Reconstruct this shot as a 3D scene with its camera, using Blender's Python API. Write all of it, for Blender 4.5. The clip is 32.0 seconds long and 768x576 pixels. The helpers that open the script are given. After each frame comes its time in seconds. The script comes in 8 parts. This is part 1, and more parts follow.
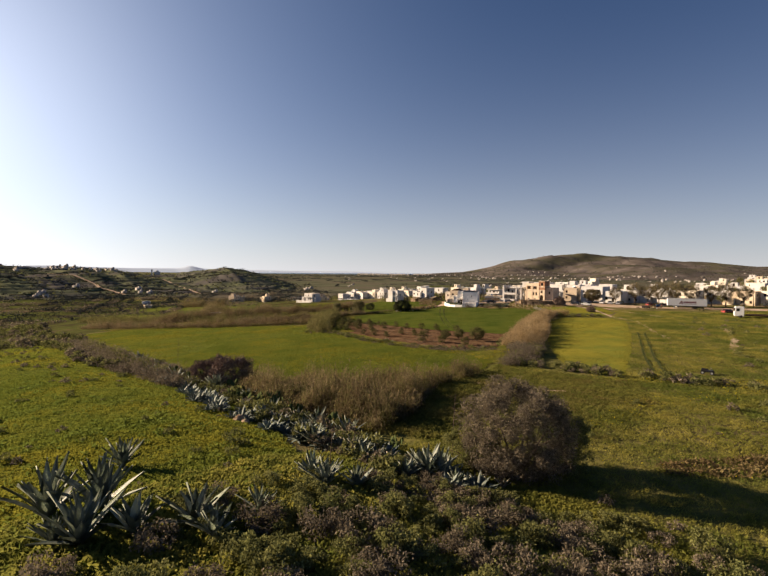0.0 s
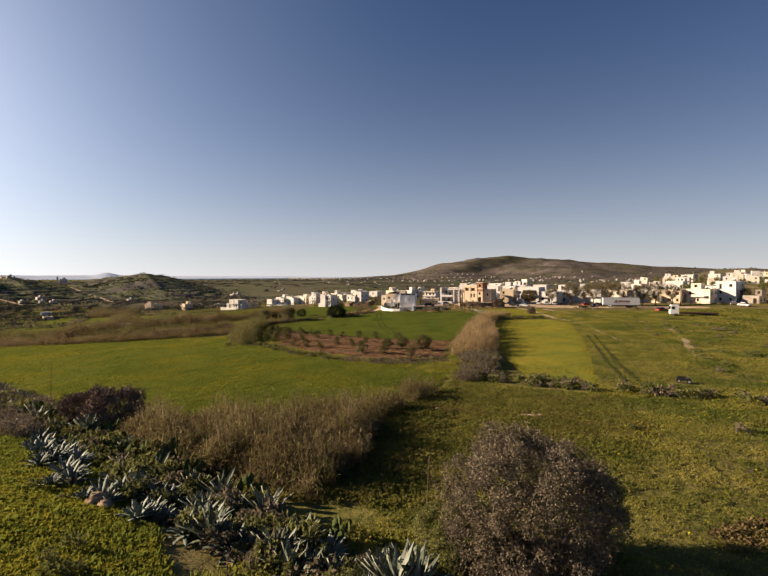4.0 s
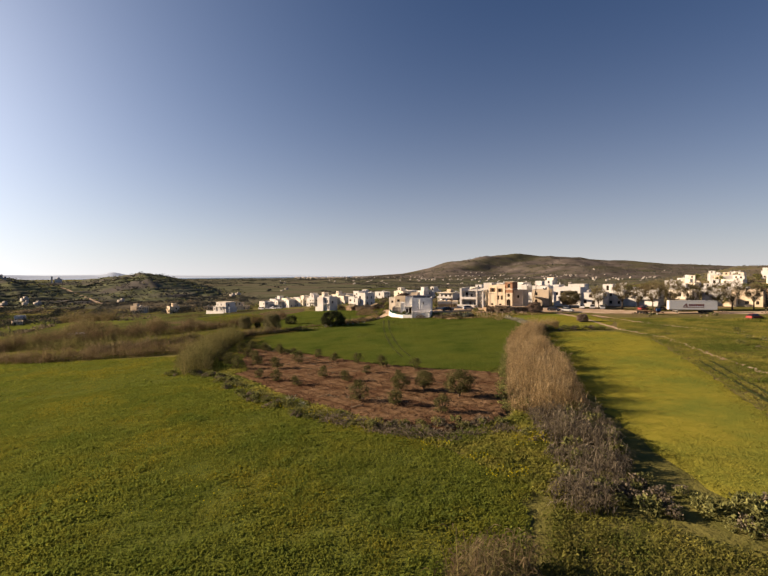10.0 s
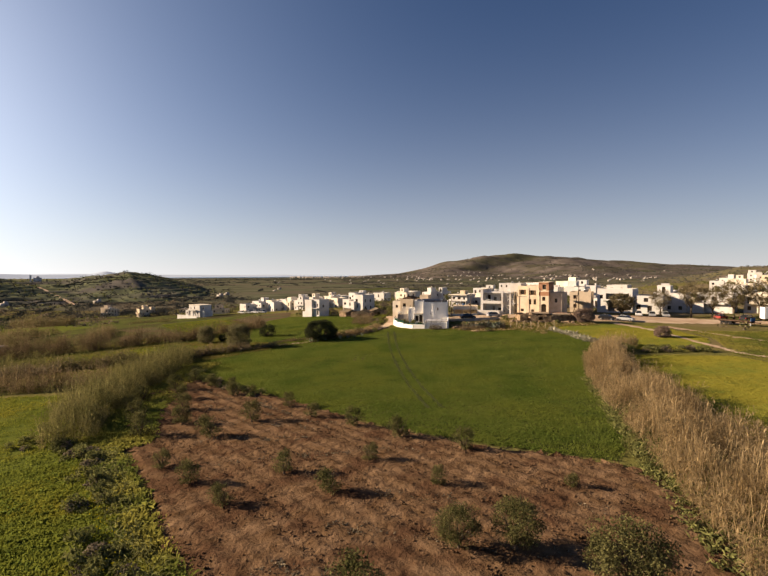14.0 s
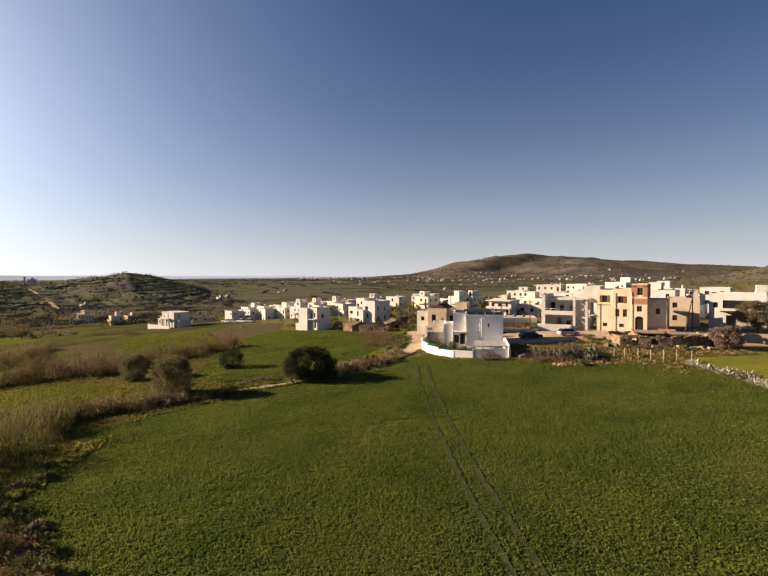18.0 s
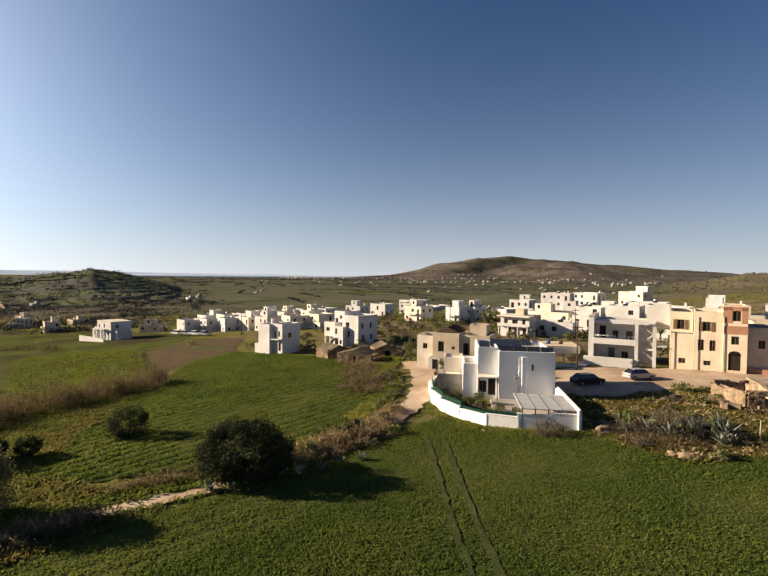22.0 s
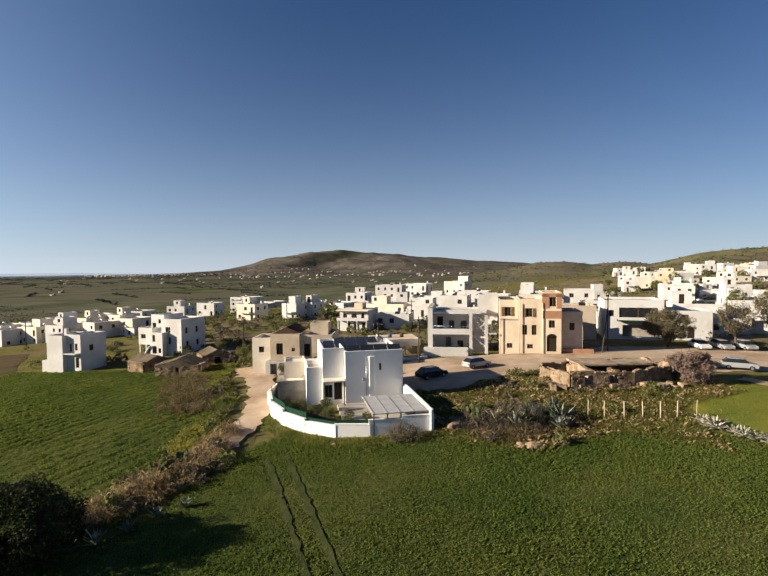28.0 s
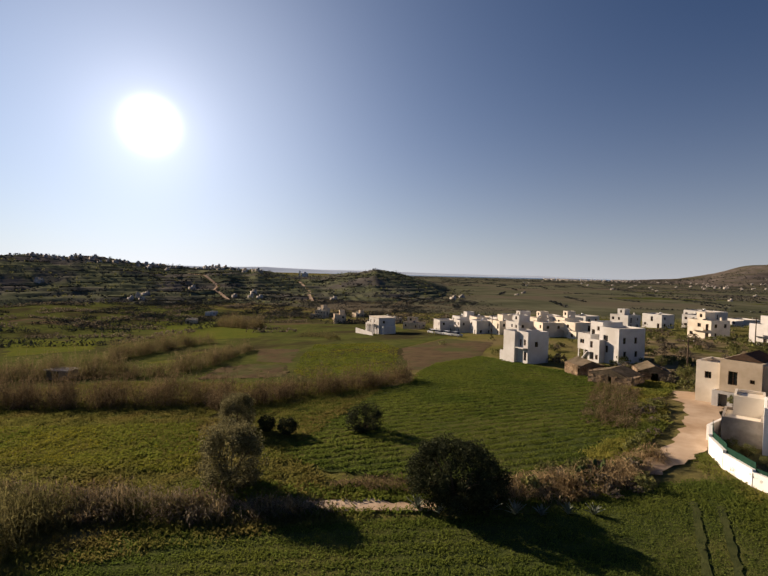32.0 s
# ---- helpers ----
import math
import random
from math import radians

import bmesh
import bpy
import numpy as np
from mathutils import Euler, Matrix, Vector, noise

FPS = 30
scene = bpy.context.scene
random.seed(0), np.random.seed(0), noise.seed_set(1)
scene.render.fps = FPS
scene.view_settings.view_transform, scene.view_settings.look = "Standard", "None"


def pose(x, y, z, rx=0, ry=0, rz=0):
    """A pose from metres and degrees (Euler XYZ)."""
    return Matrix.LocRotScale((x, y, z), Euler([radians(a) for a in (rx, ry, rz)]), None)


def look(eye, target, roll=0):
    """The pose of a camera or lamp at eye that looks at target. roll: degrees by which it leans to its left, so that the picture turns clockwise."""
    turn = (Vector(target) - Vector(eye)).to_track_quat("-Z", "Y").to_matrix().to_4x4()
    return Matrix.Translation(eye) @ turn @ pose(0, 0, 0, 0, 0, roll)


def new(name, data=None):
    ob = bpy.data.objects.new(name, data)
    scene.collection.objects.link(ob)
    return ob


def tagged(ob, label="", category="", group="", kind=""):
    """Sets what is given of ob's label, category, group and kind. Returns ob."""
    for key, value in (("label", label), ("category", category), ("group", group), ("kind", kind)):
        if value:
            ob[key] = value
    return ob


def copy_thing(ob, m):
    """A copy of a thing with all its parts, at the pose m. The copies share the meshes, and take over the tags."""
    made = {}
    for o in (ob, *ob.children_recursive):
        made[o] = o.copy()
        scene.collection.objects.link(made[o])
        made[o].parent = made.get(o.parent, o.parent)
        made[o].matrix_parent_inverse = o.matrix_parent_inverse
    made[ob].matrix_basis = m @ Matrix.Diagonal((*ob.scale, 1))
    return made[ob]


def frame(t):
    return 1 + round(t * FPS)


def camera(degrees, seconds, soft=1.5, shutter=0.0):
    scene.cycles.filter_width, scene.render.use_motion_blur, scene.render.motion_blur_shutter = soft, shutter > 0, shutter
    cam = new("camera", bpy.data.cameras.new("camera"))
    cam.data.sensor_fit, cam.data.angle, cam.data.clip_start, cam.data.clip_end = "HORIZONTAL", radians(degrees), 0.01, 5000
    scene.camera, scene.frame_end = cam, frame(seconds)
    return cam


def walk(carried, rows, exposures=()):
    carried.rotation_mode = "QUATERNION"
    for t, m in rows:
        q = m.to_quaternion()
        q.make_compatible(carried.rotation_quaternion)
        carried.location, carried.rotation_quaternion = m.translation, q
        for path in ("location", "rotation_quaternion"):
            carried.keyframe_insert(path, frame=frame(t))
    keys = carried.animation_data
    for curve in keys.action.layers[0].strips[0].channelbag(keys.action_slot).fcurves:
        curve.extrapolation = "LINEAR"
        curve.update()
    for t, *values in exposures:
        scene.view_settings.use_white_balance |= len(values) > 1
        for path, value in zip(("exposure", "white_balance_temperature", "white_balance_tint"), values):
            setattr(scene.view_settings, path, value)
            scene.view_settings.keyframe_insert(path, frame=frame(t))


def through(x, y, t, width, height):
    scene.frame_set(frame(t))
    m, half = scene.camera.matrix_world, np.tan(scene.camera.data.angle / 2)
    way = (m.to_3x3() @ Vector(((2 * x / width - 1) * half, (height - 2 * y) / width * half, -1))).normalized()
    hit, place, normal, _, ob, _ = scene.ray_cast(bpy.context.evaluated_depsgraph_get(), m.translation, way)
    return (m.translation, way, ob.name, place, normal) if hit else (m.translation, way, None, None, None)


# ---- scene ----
# The flight over the fields to the edge of the village, then a turn on the spot.
cam = camera(76.75, 32.0)
PATH = [
    (0, (-1.18, -27.99, 15.93), (-3.781, -8.174, 15.196), 0.51),
    (0.5, (-2.57, -27.17, 15.73), (-5.380, -7.377, 15.009), -0.03),
    (1, (-2.20, -25.67, 15.83), (-4.916, -5.868, 15.157), 0.61),
    (1.5, (-3.31, -23.76, 15.74), (-5.899, -3.936, 15.062), 0.27),
    (2, (-3.15, -21.37, 15.52), (-3.228, -1.386, 14.827), -0.19),
    (2.5, (-3.58, -19.47, 15.48), (-3.100, 0.517, 14.792), -0.32),
    (3, (-3.58, -17.63, 15.64), (-3.411, 2.355, 14.952), -0.30),
    (3.5, (-3.20, -15.60, 15.56), (-2.992, 4.393, 15.005), -0.23),
    (5.5, (-3.09, -9.31, 15.39), (-3.049, 10.676, 14.719), -0.26),
    (6, (-2.80, -6.86, 15.56), (-2.765, 13.124, 14.901), -0.31),
    (6.5, (-3.09, -3.96, 15.59), (-2.976, 16.025, 14.941), -0.37),
    (7, (-3.09, -0.71, 15.38), (-2.957, 19.284, 14.752), -0.44),
    (7.5, (-3.09, 2.73, 15.33), (-3.552, 22.715, 14.721), -0.26),
    (8, (-3.11, 6.63, 15.17), (-3.491, 26.618, 14.586), -0.24),
    (8.5, (-3.11, 10.70, 15.27), (-3.663, 30.687, 14.668), -0.23),
    (9, (-3.11, 15.32, 15.33), (-3.704, 35.301, 14.699), -0.23),
    (9.5, (-3.10, 20.03, 15.29), (-3.332, 40.017, 14.645), -0.30),
    (10, (-3.24, 24.99, 15.17), (-3.347, 44.984, 14.547), -0.44),
    (10.5, (-3.51, 29.77, 14.85), (-3.747, 49.762, 14.228), -0.45),
    (11, (-3.94, 34.67, 14.74), (-3.936, 54.663, 14.082), -0.44),
    (12, (-4.50, 44.15, 14.61), (-4.446, 64.137, 13.948), -0.38),
    (13, (-5.18, 53.53, 14.64), (-5.152, 73.515, 13.974), -0.25),
    (14, (-5.47, 62.95, 14.49), (-5.420, 82.940, 13.858), -0.30),
    (14.5, (-5.72, 67.63, 14.67), (-5.650, 87.622, 14.011), -0.27),
    (16.5, (-7.47, 91.48, 13.93), (-8.133, 111.465, 13.381), -0.47),
    (17, (-7.63, 96.98, 14.08), (-7.915, 116.968, 13.516), -0.38),
    (17.5, (-7.64, 102.38, 14.08), (-7.996, 122.364, 13.515), -0.32),
    (18, (-8.00, 107.59, 14.03), (-8.342, 127.573, 13.433), -0.42),
    (18.5, (-8.23, 112.45, 14.10), (-8.210, 132.446, 13.489), -0.53),
    (19, (-8.31, 117.17, 14.29), (-8.733, 137.157, 13.684), -0.02),
    (19.5, (-8.46, 121.91, 14.57), (-8.815, 141.895, 13.951), -0.02),
    (20, (-8.82, 126.32, 14.80), (-8.766, 146.312, 14.197), -0.03),
    (20.5, (-8.84, 130.27, 15.19), (-9.119, 150.261, 14.571), 0.11),
    (21, (-9.11, 133.72, 15.48), (-8.846, 153.706, 14.850), 0.39),
    (21.5, (-9.35, 136.68, 15.56), (-9.277, 156.670, 14.954), 0.14),
    (22, (-9.72, 139.05, 15.59), (-9.293, 159.034, 15.001), 0.57),
    (22.5, (-9.66, 140.59, 15.69), (-9.636, 160.582, 15.076), 0.58),
    (23, (-9.67, 142.09, 15.82), (-9.425, 162.076, 15.180), 0.59),
    (23.5, (-9.87, 143.11, 15.92), (-7.642, 162.974, 15.257), 0.18),
    (24, (-9.66, 143.95, 16.00), (-3.235, 162.875, 15.217), -1.08),
    (24.5, (-9.60, 144.62, 15.92), (-0.142, 162.220, 15.063), -0.88),
    (25, (-9.85, 144.91, 16.01), (2.835, 160.339, 14.984), -1.85),
    (25.5, (-9.48, 145.07, 15.95), (5.160, 158.646, 14.801), -2.27),
    (27.5, (-9.08, 145.31, 15.63), (0.772, 162.690, 14.747), -0.67),
    (28, (-9.22, 145.57, 15.67), (-2.176, 164.268, 14.830), -0.63),
    (28.5, (-9.14, 145.06, 15.71), (-5.003, 164.617, 14.916), -0.00),
    (29, (-8.96, 144.48, 15.65), (-7.784, 164.435, 14.879), 0.36),
    (29.5, (-8.64, 144.15, 15.65), (-9.051, 164.132, 14.939), 0.38),
    (30, (-8.51, 144.09, 15.69), (-11.343, 163.876, 15.018), 0.80),
    (30.5, (-8.23, 144.17, 15.65), (-14.348, 163.193, 14.863), 1.45),
    (31, (-7.68, 144.35, 15.85), (-16.021, 162.512, 15.076), 1.34),
    (31.5, (-7.44, 144.40, 16.07), (-16.831, 162.039, 15.307), 1.36),
    (32, (-7.47, 144.28, 16.19), (-17.211, 161.729, 15.491), 1.25),
]
walk(cam, [(t, look(eye, target, roll)) for t, eye, target, roll in PATH],
     exposures=((0, 1.17, 6750, 14), (9, 1.17, 6900, 15), (14, 1.22, 6900, 14), (18, 1.19, 6800, 14), (20.5, 1.17, 6550, 11), (24, 1.17, 6100, 8), (28, 1.10, 5850, 6), (30, 1.03, 5900, 11), (31, 0.82, 6200, 12), (32, 0.72, 6450, 14)))

# ---- sky and sun ----
SUN_AZIMUTH, SUN_HEIGHT = radians(-79.0), radians(18.5)
SKY_TINT, HAZE = (0.220, 0.385, 0.588), (6.1, 6.2, 6.5)
SUN_WAY = Vector((math.sin(SUN_AZIMUTH) * math.cos(SUN_HEIGHT), math.cos(SUN_AZIMUTH) * math.cos(SUN_HEIGHT), math.sin(SUN_HEIGHT)))
# a sun disc and glow drawn into the sky, apart from the lamp's direction
DISC_WAY = Vector((math.sin(radians(-55.0)) * math.cos(radians(14.5)), math.cos(radians(-55.0)) * math.cos(radians(14.5)), math.sin(radians(14.5))))
world = bpy.data.worlds.new("sky")
scene.world = world
world.use_nodes = True
wn, wl = world.node_tree.nodes, world.node_tree.links
wn.clear()
sky = wn.new("ShaderNodeTexSky")
sky.sky_type, sky.sun_disc = "NISHITA", False
sky.sun_elevation, sky.sun_rotation = SUN_HEIGHT, SUN_AZIMUTH % (2 * math.pi)
sky.air_density, sky.dust_density, sky.ozone_density, sky.altitude = 1.0, 0.12, 2.2, 60
# haze: paler towards the horizon and round the drawn sun disc
way = wn.new("ShaderNodeTexCoord")


def maths(op, a, b):
    m = wn.new("ShaderNodeMath")
    m.operation = op
    for socket, v in zip(m.inputs, (a, b)):
        if isinstance(v, (int, float)):
            socket.default_value = v
        else:
            wl.new(v, socket)
    return m.outputs[0]


def blended(kind, fac, a, b):
    m = wn.new("ShaderNodeMix")
    m.data_type, m.blend_type, m.clamp_factor = "RGBA", kind, False
    for socket, v in ((m.inputs["Factor"], fac), (m.inputs[6], a), (m.inputs[7], b)):
        if isinstance(v, tuple):
            socket.default_value = (*v, 1)
        elif isinstance(v, (int, float)):
            socket.default_value = v
        else:
            wl.new(v, socket)
    return m.outputs[2]


apart = wn.new("ShaderNodeSeparateXYZ")
wl.new(way.outputs["Generated"], apart.inputs[0])
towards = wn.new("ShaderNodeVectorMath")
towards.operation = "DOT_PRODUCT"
towards.inputs[1].default_value = DISC_WAY
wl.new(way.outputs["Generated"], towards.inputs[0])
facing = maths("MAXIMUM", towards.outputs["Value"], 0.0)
rise = maths("MAXIMUM", apart.outputs["Z"], 0.0)
veil = maths("POWER", 2.718, maths("MULTIPLY", rise, -7.0))
colour = blended("MULTIPLY", 1.0, sky.outputs[0], SKY_TINT)
colour = blended("MIX", maths("MULTIPLY", veil, 0.80), colour, HAZE)
# glow and disc added over the sky colour, not made by the lamp
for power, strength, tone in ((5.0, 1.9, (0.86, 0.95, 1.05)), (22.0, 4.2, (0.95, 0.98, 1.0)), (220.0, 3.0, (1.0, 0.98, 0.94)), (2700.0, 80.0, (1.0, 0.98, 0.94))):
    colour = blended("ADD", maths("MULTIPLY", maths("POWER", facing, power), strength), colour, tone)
# horizon brightened towards the drawn disc
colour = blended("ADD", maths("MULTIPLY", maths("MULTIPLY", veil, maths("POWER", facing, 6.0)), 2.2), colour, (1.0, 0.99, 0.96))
back = wn.new("ShaderNodeBackground")
back.inputs["Strength"].default_value = 0.052
out = wn.new("ShaderNodeOutputWorld")
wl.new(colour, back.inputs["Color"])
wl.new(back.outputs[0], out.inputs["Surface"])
sun = new("sun", bpy.data.lights.new("sun", "SUN"))
sun.data.energy, sun.data.angle, sun.data.color = 5.6, radians(0.53), (1.0, 0.80, 0.57)
sun.matrix_world = look(SUN_WAY * 500, (0, 0, 0))
scene.view_settings.exposure = 1.3

# ---- tools ----
from mathutils import geometry

RNG = np.random.default_rng(7)


def softplus(v, s):
    return s * np.logaddexp(0, np.asarray(v, float) / s)


def bump(x, y, cx, cy, sx, sy):
    return np.exp(-0.5 * (((x - cx) / sx) ** 2 + ((y - cy) / sy) ** 2))


def step(a, b, v):
    t = np.clip((np.asarray(v, float) - a) / (b - a), 0, 1)
    return t * t * (3 - 2 * t)


def ground(x, y):
    """The height of the land: a bank at the start, level fields, a fall to the valley, a rise to the village."""
    x, y = np.asarray(x, float), np.asarray(y, float)
    h = 4.4 / (1 + np.exp(np.clip((y - 5 + 0.9 * (x + 8)) / 5, -30, 30))) * (1 - step(70, 150, -x))
    h = h - np.minimum(17, 0.072 * softplus(-x - 5, 8)) + np.minimum(5, 0.018 * softplus(x - 15, 8))
    h = h - 1.3 * bump(x, y, -3, 145, 26, 34) + 1.2 * bump(x, y, 35, 200, 24, 20) + 6.5 * bump(x, y, 272, 318, 85, 85)
    far = step(270, 620, y) * (1 - step(90, 260, x) * (1 - step(400, 900, y)))
    far = np.maximum(far, step(150, 420, -x))
    return h * (1 - far) - 15.0 * far - 12 * step(3300, 3500, y)


def gz(x, y):
    return float(ground(x, y))


def inside(poly, x, y):
    poly = np.asarray(poly, float)
    hit = np.zeros(len(x), bool)
    for (ax, ay), (bx, by) in zip(poly, np.roll(poly, -1, 0)):
        if ay != by:
            hit ^= ((ay > y) != (by > y)) & (x < (bx - ax) * (y - ay) / (by - ay) + ax)
    return hit


def from_edge(poly, x, y):
    """How far places lie from a polygon's edge."""
    poly = np.asarray(poly, float)
    p, least = np.stack([x, y], 1), np.full(len(x), 1e9)
    for a, b in zip(poly, np.roll(poly, -1, 0)):
        d = b - a
        t = np.clip((p - a) @ d / max(d @ d, 1e-9), 0, 1)
        least = np.minimum(least, np.linalg.norm(p - a - t[:, None] * d, axis=1))
    return least


def scatter(poly, density):
    """Random places in a polygon."""
    poly = np.asarray(poly, float)
    lo, hi = poly.min(0), poly.max(0)
    n = int(np.prod(hi - lo) * density)
    p = RNG.uniform(lo, hi, (n, 2))
    return p[inside(poly, p[:, 0], p[:, 1])]


def band(line, width):
    """The polygon of a strip along a line; width may differ from point to point."""
    line = np.asarray(line, float)
    width = np.broadcast_to(np.asarray(width, float), len(line))[:, None] / 2
    way = np.gradient(line, axis=0)
    way /= np.linalg.norm(way, axis=1)[:, None]
    side = np.stack([-way[:, 1], way[:, 0]], 1) * width
    return np.concatenate([line + side, (line - side)[::-1]])


LATTICE = np.random.default_rng(3).random((256, 256))


def vnoise(x, y, size):
    """Smooth random values from 0 to 1 over the plan, with lumps of the given size."""
    u, v = np.asarray(x, float) / size, np.asarray(y, float) / size
    i, j = np.floor(u).astype(int), np.floor(v).astype(int)
    fu, fv = u - i, v - j
    fu, fv = fu * fu * (3 - 2 * fu), fv * fv * (3 - 2 * fv)
    a, b, c, d = (LATTICE[(i + p) % 256, (j + q) % 256] for p, q in ((0, 0), (1, 0), (0, 1), (1, 1)))
    return (a * (1 - fu) + b * fu) * (1 - fv) + (c * (1 - fu) + d * fu) * fv


def mesh_of(name, verts, faces, material, smooth=False):
    verts, faces = np.asarray(verts, np.float32), np.asarray(faces, np.int32)
    me = bpy.data.meshes.new(name)
    me.vertices.add(len(verts))
    me.vertices.foreach_set("co", verts.ravel())
    me.loops.add(faces.size)
    me.loops.foreach_set("vertex_index", faces.ravel())
    me.polygons.add(len(faces))
    me.polygons.foreach_set("loop_start", np.arange(0, faces.size, faces.shape[1], dtype=np.int32))
    if smooth:
        me.polygons.foreach_set("use_smooth", np.ones(len(faces), bool))
    me.materials.append(material)
    me.update(calc_edges=True)
    return me


def thing(name, label, category, group="", kind="", at=(0, 0, 0), turn=0.0):
    ob = new(name)
    ob.matrix_basis = pose(*at, 0, 0, turn)
    return tagged(ob, label, category, group, kind)


def part(name, bm, material, parent, label=""):
    me = bpy.data.meshes.new(name)
    bm.to_mesh(me)
    bm.free()
    me.materials.append(material)
    ob = new(name, me)
    ob.parent = parent
    return tagged(ob, label) if label else ob


def piece(name, me, parent, m=None, label=""):
    """One more object on a mesh that is there already."""
    ob = new(name, me)
    ob.parent = parent
    if m is not None:
        ob.matrix_basis = m
    return tagged(ob, label) if label else ob


def box(bm, x0, y0, z0, x1, y1, z1, bevel=0.0):
    v = [bm.verts.new(c) for c in ((x0, y0, z0), (x1, y0, z0), (x1, y1, z0), (x0, y1, z0), (x0, y0, z1), (x1, y0, z1), (x1, y1, z1), (x0, y1, z1))]
    f = [bm.faces.new([v[i] for i in q]) for q in ((3, 2, 1, 0), (4, 5, 6, 7), (0, 1, 5, 4), (1, 2, 6, 5), (2, 3, 7, 6), (3, 0, 4, 7))]
    if bevel:
        bmesh.ops.bevel(bm, geom=list({e for q in f for e in q.edges}), offset=bevel, segments=1, affect="EDGES")
    return bm


def boxed(x0, y0, z0, x1, y1, z1, bevel=0.0):
    return box(bmesh.new(), x0, y0, z0, x1, y1, z1, bevel)


def tube(bm, points, radii, sides=7):
    rings = []
    points = [Vector(p) for p in points]
    for n, (p, r) in enumerate(zip(points, radii)):
        way = (points[min(n + 1, len(points) - 1)] - points[max(n - 1, 0)]).normalized()
        a = way.orthogonal().normalized()
        b = way.cross(a)
        rings.append([bm.verts.new(p + r * (math.cos(t) * a + math.sin(t) * b)) for t in (2 * math.pi * k / sides for k in range(sides))])
    for low, high in zip(rings, rings[1:]):
        for k in range(sides):
            bm.faces.new((low[k], low[(k + 1) % sides], high[(k + 1) % sides], high[k])).smooth = True
    bm.faces.new(rings[-1])
    bm.faces.new(rings[0][::-1])
    return bm


def leaves(centres, size, droop=0.0, slim=0.5):
    """A leaf-shaped quad at each centre, turned at random."""
    n = len(centres)
    a = RNG.normal(size=(n, 3))
    a[:, 2] -= droop
    a /= np.linalg.norm(a, axis=1)[:, None]
    b = np.cross(a, RNG.normal(size=(n, 3)))
    b /= np.linalg.norm(b, axis=1)[:, None]
    s = (size * RNG.uniform(0.6, 1.4, n))[:, None]
    v = np.stack([centres - a * s * 0.5, centres + b * s * slim * 0.5 + a * s * 0.05, centres + a * s * 0.5, centres - b * s * slim * 0.5 + a * s * 0.05], 1)
    return v.reshape(-1, 3), np.arange(4 * n).reshape(-1, 4)


def clumps(n, radii, size, count, hollow=0.55, flat=0.0):
    """Leaf centres of a crown of n clumps inside an ellipsoid that stands on z = 0."""
    r = np.asarray(radii, float)
    d = RNG.normal(size=(n, 3))
    d /= np.linalg.norm(d, axis=1)[:, None]
    c = d * (RNG.uniform(hollow, 0.95, n) ** 0.7)[:, None] * r * 0.86
    c[:, 2] = np.maximum(c[:, 2], -r[2] * (0.75 - flat)) + r[2]
    q = RNG.normal(size=(n, count, 3))
    q /= np.linalg.norm(q, axis=2)[:, :, None]
    q *= (RNG.uniform(0.15, 1, (n, count)) ** 0.45)[:, :, None] * (size * RNG.uniform(0.6, 1.3, n))[:, None, None]
    q[:, :, 2] *= 0.8
    return (c[:, None] + q).reshape(-1, 3)

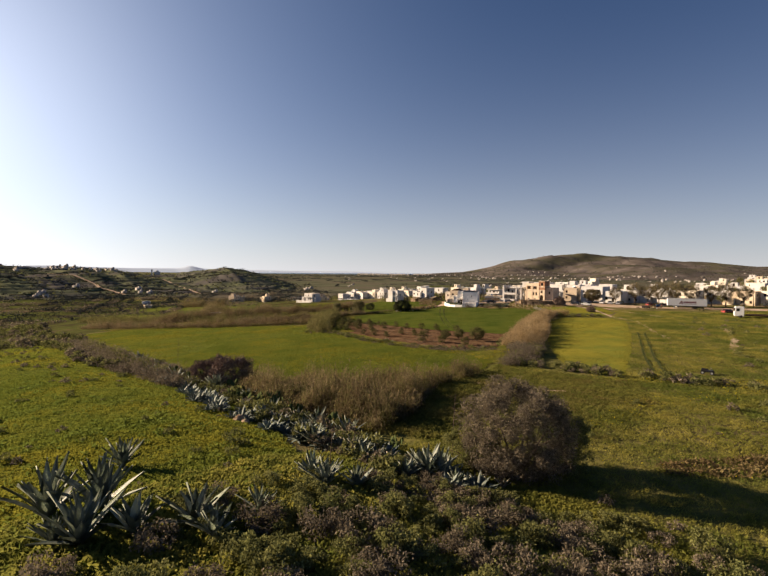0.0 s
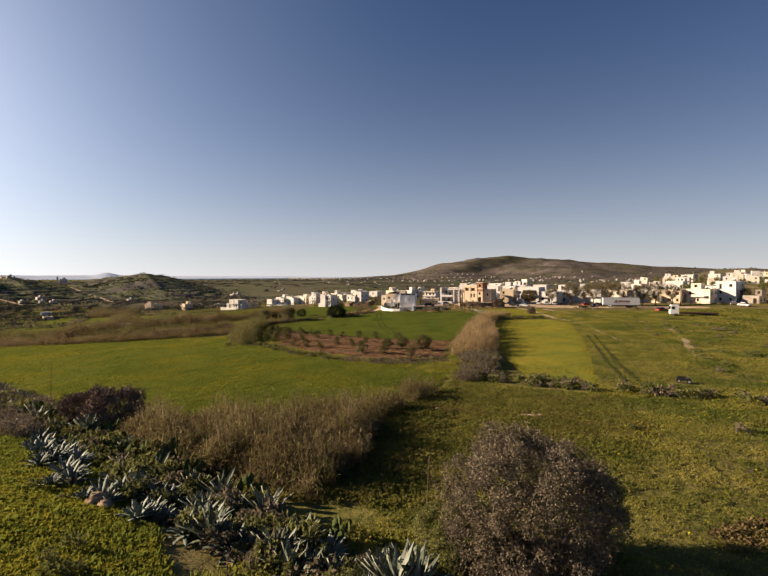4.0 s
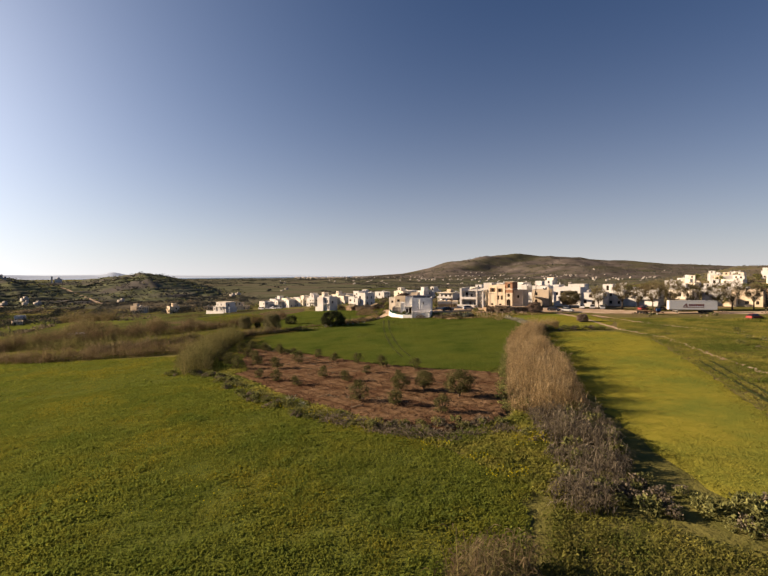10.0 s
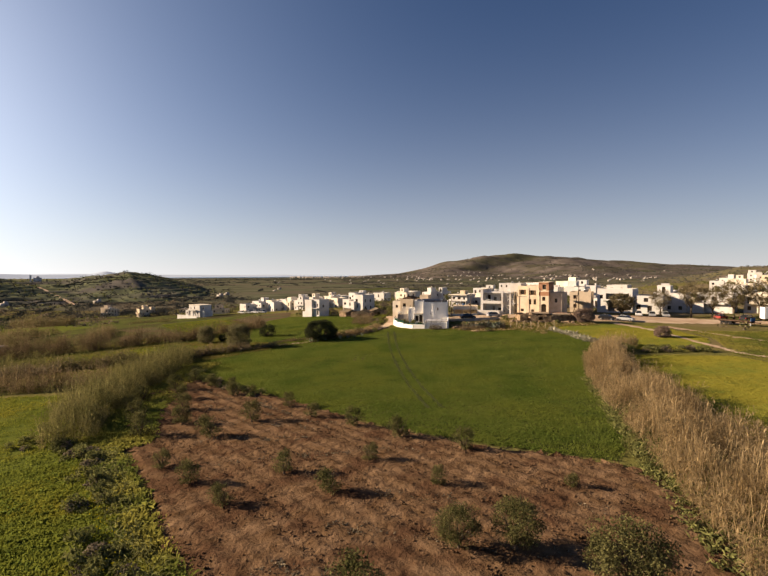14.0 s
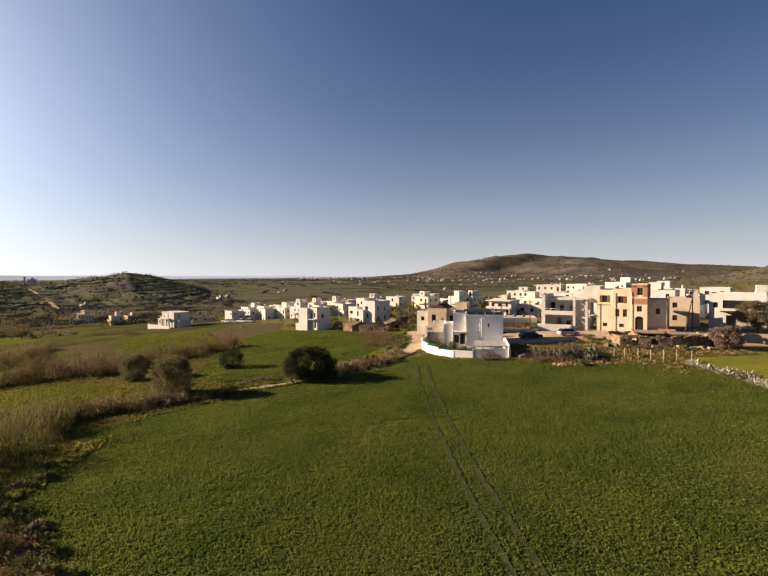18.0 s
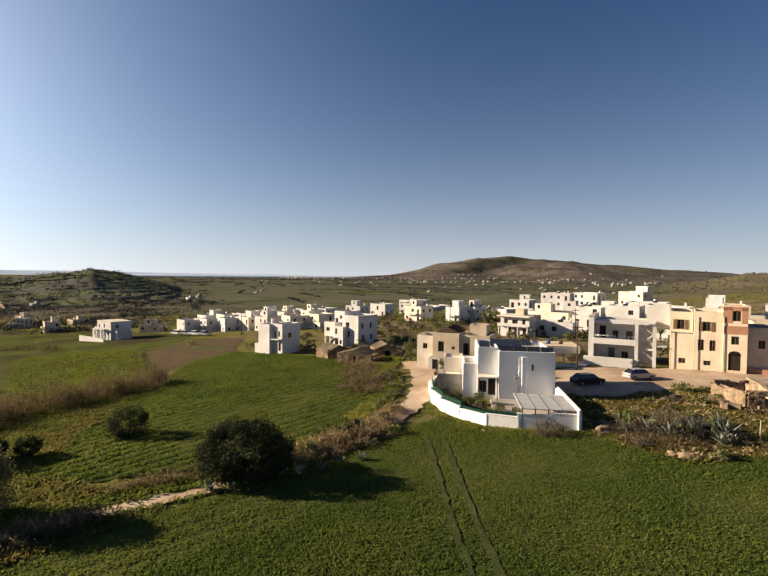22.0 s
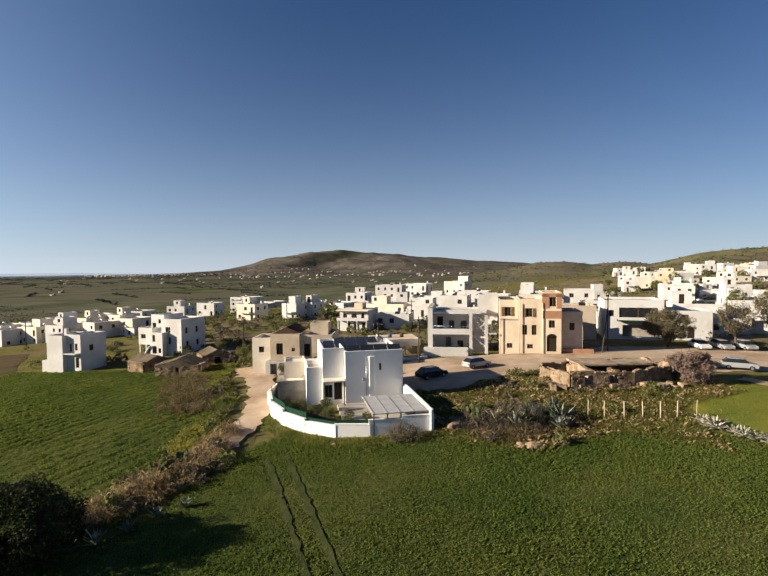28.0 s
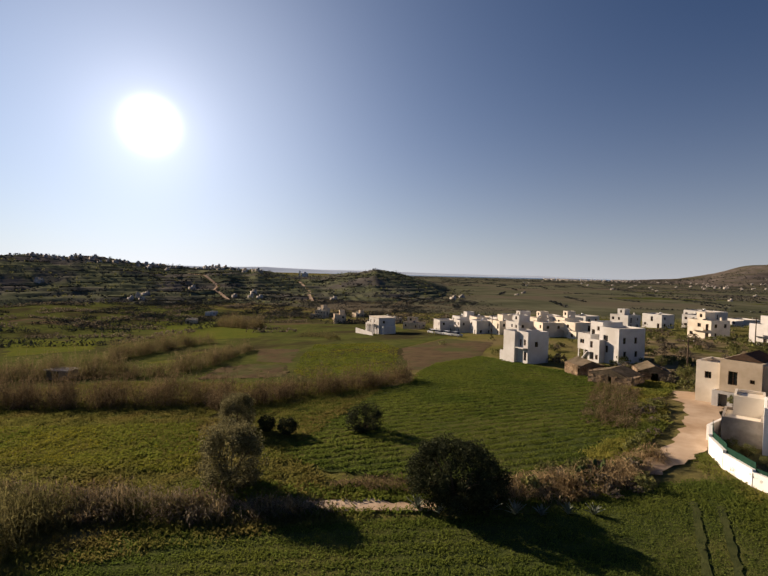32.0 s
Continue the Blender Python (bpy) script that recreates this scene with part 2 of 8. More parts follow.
# ---- materials ----
def material(name, low, high, scale=2.0, rough=0.9, bump_depth=0.0, bump_scale=0.0, big=None, big_scale=0.05, island=0.0, piece_tint=0.0, metal=0.0, spec=0.0, through=0.0):
    """Two colours mixed by a fine noise, a third in large patches, and a tint by island or by object."""
    m = bpy.data.materials.new(name)
    m.use_nodes = True
    n, l = m.node_tree.nodes, m.node_tree.links
    bsdf = n["Principled BSDF"]
    bsdf.inputs["Roughness"].default_value, bsdf.inputs["Metallic"].default_value = rough, metal
    bsdf.inputs["Specular IOR Level"].default_value = spec
    place = n.new("ShaderNodeNewGeometry")

    def noise_at(size, detail=4.0, rough_=0.6):
        t = n.new("ShaderNodeTexNoise")
        t.inputs["Scale"].default_value, t.inputs["Detail"].default_value, t.inputs["Roughness"].default_value = size, detail, rough_
        l.new(place.outputs["Position"], t.inputs["Vector"])
        return t

    def spread(value, a, b):
        r = n.new("ShaderNodeMapRange")
        r.inputs["From Min"].default_value, r.inputs["From Max"].default_value = a, b
        l.new(value, r.inputs["Value"])
        return r.outputs["Result"]

    def mixed(fac, a, b):
        x = n.new("ShaderNodeMix")
        x.data_type = "RGBA"
        l.new(fac, x.inputs["Factor"])
        for socket, c in ((x.inputs[6], a), (x.inputs[7], b)):
            if isinstance(c, tuple):
                socket.default_value = (*c, 1)
            else:
                l.new(c, socket)
        return x.outputs[2]

    colour = mixed(spread(noise_at(scale).outputs["Fac"], 0.32, 0.68), low, high)
    if big:
        colour = mixed(spread(noise_at(big_scale, 5.0).outputs["Fac"], 0.46, 0.62), colour, big)
    for amount, value in ((island, place.outputs["Random Per Island"]), (piece_tint, n.new("ShaderNodeObjectInfo").outputs["Random"] if piece_tint else None)):
        if amount:
            h = n.new("ShaderNodeHueSaturation")
            l.new(colour, h.inputs["Color"])
            r = n.new("ShaderNodeMapRange")
            r.inputs["To Min"].default_value, r.inputs["To Max"].default_value = 1 - amount, 1 + amount
            l.new(value, r.inputs["Value"])
            l.new(r.outputs["Result"], h.inputs["Value"])
            colour = h.outputs["Color"]
    l.new(colour, bsdf.inputs["Base Color"])
    if bump_depth:
        b = n.new("ShaderNodeBump")
        b.inputs["Distance"].default_value, b.inputs["Strength"].default_value = bump_depth, 1.0
        l.new(noise_at(bump_scale or scale * 3, 6.0, 0.65).outputs["Fac"], b.inputs["Height"])
        l.new(b.outputs["Normal"], bsdf.inputs["Normal"])
    if through:
        tr = n.new("ShaderNodeBsdfTranslucent")
        l.new(colour, tr.inputs["Color"])
        mx = n.new("ShaderNodeMixShader")
        mx.inputs["Fac"].default_value = through
        l.new(bsdf.outputs[0], mx.inputs[1])
        l.new(tr.outputs[0], mx.inputs[2])
        l.new(mx.outputs[0], n["Material Output"].inputs["Surface"])
    return m


M_LAND = material("weedy_land", (0.086, 0.088, 0.026), (0.152, 0.138, 0.044), 0.5, 0.95, 0.25, 1.2, big=(0.149, 0.121, 0.059), big_scale=0.035)
M_CROP = material("young_corn", (0.037, 0.051, 0.015), (0.067, 0.080, 0.026), 0.9, 0.9, 0.12, 4.0, big=(0.083, 0.085, 0.026), big_scale=0.06)
M_CROP_LIGHT = material("bright_corn", (0.067, 0.087, 0.019), (0.103, 0.118, 0.024), 0.6, 0.9, 0.12, 4.0, big=(0.104, 0.111, 0.023), big_scale=0.09)
M_MEADOW = material("yellow_meadow", (0.179, 0.170, 0.025), (0.247, 0.215, 0.035), 0.8, 0.9, 0.1, 4.0, big=(0.132, 0.151, 0.028), big_scale=0.07)
M_SOIL = material("red_soil", (0.081, 0.048, 0.025), (0.163, 0.105, 0.063), 0.8, 0.95, 0.35, 1.4, big=(0.073, 0.041, 0.024), big_scale=0.3)
M_BROWN = material("fallow_soil", (0.080, 0.059, 0.038), (0.113, 0.085, 0.051), 0.3, 0.95, 0.1, 2.0, big=(0.073, 0.081, 0.034), big_scale=0.08)
M_DIRT = material("dirt_road", (0.374, 0.279, 0.193), (0.491, 0.384, 0.284), 0.4, 0.95, 0.04, 3.0, big=(0.323, 0.230, 0.152), big_scale=0.12)
# trodden rut ground, its colour also darkened for the shade down in it
M_RUT = material("bare_rut", (0.036, 0.046, 0.017), (0.062, 0.069, 0.026), 1.0, 0.95, 0.05, 4.0)
M_BLADE = material("corn_blades", (0.078, 0.115, 0.022), (0.134, 0.163, 0.035), 0.12, 0.7, big=(0.129, 0.154, 0.030), big_scale=0.1, island=0.15, through=0.45)
M_BLADE_LIGHT = material("bright_blades", (0.106, 0.136, 0.023), (0.167, 0.182, 0.032), 0.1, 0.7, big=(0.188, 0.182, 0.027), big_scale=0.09, island=0.15, through=0.45)
M_BLADE_DRY = material("meadow_blades", (0.187, 0.192, 0.035), (0.287, 0.249, 0.041), 0.1, 0.75, big=(0.153, 0.166, 0.035), big_scale=0.1, island=0.12, through=0.3)
M_WEED = material("weed_leaves", (0.139, 0.149, 0.032), (0.279, 0.251, 0.059), 0.25, 0.75, big=(0.107, 0.131, 0.029), big_scale=0.11, island=0.12, through=0.5)
M_LEE = material("rough_grass_leaves", (0.088, 0.098, 0.024), (0.165, 0.160, 0.042), 0.25, 0.75, big=(0.150, 0.128, 0.040), big_scale=0.14, island=0.2, through=0.45)
M_YELLOW = material("yellow_flowers", (0.24, 0.22, 0.01), (0.40, 0.34, 0.012), 1.0, 0.7, island=0.3, through=0.3)
M_REED = material("dry_reed", (0.256, 0.184, 0.094), (0.441, 0.337, 0.188), 0.3, 0.8, island=0.4, through=0.5)
M_REED_GREEN = material("green_reed", (0.104, 0.107, 0.037), (0.195, 0.170, 0.074), 0.25, 0.75, island=0.4, through=0.45)
M_OLIVE = material("olive_leaves", (0.064, 0.066, 0.025), (0.129, 0.122, 0.051), 0.8, 0.6, island=0.45, through=0.3)
M_GUM = material("dusty_gum_leaves", (0.090, 0.076, 0.042), (0.190, 0.158, 0.092), 0.8, 0.65, island=0.45, through=0.3)
M_GREY_BUSH = material("grey_brown_leaves", (0.104, 0.088, 0.062), (0.202, 0.169, 0.121), 0.8, 0.75, island=0.45, through=0.3)
M_DARK_LEAF = material("dark_green_leaves", (0.027, 0.032, 0.016), (0.054, 0.062, 0.028), 0.9, 0.75, island=0.4, through=0.15, spec=0.03)
M_SHRUB = material("shrub_leaves", (0.092, 0.104, 0.038), (0.193, 0.189, 0.070), 0.8, 0.7, island=0.5, through=0.3)
M_TWIG = material("bare_twigs", (0.128, 0.088, 0.071), (0.214, 0.162, 0.131), 2.0, 0.9, island=0.35)
M_BARK = material("bark", (0.07, 0.05, 0.035), (0.14, 0.11, 0.08), 6.0, 0.95, 0.02, 14.0)
M_AGAVE = material("agave_leaf", (0.082, 0.101, 0.084), (0.137, 0.163, 0.140), 1.5, 0.6, piece_tint=0.35, spec=0.12)
M_AGAVE_NEAR = material("glaucous_agave_leaf", (0.175, 0.205, 0.165), (0.285, 0.310, 0.255), 1.5, 0.55, piece_tint=0.3, spec=0.15)
M_AGAVE_DRY = material("bleached_agave", (0.209, 0.204, 0.154), (0.335, 0.319, 0.250), 1.5, 0.6, piece_tint=0.3)
M_VALLEY = material("valley_pasture", (0.053, 0.067, 0.020), (0.098, 0.105, 0.031), 0.25, 0.95, 0.3, 0.8, big=(0.051, 0.046, 0.024), big_scale=0.045)
M_OLD_MUD = material("weathered_earth_roof", (0.120, 0.095, 0.066), (0.215, 0.175, 0.125), 1.2, 0.95, 0.08, 5.0, big=(0.090, 0.075, 0.052), big_scale=0.6)
M_TAMARISK = material("tamarisk_leaves", (0.096, 0.092, 0.046), (0.188, 0.172, 0.091), 0.8, 0.75, island=0.45, through=0.45)
M_MUD = material("earth_roof", (0.272, 0.206, 0.144), (0.425, 0.338, 0.248), 1.2, 0.95, 0.06, 5.0, big=(0.204, 0.165, 0.112), big_scale=0.5)
M_CACTUS = material("prickly_pear", (0.033, 0.049, 0.019), (0.065, 0.081, 0.033), 2.0, 0.6, island=0.35)
M_STONE = material("field_stone", (0.186, 0.133, 0.085), (0.353, 0.263, 0.178), 1.6, 0.95, 0.04, 6.0, big=(0.127, 0.091, 0.059), big_scale=0.6, piece_tint=0.3)
M_WHITE = material("whitewash", (0.515, 0.503, 0.483), (0.580, 0.571, 0.559), 0.7, 0.85, 0.004, 12.0, big=(0.472, 0.452, 0.422), big_scale=0.25)
# whitewash with extra brightness in its colour, lifting the shaded south wall
M_LIFTED_WHITE = material("lifted_whitewash", (0.770, 0.760, 0.735), (0.820, 0.810, 0.790), 0.7, 0.8, 0.004, 12.0, big=(0.730, 0.710, 0.680), big_scale=0.25)
M_CREAM = material("cream_render", (0.630, 0.567, 0.473), (0.700, 0.639, 0.539), 0.7, 0.88, 0.004, 12.0, big=(0.570, 0.505, 0.407), big_scale=0.25)
M_TAN = material("tan_render", (0.53, 0.44, 0.33), (0.60, 0.50, 0.38), 0.8, 0.9, 0.005, 10.0, big=(0.46, 0.375, 0.27), big_scale=0.3)
M_BEIGE = material("beige_render", (0.601, 0.504, 0.378), (0.669, 0.567, 0.430), 0.8, 0.88, 0.004, 12.0, big=(0.553, 0.456, 0.336), big_scale=0.3)
M_ROSE = material("terracotta_render", (0.315, 0.170, 0.100), (0.375, 0.212, 0.135), 0.9, 0.88, 0.004, 12.0)
M_CONCRETE = material("raw_concrete", (0.25, 0.22, 0.19), (0.36, 0.325, 0.28), 1.2, 0.92, 0.008, 8.0, big=(0.2, 0.175, 0.15), big_scale=0.4)
M_ROOF = material("flat_roof_screed", (0.36, 0.33, 0.29), (0.52, 0.48, 0.43), 0.6, 0.92, 0.006, 6.0, big=(0.28, 0.25, 0.22), big_scale=0.3)
M_GLASS = material("window_glass", (0.012, 0.014, 0.016), (0.02, 0.022, 0.025), 2.0, 0.12, spec=0.6)
M_FRAME = material("painted_wood", (0.12, 0.075, 0.045), (0.2, 0.13, 0.08), 5.0, 0.6)
M_DARKWOOD = material("dark_door_wood", (0.022, 0.018, 0.014), (0.045, 0.034, 0.026), 5.0, 0.5)
M_BLUE = material("blue_paint", (0.04, 0.09, 0.2), (0.06, 0.13, 0.26), 3.0, 0.5)
M_GREENPAINT = material("green_mesh", (0.012, 0.034, 0.024), (0.020, 0.052, 0.036), 4.0, 0.7)
M_SHEET = material("translucent_roof_sheet", (0.32, 0.32, 0.32), (0.42, 0.42, 0.42), 1.0, 0.4)
M_PANEL = material("solar_collector", (0.014, 0.016, 0.020), (0.026, 0.028, 0.034), 3.0, 0.30, spec=0.6)
M_METAL = material("galvanised_steel", (0.35, 0.36, 0.37), (0.5, 0.51, 0.52), 3.0, 0.4, metal=0.8)
M_TYRE = material("rubber", (0.015, 0.015, 0.015), (0.03, 0.03, 0.03), 6.0, 0.85)
M_SILVER = material("silver_car_paint", (0.42, 0.43, 0.44), (0.47, 0.48, 0.49), 2.0, 0.3, metal=0.4, spec=0.5)
M_BLACKCAR = material("black_car_paint", (0.012, 0.012, 0.014), (0.02, 0.02, 0.022), 2.0, 0.25, spec=0.5)
M_WHITECAR = material("white_car_paint", (0.68, 0.68, 0.67), (0.75, 0.75, 0.74), 2.0, 0.3, spec=0.5)
M_REDCAR = material("red_car_paint", (0.2, 0.02, 0.015), (0.28, 0.03, 0.02), 2.0, 0.35, spec=0.5)
M_TRUCKBED = material("rusty_steel_deck", (0.06, 0.04, 0.03), (0.12, 0.08, 0.055), 3.0, 0.8)
M_SIGNRED = material("sign_paint_dark", (0.14, 0.03, 0.03), (0.18, 0.05, 0.05), 2.0, 0.5)
M_LAMPGLASS = material("lamp_glass", (0.6, 0.6, 0.58), (0.7, 0.7, 0.68), 4.0, 0.15, spec=0.6)
M_TAILLAMP = material("red_lamp_glass", (0.3, 0.01, 0.01), (0.4, 0.015, 0.015), 4.0, 0.2, spec=0.6)
M_PLANK = material("weathered_planks", (0.33, 0.26, 0.18), (0.46, 0.38, 0.28), 5.0, 0.9, piece_tint=0.25)
M_POLE = material("tarred_pole", (0.06, 0.045, 0.032), (0.12, 0.09, 0.065), 5.0, 0.9)
M_SEA = material("sea_water", (0.02, 0.06, 0.12), (0.03, 0.08, 0.15), 0.01, 0.25, spec=0.5)
M_HILL = material("stony_hill", (0.069, 0.060, 0.050), (0.145, 0.123, 0.110), 0.012, 0.95, big=(0.070, 0.068, 0.042), big_scale=0.004)
# hill green, raised and greyed in colour for distance haze
M_HILL_GREEN = material("terraced_hill", (0.044, 0.055, 0.037), (0.161, 0.169, 0.095), 0.05, 0.95, big=(0.109, 0.101, 0.090), big_scale=0.012)
# distance haze put straight into the mountains' base colour
M_HAZED_FARHILL = material("haze_blue_mountain", (0.42, 0.50, 0.62), (0.47, 0.55, 0.66), 0.003, 0.95)
M_PALE_ROCK = material("pale_quarry_rock", (0.248, 0.217, 0.178), (0.341, 0.310, 0.277), 0.02, 0.95)
# darker copy of the cane, with backlit shade put into its colour
M_REED_SHADED = material("shaded_cane", (0.109, 0.081, 0.045), (0.217, 0.161, 0.090), 0.3, 0.85, island=0.45, through=0.25)
# olive scrub of plain and hills, with haze greyed into both colours
M_PLAIN = material("hazed_plain_scrub", (0.061, 0.066, 0.041), (0.128, 0.130, 0.084), 0.02, 0.95, big=(0.112, 0.096, 0.071), big_scale=0.005)
M_FAR_SCRUB = material("hazed_far_scrub", (0.053, 0.060, 0.050), (0.109, 0.105, 0.090), 0.02, 0.9, island=0.4)
M_RED_WEED = material("dry_red_weeds", (0.109, 0.075, 0.038), (0.177, 0.140, 0.065), 0.4, 0.8, island=0.4, through=0.3)
M_YARD = material("dry_village_ground", (0.130, 0.100, 0.057), (0.220, 0.176, 0.109), 0.4, 0.95, 0.15, 1.5, big=(0.100, 0.100, 0.033), big_scale=0.09)
M_REED_BROWN = material("brown_cane", (0.138, 0.098, 0.054), (0.234, 0.188, 0.106), 0.3, 0.8, island=0.45, through=0.45)
M_HILL_OLIVE = material("olive_green_hill", (0.085, 0.083, 0.044), (0.149, 0.133, 0.068), 0.02, 0.95, big=(0.126, 0.102, 0.080), big_scale=0.008)

# ---- the land ----
def axis(low, high, pitch, growth, limit):
    a = list(np.arange(low, high + 0.01, pitch))
    d, v = pitch, a[-1]
    while v < limit:
        d *= growth
        v += d
        a.append(v)
    d, v = pitch, low
    while v > -limit:
        d *= growth
        v -= d
        a.insert(0, v)
    return np.array(a)


gx, gy = axis(-130, 160, 2.0, 1.07, 4900), axis(-60, 300, 2.0, 1.07, 4900)
X, Y = np.meshgrid(gx, gy)
Z = ground(X, Y) - 0.06
nx, ny = len(gx), len(gy)
cell = (np.arange(ny - 1)[:, None] * nx + np.arange(nx - 1)).ravel()
tagged(new("ground", mesh_of("ground", np.stack([X, Y, Z], 2).reshape(-1, 3), np.stack([cell, cell + 1, cell + nx + 1, cell + nx], 1), M_LAND, True)),
              "weedy green land of fields and rough grazing", "ground", kind="structure")
bm = boxed(-4900, 3200, -30, 4900, 4920, -16.2)
SEA = part("water", bm, M_SEA, None)
tagged(SEA, "thin strip of calm blue sea at the horizon", "sea", kind="structure")


def hill(name, label, mat, azimuths, heights, near, top, far, foot, steps=70, fine=0.5, rough=0.06, terrace=0.0, centre=(-9.0, 145.0)):
    """A ridge seen from the fields: its skyline by azimuth (degrees right of ahead), rising from near to top and falling to far."""
    az = np.arange(azimuths[0], azimuths[-1] + 0.01, fine)
    r = np.concatenate([np.linspace(near, top, steps), np.linspace(top, far, steps // 3)[1:]])
    A, R = np.meshgrid(np.radians(az), r)
    H = np.interp(np.degrees(A), azimuths, heights)
    S = np.where(R <= top, step(0, 1, (R - near) / (top - near)) * 0.55 + 0.45 * np.clip((R - near) / (top - near), 0, 1), 1 - step(top, far, R))
    x, y = centre[0] + R * np.sin(A), centre[1] + R * np.cos(A)
    wob = np.array([noise.fractal(Vector((a * 9 / top * 1.0, b * 9 / top, 1.7)), 0.9, 2.1, 6) for a, b in zip(x.ravel(), y.ravel())]).reshape(x.shape)
    h = (H - foot) * S * (1 + rough * 4 * wob * (1 - S * 0.75)) + foot + rough * (H - foot) * wob * 0.8
    if terrace:
        k = h / terrace + 0.35 * wob
        h = (np.floor(k) + step(0.55, 0.95, k - np.floor(k)) - 0.35 * wob) * terrace
    h[0] = foot - 6
    n, m = x.shape
    c = (np.arange(n - 1)[:, None] * m + np.arange(m - 1)).ravel()
    ob = new(name, mesh_of(name, np.stack([x, y, h], 2).reshape(-1, 3), np.stack([c, c + 1, c + m + 1, c + m], 1), mat, True))
    return tagged(ob, label, "hill", kind="structure"), (x, y, h)


_, far_slope = hill("hill_north", "broad stony brown hill dotted with white houses", M_HILL,
                         (-4, 2, 5, 8, 10.5, 13, 15.3, 18, 21, 24.5, 28, 31, 34, 38, 44), (-16, 8, 44, 90, 110, 119, 130, 118, 112, 100, 82, 62, 46, 26, -10), 2000, 3500, 4600, -16, rough=0.13)
_, ne_slope = hill("hill_northeast", "low brown hills behind the village", M_HILL_OLIVE, (31, 35, 38, 41, 44, 47, 50, 53, 57, 61), (-12, 2, 24, 28, 18, 24, 16, 20, 14, 0), 900, 1900, 2700, -14, rough=0.10)
_, rocky_slope = hill("hill_east", "rocky scrub hill behind the white village", M_HILL_OLIVE, (47, 51, 54, 57, 60, 63, 66, 69, 73, 77, 81, 85, 90, 97, 110, 130), (0, 24, 40, 47, 48, 42, 28, 20, 20, 26, 32, 44, 58, 66, 60, 40), 420, 1250, 1900, 0, rough=0.10)
hill("quarry_peak", "pale bare quarry peaks far behind the village", M_PALE_ROCK, (63.5, 65, 66.3, 67.5, 68.5, 70, 71.5, 73), (30, 66, 84, 62, 60, 82, 62, 40), 2000, 2600, 3000, 0, fine=0.25, rough=0.08)
_, left_slope = hill("hill_west", "dark green terraced hill with stone walls and scrub", M_HILL_GREEN,
                          (-125, -100, -85, -68, -64, -59, -55, -50.5, -47, -45, -43.8, -41.6, -39, -36.4, -34.4, -32.2, -30.2, -28, -25.8, -23.3, -21.6, -18), (12, 24, 28, 27, 28, 26, 19, 15, 17, 12, 15, 9, 4.5, 4.5, 9.5, 14, 20.5, 15, 7, -3.5, -13, -16), 430, 850, 1500, -15.5, steps=90, fine=0.35, rough=0.07, terrace=3.0)
hill("far_island", "island mountains on the sea horizon, haze blue in colour", M_HAZED_FARHILL, (-75, -66, -58, -50, -43, -36, -31.4, -30.2, -28.8, -24, -20, -12, -4), (6, 22, 34, 24, 30, 16, 16, 40, 14, 6, 2, 0, -16), 4300, 4700, 4850, -20, steps=12, rough=0.04)


def field(name, label, poly, mat, pitch=1.5, lift=0.05, rough=0.04, furrow=0.0, way=0.0, ragged=0.28, flush=True):
    """A plot of land laid over the ground, its edge a little ragged."""
    poly = np.asarray(poly, float)
    edge = []
    for a, b in zip(poly, np.roll(poly, -1, 0)):
        n = max(1, int(np.linalg.norm(b - a) / pitch))
        for k in range(n):
            edge.append(a + (b - a) * k / n + (RNG.normal(0, ragged, 2) if k else 0))
    edge = np.array(edge)
    lo, hi = poly.min(0), poly.max(0)
    U, V = np.meshgrid(np.arange(lo[0], hi[0], pitch), np.arange(lo[1], hi[1], pitch))
    p = np.stack([U.ravel(), V.ravel()], 1) + RNG.uniform(-0.3, 0.3, (U.size, 2)) * pitch
    p = p[inside(poly, p[:, 0], p[:, 1])]
    pts = np.concatenate([edge, p])
    n = len(edge)
    co, _, tri, *_ = geometry.delaunay_2d_cdt([Vector(q) for q in pts], [], [list(range(n))], 1, 1e-4)
    co = np.array([tuple(c) for c in co])
    z = ground(co[:, 0], co[:, 1]) + lift + RNG.uniform(0, rough, len(co))
    if flush:
        z -= (lift + 0.05) * (1 - step(0, 0.5 + 0.3 * pitch, from_edge(poly, co[:, 0], co[:, 1])))
    if furrow:
        u = co[:, 0] * math.cos(way) + co[:, 1] * math.sin(way)
        z += furrow * (np.sin(u * 4.2 + 1.2 * np.sin(co[:, 0] * 0.17)) + 0.45 * RNG.normal(size=len(co)) * (0.6 + 0.6 * np.sin(u * 0.9)))
    ob = new(name, mesh_of(name, np.column_stack([co, z]), np.array([t[:3] for t in tri if len(t) == 3]), mat, True))
    return tagged(ob, label, "field", kind="structure")


P_CORN = [(-130, 160), (-90, 141), (-49, 134), (-38, 118), (-33, 106), (-22, 93), (-11, 80), (0, 69), (7, 60), (4, 51), (-3, 44.5), (-7, 40.8), (-14, 39.3), (-24, 40), (-36, 45), (-60, 56), (-100, 90), (-140, 125)]
P_GROVE = [(-37, 143), (-20, 127.5), (-5, 111), (4, 104.5), (12.7, 100), (14.5, 94), (11.8, 81), (7.8, 74.2), (2, 71.8), (-3.3, 74.8), (-10, 80.6), (-18.3, 91), (-29, 107.5), (-36, 118), (-39.5, 132)]
